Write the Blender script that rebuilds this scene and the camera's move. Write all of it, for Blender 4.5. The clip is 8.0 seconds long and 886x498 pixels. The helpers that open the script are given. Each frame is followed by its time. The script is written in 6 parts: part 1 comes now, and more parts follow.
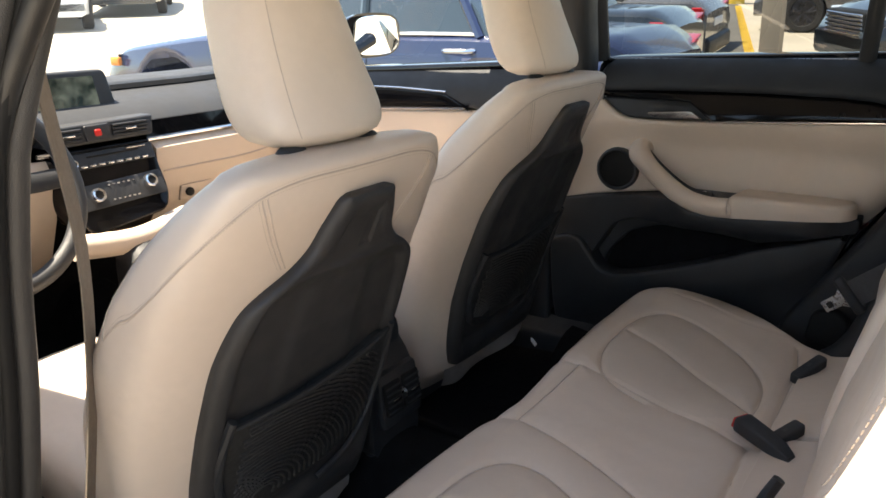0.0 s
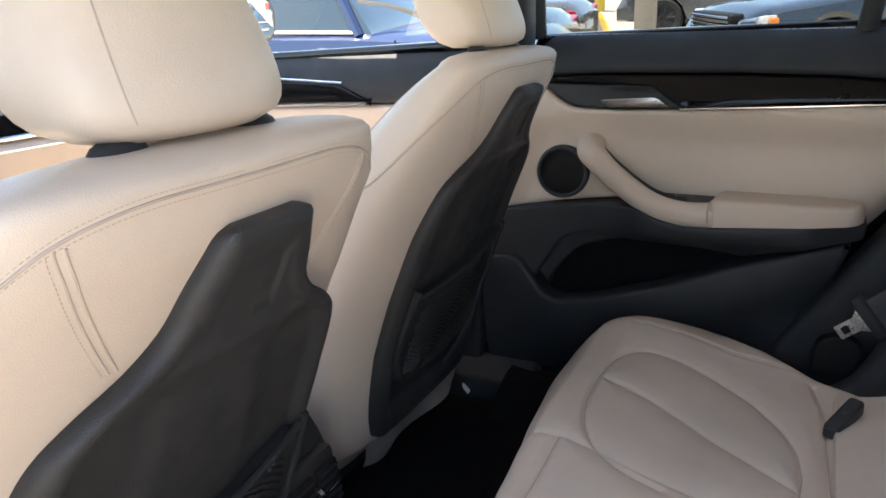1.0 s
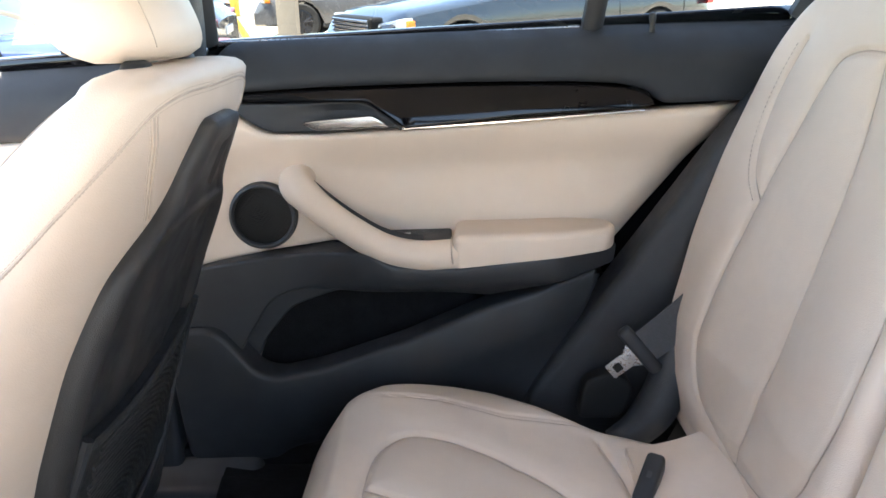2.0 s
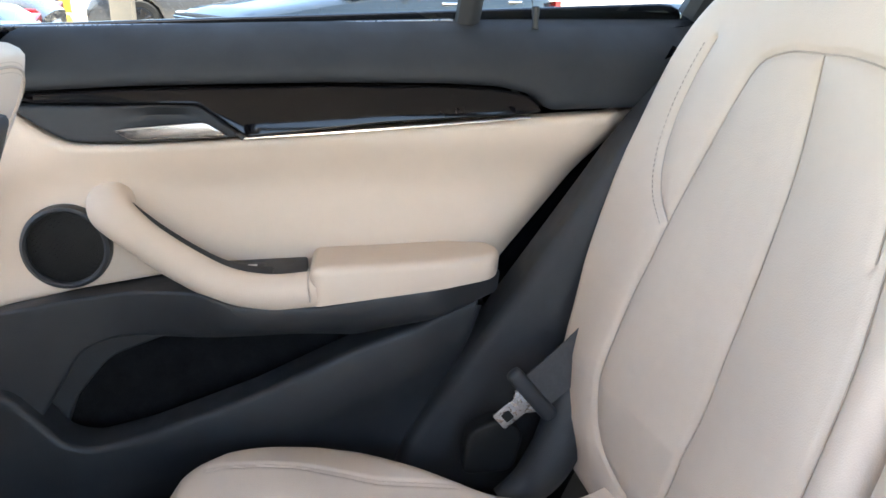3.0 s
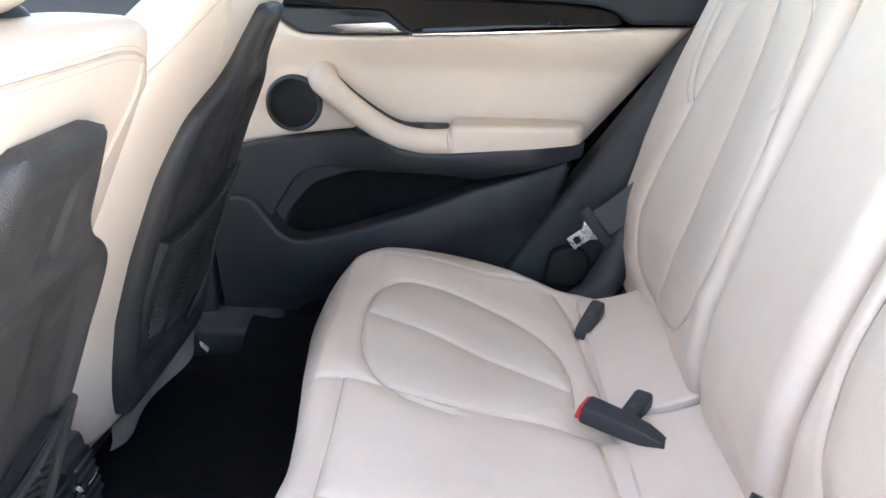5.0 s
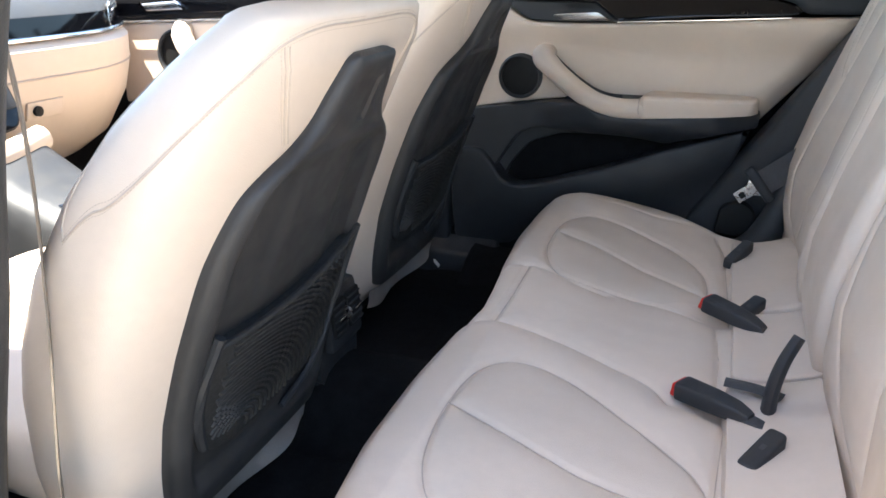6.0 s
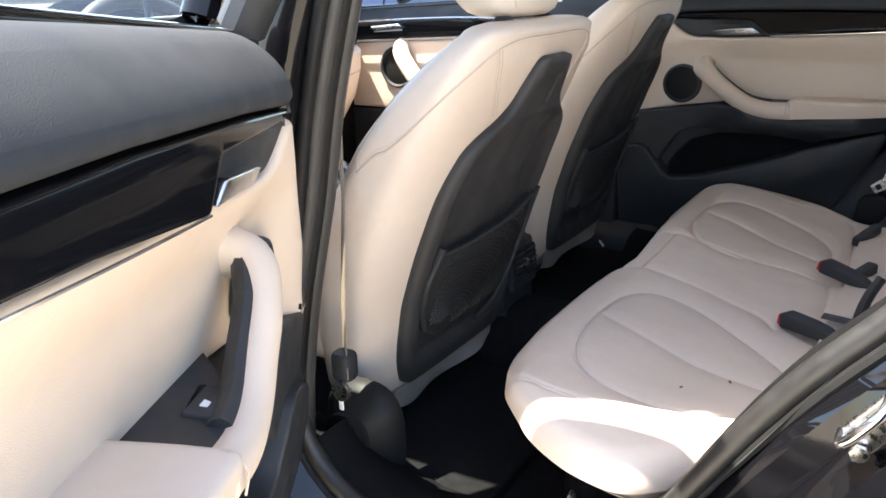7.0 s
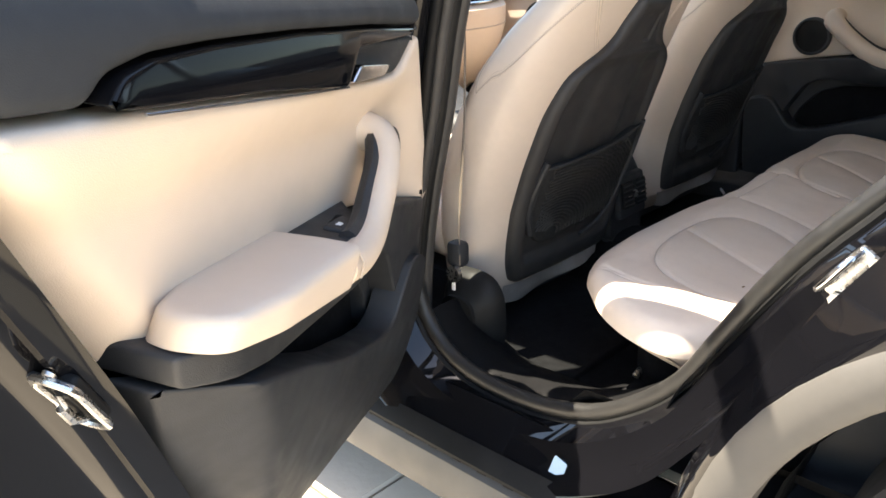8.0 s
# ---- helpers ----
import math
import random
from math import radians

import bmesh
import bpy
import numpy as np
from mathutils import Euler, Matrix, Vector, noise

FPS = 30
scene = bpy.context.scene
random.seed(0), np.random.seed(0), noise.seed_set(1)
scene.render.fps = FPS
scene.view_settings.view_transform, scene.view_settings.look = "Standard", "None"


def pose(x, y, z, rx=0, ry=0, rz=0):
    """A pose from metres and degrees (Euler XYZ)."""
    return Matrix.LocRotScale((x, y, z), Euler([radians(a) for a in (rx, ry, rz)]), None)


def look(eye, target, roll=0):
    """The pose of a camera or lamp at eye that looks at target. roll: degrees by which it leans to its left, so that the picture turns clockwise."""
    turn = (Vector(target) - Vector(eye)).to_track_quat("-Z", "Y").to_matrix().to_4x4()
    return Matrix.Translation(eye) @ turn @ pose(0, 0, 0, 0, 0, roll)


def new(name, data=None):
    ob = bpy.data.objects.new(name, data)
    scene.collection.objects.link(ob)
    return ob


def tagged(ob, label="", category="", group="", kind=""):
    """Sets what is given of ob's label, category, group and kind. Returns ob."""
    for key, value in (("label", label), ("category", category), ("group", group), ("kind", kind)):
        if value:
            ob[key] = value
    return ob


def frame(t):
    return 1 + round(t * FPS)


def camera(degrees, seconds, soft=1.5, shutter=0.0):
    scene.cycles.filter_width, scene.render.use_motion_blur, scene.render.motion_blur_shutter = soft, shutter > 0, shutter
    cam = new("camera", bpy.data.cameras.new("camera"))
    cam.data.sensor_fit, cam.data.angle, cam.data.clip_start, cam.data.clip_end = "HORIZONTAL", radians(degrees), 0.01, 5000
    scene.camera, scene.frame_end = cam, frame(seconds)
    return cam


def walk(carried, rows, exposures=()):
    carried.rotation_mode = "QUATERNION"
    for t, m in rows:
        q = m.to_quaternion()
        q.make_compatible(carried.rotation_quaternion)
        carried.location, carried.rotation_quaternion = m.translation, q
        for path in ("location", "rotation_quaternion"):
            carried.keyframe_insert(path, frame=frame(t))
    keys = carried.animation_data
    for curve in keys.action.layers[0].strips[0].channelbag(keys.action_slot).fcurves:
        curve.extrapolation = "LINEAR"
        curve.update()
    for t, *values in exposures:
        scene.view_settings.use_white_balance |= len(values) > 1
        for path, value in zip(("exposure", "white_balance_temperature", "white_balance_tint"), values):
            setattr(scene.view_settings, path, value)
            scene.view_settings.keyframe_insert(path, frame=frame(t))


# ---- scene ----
cam = camera(58.7, 8.0, soft=1.6)
PATH = [
    (0, (-1.064, -0.177, 1.222), (0.5, 0.92, 0.631), -1.4),
    (0.5, (-0.89, -0.041, 1.171), (0.677, 1.069, 0.611), -1.5),
    (1, (-0.757, 0.111, 1.137), (0.971, 0.94, 0.563), -1.5),
    (1.5, (-0.616, 0.19, 1.136), (1.265, 0.548, 0.557), -2.0),
    (2, (-0.441, 0.274, 1.129), (1.471, 0.291, 0.544), -1.7),
    (2.2, (-0.383, 0.284, 1.119), (1.536, 0.219, 0.558), -1.4),
    (3.5, (-0.234, 0.267, 1.106), (1.628, -0.145, 0.502), 0.7),
    (4, (-0.372, 0.27, 1.112), (1.49, -0.025, 0.444), 0.8),
    (5.3, (-0.831, 0.216, 1.088), (1.03, 0.417, 0.385), 1.2),
    (5.5, (-0.909, 0.188, 1.083), (0.933, 0.519, 0.376), 1.0),
    (6, (-1.118, 0.095, 1.098), (0.648, 0.723, 0.4), 0.1),
    (6.5, (-1.305, 0.023, 1.114), (0.367, 0.907, 0.463), -1.2),
    (7, (-1.489, -0.074, 1.118), (0.101, 0.953, 0.471), -1.5),
    (7.5, (-1.623, -0.191, 1.097), (-0.114, 0.937, 0.424), -1.0),
    (8, (-1.654, -0.299, 1.088), (-0.324, 1.018, 0.383), -2.0),
]
EXPOSURES = [(0, 2.14, 7600, 11), (0.5, 2.44, 7150, 11), (1.0, 2.61, 6950, 10), (1.5, 3.33, 6900, 10), (2.2, 3.72, 6900, 10), (3.5, 4.08, 6700, 8), (4.2, 4.25, 6650, 8), (5.5, 3.56, 6500, 8), (6.0, 3.12, 6550, 8), (6.5, 3.05, 6600, 9), (7.0, 2.75, 6950, 10), (7.5, 2.58, 7100, 10), (8.0, 2.42, 7350, 10)]
walk(cam, [(t, look(eye, target, roll)) for t, eye, target, roll in PATH], EXPOSURES)

# ---- light ----
SUN_TO = Vector((-0.19, 0.33, 1.0)).normalized()
sun_data = bpy.data.lights.new("sun", "SUN")
sun_data.energy, sun_data.angle, sun_data.color = 5.0, radians(0.55), (1.0, 0.95, 0.86)
sun = new("sun", sun_data)
sun.matrix_world = look(SUN_TO * 30, (0, 0, 0))
world = bpy.data.worlds.new("sky")
scene.world = world
world.use_nodes = True
wn = world.node_tree
sky = wn.nodes.new("ShaderNodeTexSky")
sky.sky_type, sky.sun_disc = "NISHITA", False
sky.sun_elevation = math.asin(SUN_TO.z)
sky.sun_rotation = math.atan2(SUN_TO.x, SUN_TO.y)
wn.links.new(sky.outputs[0], wn.nodes["Background"].inputs[0])
wn.nodes["Background"].inputs[1].default_value = 0.15


# ---- materials ----
def mat(name, color, rough=0.5, metal=0.0, var=0.12, scale=6.0, bump=0.0, bscale=300.0, fine="noise", coat=0.0, spec=0.5, rvar=0.1, second=None, mix=(0.45, 0.6), emit=None, tint=None):
    """A procedural surface: two scales of colour change, uneven gloss and fine relief."""
    m = bpy.data.materials.new(name)
    m.use_nodes = True
    nt = m.node_tree
    nd, lk = nt.nodes, nt.links
    b = nd["Principled BSDF"]
    b.inputs["Metallic"].default_value = metal
    b.inputs["Specular IOR Level"].default_value = spec
    b.inputs["Coat Weight"].default_value = coat
    b.inputs["Coat Roughness"].default_value = 0.04
    tc = nd.new("ShaderNodeTexCoord")
    co = tc.outputs["Object"]

    def tex(s, detail=5.0):
        t = nd.new("ShaderNodeTexNoise")
        t.inputs["Scale"].default_value, t.inputs["Detail"].default_value = s, detail
        lk.new(co, t.inputs["Vector"])
        return t.outputs["Fac"]

    def ramp(fac, a, c, lo=0.3, hi=0.7):
        r = nd.new("ShaderNodeMapRange")
        r.inputs["From Min"].default_value, r.inputs["From Max"].default_value = lo, hi
        r.inputs["To Min"].default_value, r.inputs["To Max"].default_value = a, c
        lk.new(fac, r.inputs["Value"])
        return r.outputs["Result"]

    def blend(fac, a, c):
        x = nd.new("ShaderNodeMix")
        x.data_type = "RGBA"
        for sock, v in ((x.inputs["A"], a), (x.inputs["B"], c)):
            if hasattr(v, "is_linked"):
                lk.new(v, sock)
            else:
                sock.default_value = (*v, 1)
        lk.new(fac, x.inputs["Factor"])
        return x.outputs["Result"]

    lo = tuple(c * (1 - var) for c in color)
    hi = tuple(min(1, c * (1 + var)) for c in color)
    out = blend(ramp(tex(scale), 0, 1), lo, hi)
    out = blend(ramp(tex(scale * 14, 2.0), 0, 0.35), out, tuple(c * (1 - 1.4 * var) for c in color))
    if second:
        out = blend(ramp(tex(scale * 0.6, 8.0), 0, 1, *mix), out, second)
    lk.new(out, b.inputs["Base Color"])
    lk.new(ramp(tex(scale * 3, 3.0), max(0, rough - rvar), min(1, rough + rvar)), b.inputs["Roughness"])
    if bump:
        if fine == "cells":
            t = nd.new("ShaderNodeTexVoronoi")
            t.inputs["Scale"].default_value = bscale
            lk.new(co, t.inputs["Vector"])
            h = t.outputs["Distance"]
        else:
            h = tex(bscale, 3.0)
        bp = nd.new("ShaderNodeBump")
        bp.inputs["Strength"].default_value, bp.inputs["Distance"].default_value = bump, 0.002
        lk.new(h, bp.inputs["Height"])
        lk.new(bp.outputs["Normal"], b.inputs["Normal"])
    if emit:
        b.inputs["Emission Color"].default_value = (*emit[0], 1)
        b.inputs["Emission Strength"].default_value = emit[1]
    return m


def glass_mat(name, color=(1, 1, 1), rough=0.0):
    m = bpy.data.materials.new(name)
    m.use_nodes = True
    nd, lk = m.node_tree.nodes, m.node_tree.links
    nd.remove(nd["Principled BSDF"])
    tr, gl, mx, fr = nd.new("ShaderNodeBsdfTransparent"), nd.new("ShaderNodeBsdfGlossy"), nd.new("ShaderNodeMixShader"), nd.new("ShaderNodeLayerWeight")
    pw, sc = nd.new("ShaderNodeMath"), nd.new("ShaderNodeMapRange")
    tr.inputs["Color"].default_value = (*color, 1)
    gl.inputs["Roughness"].default_value = rough
    fr.inputs["Blend"].default_value = 0.5
    pw.operation = "POWER"
    pw.inputs[1].default_value = 5.0
    sc.inputs["To Min"].default_value, sc.inputs["To Max"].default_value = 0.05, 0.95
    lk.new(fr.outputs["Facing"], pw.inputs[0])
    lk.new(pw.outputs[0], sc.inputs["Value"])
    lk.new(sc.outputs["Result"], mx.inputs[0])
    lk.new(tr.outputs[0], mx.inputs[1])
    lk.new(gl.outputs[0], mx.inputs[2])
    lk.new(mx.outputs[0], nd["Material Output"].inputs["Surface"])
    return m


LEATHER = mat("oyster_leather", (0.645, 0.54, 0.45), 0.42, var=0.05, scale=5, bump=0.13, bscale=800, fine="cells", spec=0.4)
LEATHER_PANEL = mat("perforated_leather", (0.605, 0.51, 0.425), 0.46, var=0.05, scale=5, bump=0.16, bscale=800, fine="cells", spec=0.4)
VINYL = mat("oyster_door_vinyl", (0.62, 0.51, 0.415), 0.5, var=0.04, scale=4, bump=0.15, bscale=900, fine="cells", spec=0.35)
SEAM = mat("seam_fold", (0.47, 0.39, 0.325), 0.7, var=0.1, scale=40)
STITCH = mat("stitch_thread", (0.44, 0.36, 0.29), 0.7, var=0.1, scale=60)
PAD = mat("dark_soft_pad", (0.026, 0.029, 0.034), 0.68, var=0.08, scale=6, bump=0.12, bscale=900, fine="cells", spec=0.32)
PLASTIC = mat("dark_grained_plastic", (0.0235, 0.0250, 0.0280), 0.52, var=0.12, scale=8, bump=0.2, bscale=900, fine="cells", spec=0.45)
PLATE = mat("anthracite_seatback_plastic", (0.030, 0.0295, 0.030), 0.5, var=0.08, scale=8, bump=0.25, bscale=1000, fine="cells", spec=0.42)
RUBBER = mat("black_rubber", (0.012, 0.012, 0.012), 0.55, var=0.2, scale=12, spec=0.18)
SEAL = mat("grey_flocked_seal", (0.016, 0.0155, 0.015), 0.42, var=0.12, scale=18, bump=0.2, bscale=900)
PIANO = mat("piano_black", (0.005, 0.005, 0.006), 0.06, var=0.05, coat=0.0, spec=0.2, rvar=0.03)
PAINT = mat("black_car_paint", (0.004, 0.004, 0.005), 0.03, var=0.05, coat=0.15, spec=0.35, rvar=0.01)
SHUT = mat("black_shut_paint", (0.006, 0.006, 0.007), 0.06, var=0.08, scale=9, spec=0.26, coat=0.0, rvar=0.03)
CHROME = mat("satin_chrome", (0.72, 0.72, 0.73), 0.2, 1.0, var=0.05, scale=20, rvar=0.06)
STEEL = mat("worn_steel", (0.5, 0.5, 0.5), 0.3, 1.0, var=0.15, scale=60)
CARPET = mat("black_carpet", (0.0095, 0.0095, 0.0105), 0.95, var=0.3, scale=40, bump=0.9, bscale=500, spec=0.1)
FABRIC = mat("black_pocket_net", (0.018, 0.018, 0.018), 0.7, var=0.15, scale=50, bump=0.4, bscale=700)
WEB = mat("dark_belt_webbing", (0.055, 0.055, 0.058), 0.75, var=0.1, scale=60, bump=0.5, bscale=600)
# lit copy of the dark webbing: warm sunlight is mixed into its colour
WEB_SUNLIT = mat("sunlit_belt_webbing", (0.20, 0.155, 0.115), 0.75, var=0.1, scale=60, bump=0.5, bscale=600)
RED = mat("red_button", (0.62, 0.02, 0.015), 0.4, var=0.1, scale=30)
CLAD = mat("grey_arch_cladding", (0.078, 0.073, 0.067), 0.6, var=0.1, scale=5, bump=0.12, bscale=900)
TYRE = mat("tyre_rubber", (0.022, 0.021, 0.020), 0.85, var=0.25, scale=14)
RIM_DARK = mat("dark_alloy", (0.05, 0.05, 0.055), 0.3, 0.8, var=0.1)
RIM = mat("silver_alloy", (0.5, 0.5, 0.52), 0.3, 0.9, var=0.1)
TRIM_GREY = mat("grey_pillar_trim", (0.036, 0.034, 0.033), 0.5, var=0.08, scale=8, bump=0.25, bscale=800, fine="cells")
HEADLINER = mat("headliner_cloth", (0.55, 0.52, 0.48), 0.9, var=0.05, bump=0.3, bscale=500)
WHITE = mat("white_marking", (0.8, 0.8, 0.8), 0.5, var=0.03)
CONCRETE = mat("pale_concrete", (0.52, 0.455, 0.365), 0.9, var=0.12, scale=1.4, bump=0.5, bscale=60, second=(0.38, 0.34, 0.285), mix=(0.55, 0.75))
ASPHALT = mat("sun_bleached_asphalt", (0.42, 0.365, 0.29), 0.92, var=0.15, scale=0.5, bump=0.5, bscale=50, second=(0.30, 0.265, 0.22), mix=(0.55, 0.8))
YELLOW = mat("yellow_paint", (0.75, 0.50, 0.06), 0.7, var=0.12, scale=5)
COLUMN = mat("painted_column", (0.40, 0.33, 0.25), 0.8, var=0.1, scale=3)
GLASS = glass_mat("clear_window_glass", (0.86, 0.90, 0.88))
TINTED = glass_mat("grey_tinted_glass", (0.30, 0.32, 0.315))
BAY = mat("grey_parking_asphalt", (0.115, 0.105, 0.092), 0.92, var=0.15, scale=0.6, bump=0.5, bscale=60, second=(0.075, 0.072, 0.068), mix=(0.5, 0.75))
CAR_GLASS = mat("tinted_car_glass", (0.02, 0.03, 0.035), 0.05, var=0.05, coat=0.8, rvar=0.02)
MIRROR = mat("mirror_glass", (0.9, 0.9, 0.9), 0.01, 1.0, var=0.0, rvar=0.0)

SILL = mat("black_sill_plastic", (0.006, 0.006, 0.0065), 0.75, var=0.2, scale=14, bump=0.25, bscale=700, spec=0.1)


# ---- mesh tools ----
def part(name, bm, material, parent=None, label="", smooth=True, sharp=40):
    """Links a bmesh as one mesh object under a thing or under a part."""
    bmesh.ops.recalc_face_normals(bm, faces=bm.faces[:])
    if smooth:
        lim = radians(sharp)
        for f in bm.faces:
            f.smooth = True
        for e in bm.edges:
            if len(e.link_faces) == 2 and e.calc_face_angle(0) > lim:
                e.smooth = False
    me = bpy.data.meshes.new(name)
    bm.to_mesh(me)
    bm.free()
    me.materials.append(material)
    ob = new(name, me)
    if parent:
        ob.parent = parent
    if label:
        tagged(ob, label)
    return ob


def thing(name, label, category, group="", kind="", at=(0, 0, 0)):
    e = new(name)
    e.location = at
    e.empty_display_size = 0.05
    return tagged(e, label, category, group, kind)


def curve_pts(pts, step=0.012, closed=True):
    """A smooth line through the given points, evenly stepped."""
    p = [Vector(q) for q in pts]
    n = len(p)
    out = []
    for i in range(n if closed else n - 1):
        if closed:
            a, b, c, d = p[i - 1], p[i], p[(i + 1) % n], p[(i + 2) % n]
        else:
            a, b, c, d = p[max(i - 1, 0)], p[i], p[i + 1], p[min(i + 2, n - 1)]
        k = max(1, int((c - b).length / step))
        t0 = max((b - a).length, 1e-4) ** 0.5
        t1 = max((c - b).length, 1e-4) ** 0.5
        t2 = max((d - c).length, 1e-4) ** 0.5
        m1 = (c - b) + ((b - a) / t0 - (c - a) / (t0 + t1)) * t1 if (b - a).length > 1e-6 else (c - b)
        m2 = (c - b) + ((d - c) / t2 - (d - b) / (t1 + t2)) * t1 if (d - c).length > 1e-6 else (c - b)
        for j in range(k):
            s = j / k
            out.append(b * (2 * s**3 - 3 * s**2 + 1) + m1 * (s**3 - 2 * s**2 + s) + c * (3 * s**2 - 2 * s**3) + m2 * (s**3 - s**2))
    if not closed:
        out.append(p[-1])
    return out


def slab(outline, r, h, depth, to, cut=0.03, step=0.012, smooth=True):
    """A padded plate: an outline in (u, v), edges rounded over r to the height h, sides going down by depth, laid into space by to(u, v, w)."""
    pts = curve_pts([(u, v) for u, v in outline], step) if smooth else [Vector(q) for q in outline]
    bm = bmesh.new()
    f = bm.faces.new([bm.verts.new((q[0], q[1], 0)) for q in pts])
    rim = set(f.verts)
    done = 0.0
    for frac in (0.12, 0.35, 0.65, 1.0):
        if r <= 0:
            break
        bm.normal_update()
        bmesh.ops.inset_region(bm, faces=[f], thickness=r * frac - done, use_even_offset=True, use_boundary=True)
        done = r * frac
        for v in f.verts:
            v.co.z = h * math.sqrt(1 - (1 - frac) ** 2)
    if cut:
        us, vs = [q[0] for q in pts], [q[1] for q in pts]
        for ax, lo, hi in ((0, min(us), max(us)), (1, min(vs), max(vs))):
            k = int((hi - lo) / cut)
            for i in range(1, k + 1):
                co = [0, 0, 0]
                no = [0, 0, 0]
                co[ax], no[ax] = lo + (hi - lo) * i / (k + 1), 1
                bmesh.ops.bisect_plane(bm, geom=bm.verts[:] + bm.edges[:] + bm.faces[:], plane_co=co, plane_no=no)
    if depth:
        edges = [e for e in bm.edges if e.is_boundary]
        got = bmesh.ops.extrude_edge_only(bm, edges=edges)
        for v in got["geom"]:
            if isinstance(v, bmesh.types.BMVert):
                v.co.z = -depth
    for v in bm.verts:
        v.co = to(v.co.x, v.co.y, v.co.z)
    return bm


def loft(rings, caps=True, closed=True):
    bm = bmesh.new()
    vs = [[bm.verts.new(p) for p in ring] for ring in rings]
    for a, b in zip(vs, vs[1:]):
        n = len(a)
        for i in range(n if closed else n - 1):
            j = (i + 1) % n
            bm.faces.new((a[i], a[j], b[j], b[i]))
    if caps and closed:
        bm.faces.new(vs[0])
        bm.faces.new(vs[-1])
    return bm


def tube(pts, r, n=8, closed=False, flat=1.0, up=(0, 0, 1), bm=None, caps=True):
    """A rod along points; flat squeezes it across up. r may be a function of the share of the way."""
    bm = bm or bmesh.new()
    p = [Vector(q) for q in pts]
    m = len(p)
    rings = []
    for i in range(m):
        d = (p[(i + 1) % m] - p[i - 1]) if closed else (p[min(i + 1, m - 1)] - p[max(i - 1, 0)])
        d.normalize()
        a = Vector(up) - d * d.dot(Vector(up))
        if a.length < 1e-3:
            a = Vector((1, 0, 0)) - d * d.x
        a.normalize()
        b = d.cross(a)
        rr = r(i / max(m - 1, 1)) if callable(r) else r
        rings.append([bm.verts.new(p[i] + (a * math.cos(t) * flat + b * math.sin(t)) * rr) for t in (2 * math.pi * k / n for k in range(n))])
    for i in range(m if closed else m - 1):
        a, b = rings[i], rings[(i + 1) % m]
        for k in range(n):
            bm.faces.new((a[k], a[(k + 1) % n], b[(k + 1) % n], b[k]))
    if caps and not closed:
        bm.faces.new(rings[0])
        bm.faces.new(rings[-1])
    return bm


def box(x0, y0, z0, x1, y1, z1, bev=0.004, seg=2, m=None, bm=None):
    own = bmesh.new()
    bmesh.ops.create_cube(own, size=1)
    for v in own.verts:
        v.co = Vector(((x0 + x1) / 2 + v.co.x * (x1 - x0), (y0 + y1) / 2 + v.co.y * (y1 - y0), (z0 + z1) / 2 + v.co.z * (z1 - z0)))
    if bev:
        bmesh.ops.bevel(own, geom=own.edges[:], offset=bev, segments=seg, affect="EDGES", profile=0.5)
    if m:
        own.transform(m)
    if bm is None:
        return own
    return join(bm, own)


def join(bm, other):
    me = bpy.data.meshes.new("scratch")
    other.to_mesh(me)
    other.free()
    bm.from_mesh(me)
    bpy.data.meshes.remove(me)
    return bm


def spin(profile, n=32, m=None, bm=None):
    """A body turned about z from (radius, height) pairs."""
    own = loft([[(r * math.cos(2 * math.pi * k / n), r * math.sin(2 * math.pi * k / n), z) for k in range(n)] for r, z in profile], caps=True)
    if m:
        own.transform(m)
    if bm is None:
        return own
    return join(bm, own)


def lerp(table, t):
    """Smooth reading of a table of (key, value)."""
    if t <= table[0][0]:
        return table[0][1]
    for (a, p), (b, q) in zip(table, table[1:]):
        if t <= b:
            s = (t - a) / (b - a)
            return p + (q - p) * s
    return table[-1][1]


def spow(c, e):
    return math.copysign(abs(c) ** e, c)


def stitches(pts, length=0.004, gap=0.0025, r=0.00055, bm=None):
    """Short threads along a line."""
    bm = bm or bmesh.new()
    p = [Vector(q) for q in pts]
    run, on = 0.0, True
    start = p[0]
    for a, b in zip(p, p[1:]):
        seg = (b - a).length
        pos = 0.0
        while seg - pos > 1e-6:
            need = (length if on else gap) - run
            if need <= seg - pos:
                pos += need
                q = a.lerp(b, pos / seg)
                if on:
                    tube([start, start.lerp(q, 0.5), q], r, 4, bm=bm)
                start, run, on = q, 0.0, not on
            else:
                run += seg - pos
                break
    return bm


def fillet(pts, r=0.01, seg=5):
    """A polygon with its corners rounded by r (or by the third number of a point)."""
    out = []
    n = len(pts)
    for i in range(n):
        a, b, c = (Vector(pts[(i + k) % n][:2]) for k in (-1, 0, 1))
        rr = pts[i][2] if len(pts[i]) > 2 else r
        u, v = a - b, c - b
        k = min(rr, u.length * 0.45, v.length * 0.45)
        p, q = b + u.normalized() * k, b + v.normalized() * k
        for s in range(seg + 1):
            t = s / seg
            out.append(p * (1 - t) ** 2 + b * 2 * t * (1 - t) + q * t * t)
    clean = [out[0]]
    for p in out[1:]:
        if (p - clean[-1]).length > 1e-4:
            clean.append(p)
    if (clean[0] - clean[-1]).length < 1e-4:
        clean.pop()
    return clean


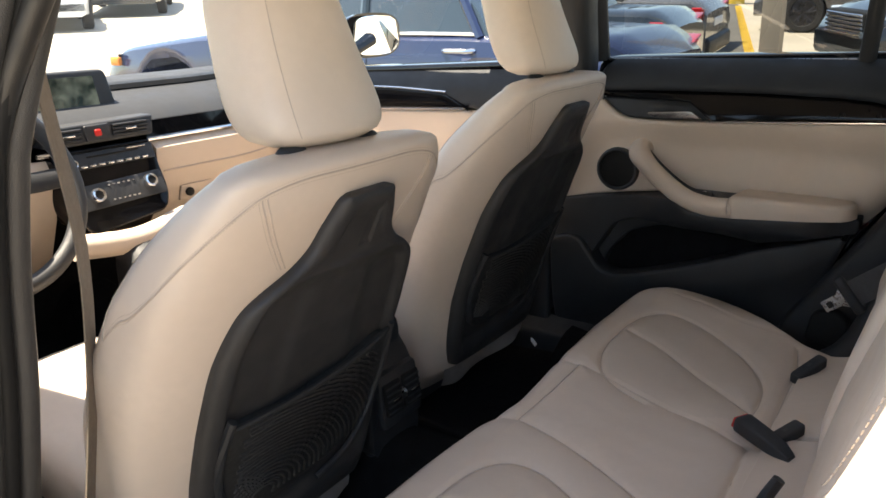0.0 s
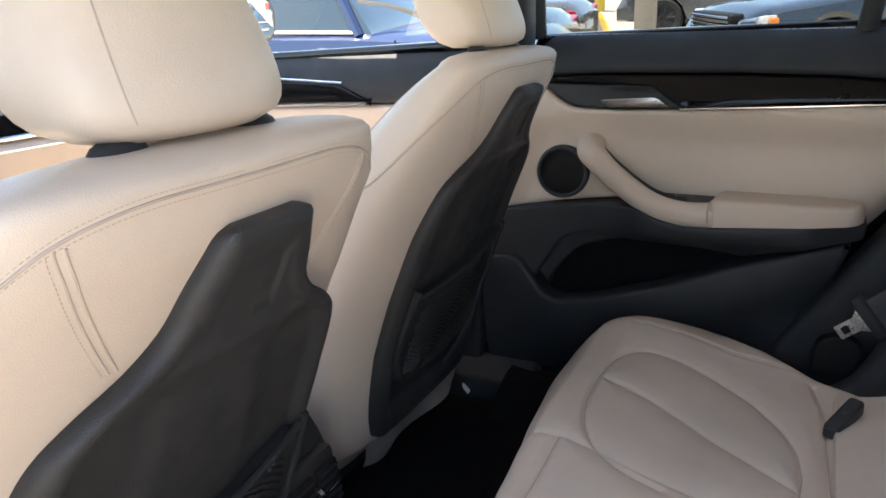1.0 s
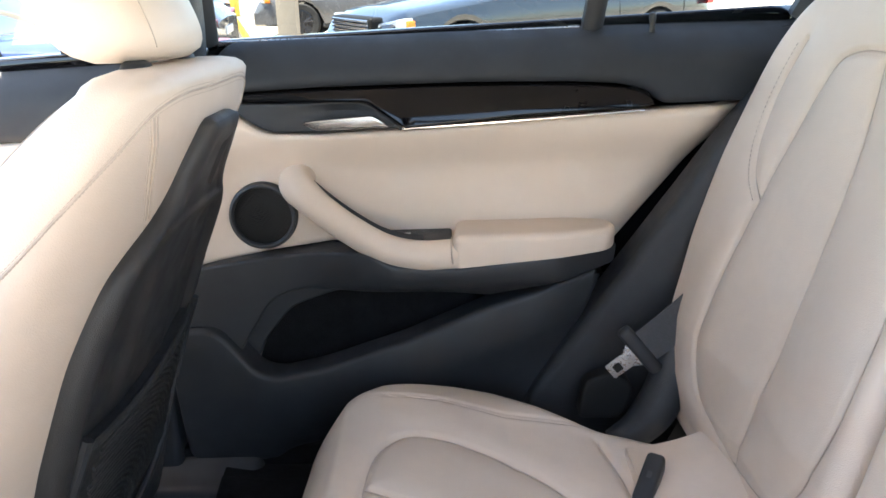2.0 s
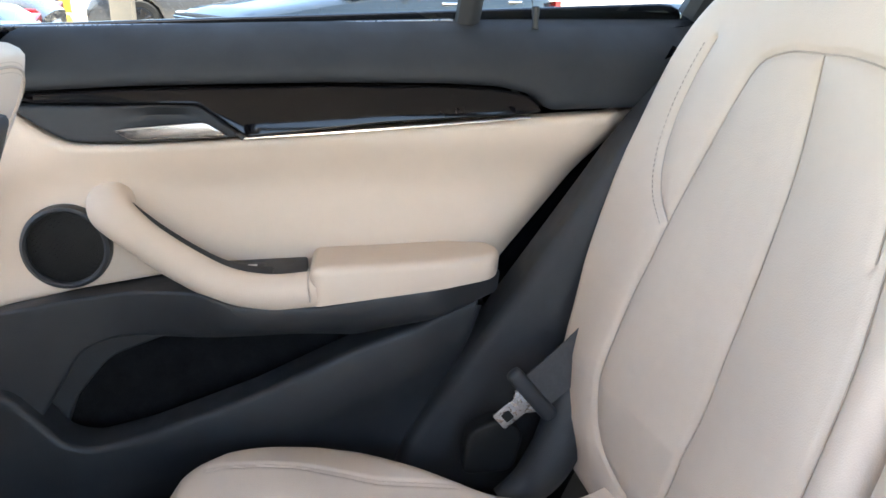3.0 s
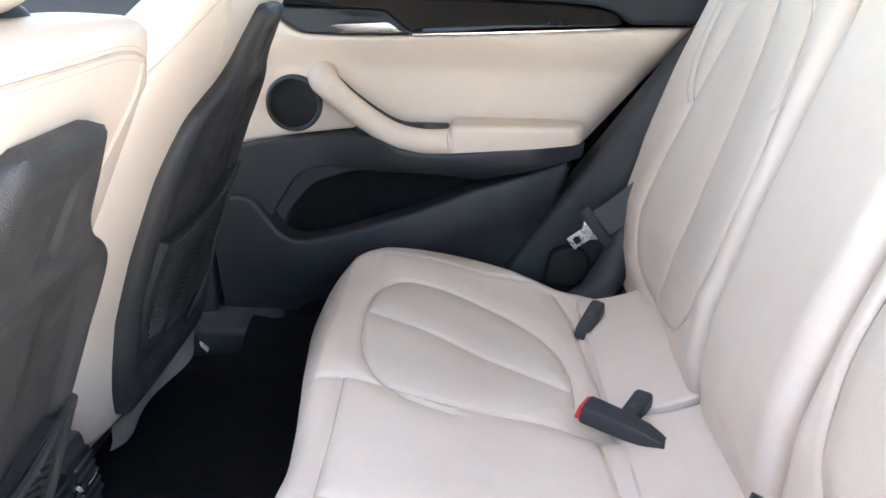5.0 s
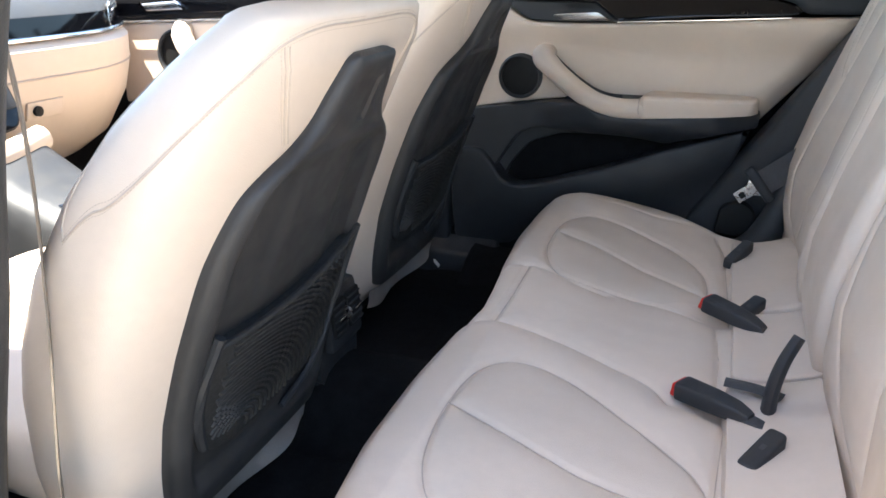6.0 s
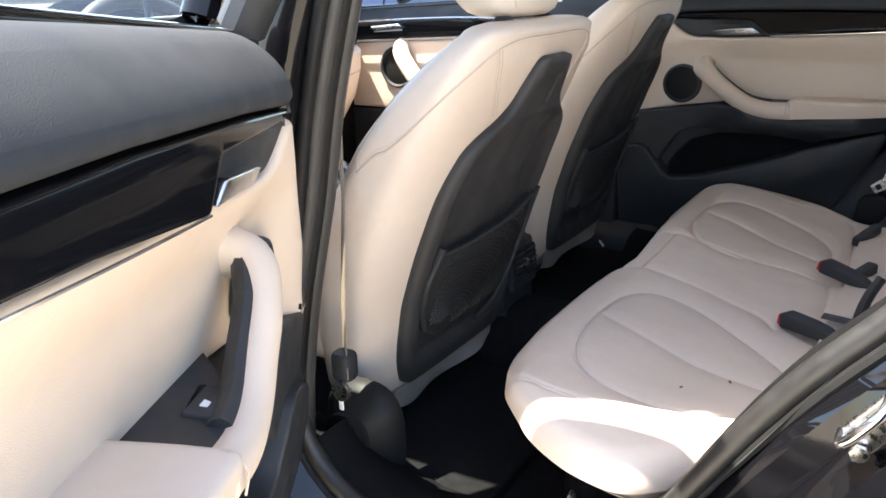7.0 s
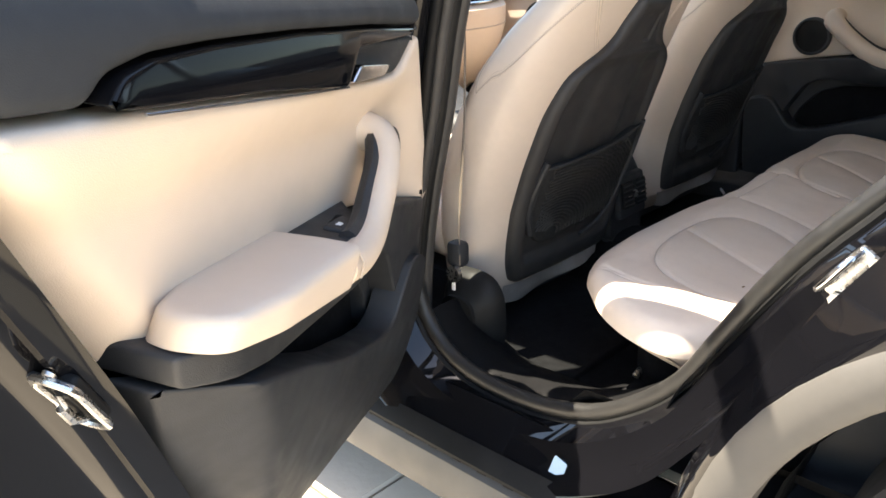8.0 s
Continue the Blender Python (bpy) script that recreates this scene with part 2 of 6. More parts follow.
def fslab(pts, r, h, depth, to, cut=0.03, corner=0.01):
    area = sum(a[0] * b[1] - b[0] * a[1] for a, b in zip(pts, list(pts[1:]) + [pts[0]]))
    safe = []
    for i, q in enumerate(pts):
        a, c = pts[i - 1], pts[(i + 1) % len(pts)]
        turn = (q[0] - a[0]) * (c[1] - q[1]) - (q[1] - a[1]) * (c[0] - q[0])
        k = q[2] if len(q) > 2 else corner
        safe.append((q[0], q[1], max(k, 1.3 * r) if turn * area > 0 else k))
    pts = safe
    return slab(fillet(pts, corner), r, h, depth, to, cut, smooth=False)


# ---- setting: ground ----
def ground_z(x, y=0.0):
    """The car park climbs gently to the right of the car and beyond its bonnet."""
    return 0.03 * max(0.0, min(x, 9.0) - 1.0) + 0.052 * max(0.0, min(x, 40.0) - 9.0) + 0.054 * min(max(0.0, y - 3.2), 30.0)


def make_ground():
    xs = [-400, -200, -60, -20, -8, -3, -1, 1, 2, 4, 6, 9, 12, 16, 22, 30, 40, 60, 200, 400]
    g = part("ground", loft([[(x, y, ground_z(x, y)) for x in xs] for y in (-400, -100, -40, -20, -8, 0, 3.2, 6, 9, 12, 20, 33.2, 60, 400)], caps=False, closed=False), ASPHALT)
    tagged(g, "sun-bleached asphalt car park reaching far away", "ground", kind="structure")
    bay = part("parking_bay", loft([[(x, 0.29 * x - 0.4 + dy, ground_z(x, 0.29 * x - 0.4 + dy) + 0.006) for x in (1.6, 3, 6, 9, 12, 16, 22)] for dy in (0.0, 1.5, 3.0, 4.5, 6.0, 7.5)], caps=False, closed=False), BAY)
    tagged(bay, "grey worn asphalt of the parking bays", "road", kind="structure")
    p = thing("pavement", "pale concrete slabs with joints beside the car", "pavement", kind="structure")
    for i in range(-3, 2):
        for j in range(-3, 4):
            x, y = -0.86 + 1.5 * i, 0.79 + 1.5 * j
            bm = box(x - 1.497, y - 1.497, 0.0, x - 0.003, y - 0.003, 0.022, 0.006, 1)
            part("concrete_slab", bm, CONCRETE, p)


make_ground()

# ---- setting: body shell of the car ----
shell = thing("car_body", "glossy black painted car body shell with pillars, sill and roof", "car body", kind="structure")


def aperture(side=-1):
    """The line of the rear door opening's seal, from the sill round the pillar and roof."""
    p = [(0.722, 0.565, 1.09), (0.728, 0.632, 0.82), (0.738, 0.676, 0.62), (0.742, 0.668, 0.50), (0.745, 0.632, 0.440), (0.748, 0.575, 0.402), (0.750, 0.50, 0.384), (0.750, 0.395, 0.384), (0.750, 0.285, 0.411), (0.750, 0.208, 0.458),
         (0.750, 0.140, 0.522), (0.748, 0.092, 0.602), (0.745, 0.047, 0.679), (0.742, -0.005, 0.755), (0.735, -0.068, 0.829), (0.72, -0.175, 0.97), (0.69, -0.26, 1.12), (0.65, -0.25, 1.32), (0.615, -0.05, 1.44),
         (0.60, 0.2, 1.475), (0.61, 0.38, 1.45), (0.665, 0.49, 1.28)]
    return curve_pts([(side * x, y, z) for x, y, z in p], 0.03)


def make_shell():
    for side in (-1, 1):
        line = aperture(side)
        if side < 0:
            n = len(line)
            seal = tube(line, 0.0145, 12, closed=True, up=(1, 0, 0))
            part("door_seal", seal, SEAL, shell, "grey flocked rubber door seal")
            hub = Vector((-0.70, 0.30, 0.92))
            rim = []
            for p in line:
                q = hub - p
                q.x = 0
                rim.append((p, q.normalized()))
            lip = tube([p + Vector((-0.012, 0, 0)) - q * 0.017 for p, q in rim], 0.007, 8, closed=True, up=(1, 0, 0))
            part("seal_lip", lip, RUBBER, shell)
            low = [(p, q) for p, q in rim if (p.z < 0.86 and p.y < 0.3) or p.z < 0.47]
            cut = max(range(len(low)), key=lambda n: (low[n][0] - low[n - 1][0]).length)
            low = low[cut:] + low[:cut]
            sheet = [[p + Vector((dx, 0, 0)) + q * k for dx, k in ((0.0, -0.012), (0.012, 0.004), (0.030, 0.009), (0.060, 0.008), (0.090, 0.0), (0.125, -0.022), (0.165, -0.045), (0.20, -0.075), (0.26, -0.10))] for p, q in low]
            part("opening_trim", loft(sheet, caps=False, closed=False), SILL, shell, "smooth dark trim inside the door opening")
        # the painted jamb outside the seal, stepped out to the skin
        if side > 0:
            continue
        rings = []
        mid = Vector((side * 0.70, 0.2, 0.92))
        for k, (out, dx) in enumerate(((0.010, 0.004), (0.020, 0.022), (0.03, 0.05), (0.055, 0.062), (0.075, 0.075), (0.085, 0.10), (0.10, 0.108))):
            ring = []
            for p in line:
                d = (p - mid)
                d.x = 0
                d.normalize()
                q = p + d * out
                low = max(0.0, min(1.0, (0.9 - p.z) / 0.4))
                q.x = p.x + side * (0.005 + dx * (0.35 + 0.65 * low))
                ring.append(q)
            rings.append(ring)
        part("door_jamb", loft(rings, caps=False), PAINT, shell, "glossy black painted door jamb")
    # roof skin, headliner
    roof = [[(x, y, 1.56 - 0.09 * (x / 0.62) ** 2 - 0.05 * ((y - 0.1) / 1.1) ** 2) for x in np.linspace(-0.62, 0.62, 17)] for y in np.linspace(-1.5, 1.18, 22)]
    part("roof_skin", loft(roof, caps=False, closed=False), PAINT, shell, "black roof")
    # sills and rockers
    for side in (-1, 1):
        prof = [(0.70, 0.300), (0.742, 0.350), (0.772, 0.372), (0.785, 0.376), (0.812, 0.352), (0.835, 0.338), (0.85, 0.328), (0.857, 0.30), (0.845, 0.27), (0.82, 0.245), (0.76, 0.24), (0.70, 0.25)]
        rings = [[(side * x, y, z + 0.02 * max(0, abs(y - 0.8) - 0.7)) for x, z in prof] for y in np.linspace(0.03, 1.75, 24)]
        part("rocker_panel", loft(rings), PAINT, shell, "glossy black rocker panel")
        strip = [[(side * x, y, z) for x, z in ((0.846, 0.336), (0.862, 0.327), (0.876, 0.316), (0.874, 0.308), (0.857, 0.310), (0.846, 0.32))] for y in np.linspace(0.05, 1.72, 12)]
        part("rocker_strip", loft(strip), RUBBER, shell, "black rubber strip")
        clad = [[(side * x, y, z) for x, z in ((0.856, 0.312), (0.882, 0.300), (0.892, 0.27), (0.885, 0.225), (0.85, 0.195), (0.80, 0.19), (0.80, 0.27))] for y in np.linspace(0.04, 1.74, 12)]
        part("sill_cladding", loft(clad), CLAD, shell, "grey plastic sill cladding")
        studs = bmesh.new()
        for i in range(26):
            box(side * 0.872 - 0.003, 0.12 + i * 0.055, 0.3065, side * 0.872 + 0.003, 0.14 + i * 0.055, 0.3095, 0.0008, 1, bm=studs)
        part("sill_clips", studs, RUBBER, shell)
    # pillars
    for side in (-1, 1):
        right_line = [(0.850, 0.735, 0.30), (0.843, 0.735, 0.6), (0.830, 0.728, 0.85), (0.769, 0.70, 1.0), (0.715, 0.672, 1.08), (0.65, 0.65, 1.28), (0.595, 0.60, 1.50)]
        left_line = [(0.785, 0.748, 0.30), (0.775, 0.728, 0.57), (0.768, 0.702, 0.70), (0.760, 0.668, 0.85), (0.755, 0.645, 0.96), (0.750, 0.622, 1.05), (0.742, 0.606, 1.10), (0.700, 0.555, 1.28), (0.635, 0.49, 1.50)]
        for name, pts, w, d in (("centre_pillar", right_line if side > 0 else left_line, 0.055 if side > 0 else 0.044, 0.045),
                               ("rear_pillar", [(0.70, -0.42, 0.95), (0.685, -0.44, 1.15), (0.64, -0.47, 1.32), (0.58, -0.48, 1.50)], 0.13, 0.03),
                               ("front_pillar", [(0.77, 1.95, 1.02), (0.70, 1.5, 1.28), (0.62, 1.05, 1.47), (0.60, 0.8, 1.50)], 0.045, 0.04)):
            line = curve_pts([(side * x, y, z) for x, y, z in pts], 0.04, closed=False)
            rings = []
            for i, p in enumerate(line):
                dd = (line[min(i + 1, len(line) - 1)] - line[max(i - 1, 0)]).normalized()
                a = Vector((0, 1, 0)) - dd * dd.y
                if name == "front_pillar":
                    a = Vector((0, 0, 1)) - dd * dd.z
                a.normalize()
                b = dd.cross(a)
                rings.append([p + a * w * spow(math.cos(t), 0.6) + b * d * spow(math.sin(t), 0.6) for t in (2 * math.pi * k / 20 for k in range(20))])
            part(name, loft(rings), SHUT if side < 0 and name == "centre_pillar" else PLASTIC, shell)
        rail = curve_pts([(side * 0.62, 1.05, 1.47), (side * 0.60, 0.6, 1.51), (side * 0.595, 0.1, 1.515), (side * 0.59, -0.5, 1.49), (side * 0.57, -1.3, 1.42)], 0.05, closed=False)
        part("roof_rail", tube(rail, 0.036, 10), PAINT, shell)
        # right rail, out of view, is oversized to keep sun off the door pad
        out = [p + Vector((side * (0.055 if side < 0 else 0.085), 0, -0.035)) for p in rail]
        part("drip_rail", tube(out, 0.026 if side < 0 else 0.058, 10), PAINT, shell)
    # unseen bar added along the left roof edge only to block sun
    gut = curve_pts([(-0.66, 0.60, 1.475), (-0.70, 0.72, 1.475), (-0.71, 0.95, 1.46), (-0.715, 1.15, 1.40), (-0.73, 1.35, 1.31)], 0.05, closed=False)
    part("roof_sun_block", tube(gut, lambda q: 0.034 + 0.016 * math.sin(q * math.pi), 10), PAINT, shell)
    # left centre pillar: rubber and grey covered ribs up its rear edge
    for x, dy, r, m in ((-0.699, 0.004, 0.013, TRIM_GREY), (-0.722, -0.002, 0.010, RUBBER), (-0.741, -0.003, 0.011, TRIM_GREY), (-0.762, -0.002, 0.009, RUBBER)):
        line = curve_pts([(x - 0.008, 0.690 + dy, 0.42), (x - 0.008, 0.678 + dy, 0.56), (x - 0.004, 0.654 + dy, 0.70), (x, 0.618 + dy, 0.85), (x, 0.595 + dy, 0.96), (x, 0.570 + dy, 1.05), (x + 0.002, 0.556 + dy, 1.10), (x + 0.045, 0.506 + dy, 1.28), (x + 0.10, 0.445 + dy, 1.48)], 0.03, closed=False)
        part("pillar_seal", tube(line, r, 10, up=(0, 1, 0)), m, shell)
    # quarter panel with the rear wheel arch
    cy, cz, ra = -0.423, 0.34, 0.455
    for side in (-1, 1):
        edge = [(0.12, 0.36), (0.085, 0.42), (0.06, 0.50), (0.015, 0.60), (-0.045, 0.71), (-0.105, 0.80), (-0.18, 0.91), (-0.27, 1.03), (-0.36, 1.10)]
        rings = []
        for k in range(24):
            s = k / 23
            a = radians(-8 + 150 * s)
            arch = Vector((0, cy + ra * math.cos(a), cz + ra * math.sin(a)))
            t = s * (len(edge) - 1)
            i = min(int(t), len(edge) - 2)
            ey = edge[i][0] + (edge[i + 1][0] - edge[i][0]) * (t - i)
            ez = edge[i][1] + (edge[i + 1][1] - edge[i][1]) * (t - i)
            ring = []
            for j in range(9):
                u = j / 8
                y, z = arch.y + (ey - arch.y) * u, arch.z + (ez - arch.z) * u
                x = 0.893 - 0.05 * max(0, (z - 0.75) / 0.35) ** 1.6 + 0.012 * math.sin(u * math.pi) - 0.018 * u ** 3
                ring.append((side * x, y, z))
            rings.append(ring)
        part("quarter_panel", loft(rings, caps=False, closed=False), PAINT, shell, "glossy black rear quarter panel")
        arch = []
        for k in range(40):
            a = radians(-30 + 230 * k / 39)
            c, s = math.cos(a), math.sin(a)
            arch.append([(side * x, cy + r * c, cz + r * s) for r, x in ((ra + 0.030, 0.890), (ra + 0.028, 0.902), (ra + 0.018, 0.908), (ra - 0.018, 0.906), (ra - 0.027, 0.898), (ra - 0.029, 0.86), (ra - 0.01, 0.80))])
        part("wheel_arch_cladding", loft(arch, caps=False, closed=False), CLAD, shell, "grey plastic wheel arch cladding")
        well = []
        for k in range(24):
            a = radians(-30 + 230 * k / 23)
            well.append([(side * x, cy + (ra - 0.04) * math.cos(a), cz + (ra - 0.04) * math.sin(a)) for x in (0.82, 0.6)])
        part("wheel_well", loft(well, caps=False, closed=False), RUBBER, shell)
        rear = [[(side * (0.86 - 0.25 * max(0, (z - 0.75) / 0.8) ** 1.5), y, z) for z in np.linspace(0.3, 1.1, 8)] for y in np.linspace(-1.6, -0.78, 6)]
        part("rear_side_panel", loft(rear, caps=False, closed=False), PAINT, shell)
    part("tailgate", box(-0.75, -1.66, 0.3, 0.75, -1.6, 1.05, 0.03), PAINT, shell)
    # rear screen, windscreen, bonnet
    rs = loft([[(-0.58, -1.30, 1.42), (0.58, -1.30, 1.42)], [(-0.66, -1.62, 1.06), (0.66, -1.62, 1.06)]], caps=False, closed=False)
    part("rear_screen", rs, GLASS, shell)
    ws = loft([[(x, 1.02 + (1 - (x / 0.7) ** 2) * 0.06 + 0.98 * s, 1.49 - 0.45 * s) for x in np.linspace(-0.60 - 0.12 * s, 0.60 + 0.12 * s, 13)] for s in np.linspace(0, 1, 9)], caps=False, closed=False)
    part("windscreen", ws, GLASS, shell)
    hood = []
    for s in np.linspace(0, 1, 14):
        y = 1.98 + 0.95 * s
        hood.append([(x, y - 0.14 * (x / 0.85) ** 2 * s, 1.01 + 0.03 * math.cos(x / 0.85 * 1.4) - 0.07 * s ** 1.5 - 0.12 * max(0, s - 0.75) - 0.1 * max(0, abs(x) - 0.62) * 2 + 0.012 * math.cos(abs(x) * 9)) for x in np.linspace(-0.85, 0.85, 31)])
    part("bonnet", loft(hood, caps=False, closed=False), PAINT, shell, "glossy black bonnet")
    for side in (-1, 1):
        fend = [[(side * (0.86 + 0.03 * math.sin(s * 3)), 1.75 + 1.2 * s, z) for z in np.linspace(0.72, 0.94 - 0.05 * s, 5)] for s in np.linspace(0, 1, 12)]
        part("front_wing", loft(fend, caps=False, closed=False), PAINT, shell)
    for ob in shell.children:
        if ob.name.split(".")[0] in ("windscreen", "rear_screen"):
            ob.visible_shadow = False


make_shell()

ceil_bm = loft([[(x, y, 1.515 - 0.07 * (x / 0.62) ** 2 - 0.05 * ((y - 0.1) / 1.1) ** 2) for x in np.linspace(-0.60, 0.60, 13)] for y in np.linspace(-1.4, 1.15, 14)], caps=False, closed=False)
tagged(part("ceiling", ceil_bm, HEADLINER), "pale cloth headliner under the roof", "ceiling", kind="structure")




def make_floor():
    f = thing("floor", "black carpeted car floor with a centre tunnel", "floor", kind="structure")
    rings = []
    for y in np.linspace(-0.1, 1.75, 38):
        ring = []
        for x in np.linspace(-0.745, 0.745, 61):
            z = 0.325 + 0.10 * math.exp(-(x / 0.10) ** 4) + 0.05 * max(0, (abs(x) - 0.68) / 0.065) ** 2
            if y < 0.36:
                z += 0.07 * min(1, (0.36 - y) / 0.06)
            if y > 1.35:
                z += 0.35 * (y - 1.35)
            z += 0.003 * noise.noise((x * 9, y * 9, 0))
            ring.append((x, y, z))
        rings.append(ring)
    part("carpet", loft(rings, caps=False, closed=False), CARPET, f)
    for side in (-1, 1):
        def lay(u, v, w, s=side):
            return Vector((s * u, v, 0.336 + w + 0.004 * noise.noise((u * 7, v * 7, 2))))
        part("floor_mat", fslab([(0.15, 0.44), (0.64, 0.44), (0.66, 0.72), (0.60, 0.86), (0.20, 0.86)], 0.008, 0.006, 0.008, lay, 0.06, 0.04), CARPET, f, "black carpet floor mat")
        # smooth dark trim from the sill down to the carpet
        sill = []
        for y in np.linspace(0.10, 0.66, 22):
            up = 0.55 * max(0, 0.215 - y) + 0.10 * max(0, y - 0.58)
            sill.append([(side * x, y, z + up) for x, z in ((0.748, 0.372), (0.742, 0.389), (0.715, 0.392), (0.70, 0.389), (0.692, 0.391), (0.66, 0.383), (0.62, 0.362), (0.585, 0.343), (0.57, 0.332))])
        part("sill_trim", loft(sill, caps=False, closed=False), CARPET if side > 0 else SILL, f, "dark moulded sill trim")
    part("pillar_foot", fslab([(0.675, 0.0), (0.80, 0.0), (0.80, 0.34), (0.675, 0.34)], 0.02, 0.016, 0.08, lambda u, v, w: Vector((u, 0.60 + v, 0.372 + w + 0.5 * max(0, u - 0.70))), 0.05, 0.03), PLASTIC, f, "dark plastic pillar foot trim")
    part("sill_filler", box(0.742, 0.0, 0.28, 0.80, 0.98, 0.425, 0.006), CARPET, f)
    bm = tube(curve_pts([(-0.60, 0.297, 0.405), (-0.587, 0.297, 0.412), (-0.575, 0.30, 0.405)], 0.005, closed=False), 0.006, 8)
    part("carpet_clip", bm, STEEL, f, "small bright metal clip on the carpet")


make_floor()
# walls that close the cabin round the luggage space and the footwells
w = part("wall_rear", box(-0.72, -1.56, 0.25, 0.72, -1.52, 1.04, 0.01), CARPET)
tagged(w, "black carpeted luggage space wall behind the seats", "wall", kind="structure")
w = part("wall_front", box(-0.74, 1.72, 0.2, 0.74, 1.78, 0.98, 0.01), CARPET)
tagged(w, "black carpeted bulkhead behind the dashboard", "wall", kind="structure")
w = part("parcel_shelf", box(-0.60, -1.50, 0.97, 0.60, -0.42, 0.99, 0.008), CARPET)
tagged(w, "black cloth luggage cover behind the rear seats", "shelf", kind="structure")


def side_trims():
    for side in (-1, 1):
        fwd = 0.016 if side > 0 else 0.0
        t = part("side_trim_right" if side > 0 else "side_trim_left", bmesh.new(), PLASTIC)
        bm = fslab([(-0.62, 0.40), (0.17 + fwd, 0.40, 0.02), (0.135 + fwd, 0.52), (-0.15 + fwd, 0.96), (-0.26 + fwd, 1.09), (-0.62, 1.09)], 0.02, 0.015, 0.05,
                   lambda u, v, w, s=side: Vector((s * (0.735 - w - 0.10 * max(0, min(1, (0.1 - u) / 0.4)) + 0.05 * max(0, v - 0.9)), u, v)), 0.05, 0.03)
        bmesh.ops.recalc_face_normals(bm, faces=bm.faces[:])
        for f in bm.faces:
            f.smooth = True
        bm.to_mesh(t.data)
        bm.free()
        tagged(t, "dark grained plastic trim beside the rear seat", "trim", kind="structure")


side_trims()


# ---- doors ----
def rear_door(side, pose_m, label):
    """A rear door: built where the closed right door stands, mirrored for the left, then set by pose_m."""
    d = thing("door_1" if side > 0 else "door_2", label, "car door", "", "structure")

    def P(x, y, z):
        return Vector((side * x, y, z))

    def hollow(u, v):
        """The panel is drawn outwards between strip and armrest, and wraps round towards its rear edge."""
        fold = 0.058 - (v - 0.754) * 0.834
        front = max(0, min(1, (0.722 - 0.42 * max(0, v - 0.78) - u) / 0.09))
        return 0.030 * max(0, min(1, (0.958 - v) / 0.06)) ** 1.3 * front * front * (3 - 2 * front) + 0.9 * max(0, fold - u) + 0.006

    def face(x0, lean=0.0, z0=0.9):
        return lambda u, v, w: P(x0 + lean * (v - z0) - w, u, v)

    # outer skin and frame
    outline = [(0.728, 0.40, 0.04), (0.728, 0.72), (0.64, 1.09, 0.02), (-0.27, 1.12, 0.05), (-0.20, 0.96), (-0.06, 0.73), (0.055, 0.55), (0.13, 0.43), (0.20, 0.37, 0.08)]
    part("door_shell", fslab(outline, 0.012, 0.008, 0.095, lambda u, v, w: P(0.805 - w + 0.02 * math.sin((v - 0.37) * 4), u - 0.15 * max(0, -w / 0.095) * max(0, min(1, (0.30 - u) / 0.12)), v), 0.08), PAINT, d, "glossy black painted door shell")
    # dark soft shoulder pad
    tip = 0.0 if side > 0 else -0.012
    pad = [(0.612, 1.017), (0.612, 1.088, 0.04), (0.30, 1.094), (-0.275 if side > 0 else -0.21, 1.102, 0.02), (-0.186 if side > 0 else -0.128, 0.986), (-0.044 + tip, 0.985), (-0.024 + tip, 1.005), (0.02 + tip, 1.016), (0.09, 1.021), (0.24, 1.024), (0.46, 1.0225)]
    part("shoulder_pad", fslab(pad, 0.014, 0.012, 0.03, lambda u, v, w: P(0.735 - w + 0.055 * max(0, (v - 1.03) / 0.06) ** 1.8 + 0.15 * max(0, 0.0 - u) * 0.2, u, v), 0.02), PAD, d, "dark grained soft shoulder pad")
    # piano black strip and bezel
    strip = [(0.60, 1.016, 0.004), (0.46, 1.0195), (0.244, 1.021), (0.092, 1.018), (0.022 + tip, 1.013), (-0.016 + tip, 1.004, 0.01), (-0.036 + tip, 0.987, 0.006), (-0.012 + tip, 0.982, 0.01), (0.166, 0.975), (0.335, 0.962), (0.388, 1.0), (0.575, 1.006)]
    part("trim_strip", fslab(strip, 0.0035, 0.004, 0.02, face(0.726, 0.30, 1.005), 0.03, 0.006), PIANO, d, "glossy black trim strip")
    bez = [(0.603, 1.003), (0.39, 0.999, 0.012), (0.337, 0.9605, 0.008), (0.466, 0.9565), (0.539, 0.9585, 0.02), (0.566, 0.974, 0.02)]
    part("latch_bezel", fslab(bez, 0.005, 0.004, 0.02, lambda u, v, w: P(0.734 - w + 0.016 * math.exp(-((u - 0.43) / 0.05) ** 2 - ((v - 0.985) / 0.014) ** 2), u, v), 0.008), PLASTIC, d)
    lat = [(0.488, 0.9730, 0.008), (0.474, 0.9755, 0.008), (0.382, 0.9815, 0.006), (0.354, 0.9635, 0.006), (0.468, 0.9612, 0.006)]
    part("latch_lever", fslab(lat, 0.0015, 0.003, 0.012, lambda u, v, w: P(0.722 - w - 0.006 * (0.49 - u) / 0.13, u, v), 0.015, 0.004), CHROME, d, "satin chrome door release lever")
    line = curve_pts([P(0.7115, 0.338, 0.9615), P(0.711, 0.2, 0.9675), P(0.712, 0.08, 0.9735), P(0.714, -0.015, 0.9785)], 0.02, closed=False)
    part("chrome_line", tube(line, 0.0014, 6), CHROME, d, "thin chrome line")
    part("trim_mark", fslab([(0.315, 0.986), (0.285, 0.986), (0.288, 0.9895), (0.312, 0.9895)], 0.0, 0, 0.001, face(0.7225), 0, 0.001), CHROME, d, "small plain bright mark on the strip")
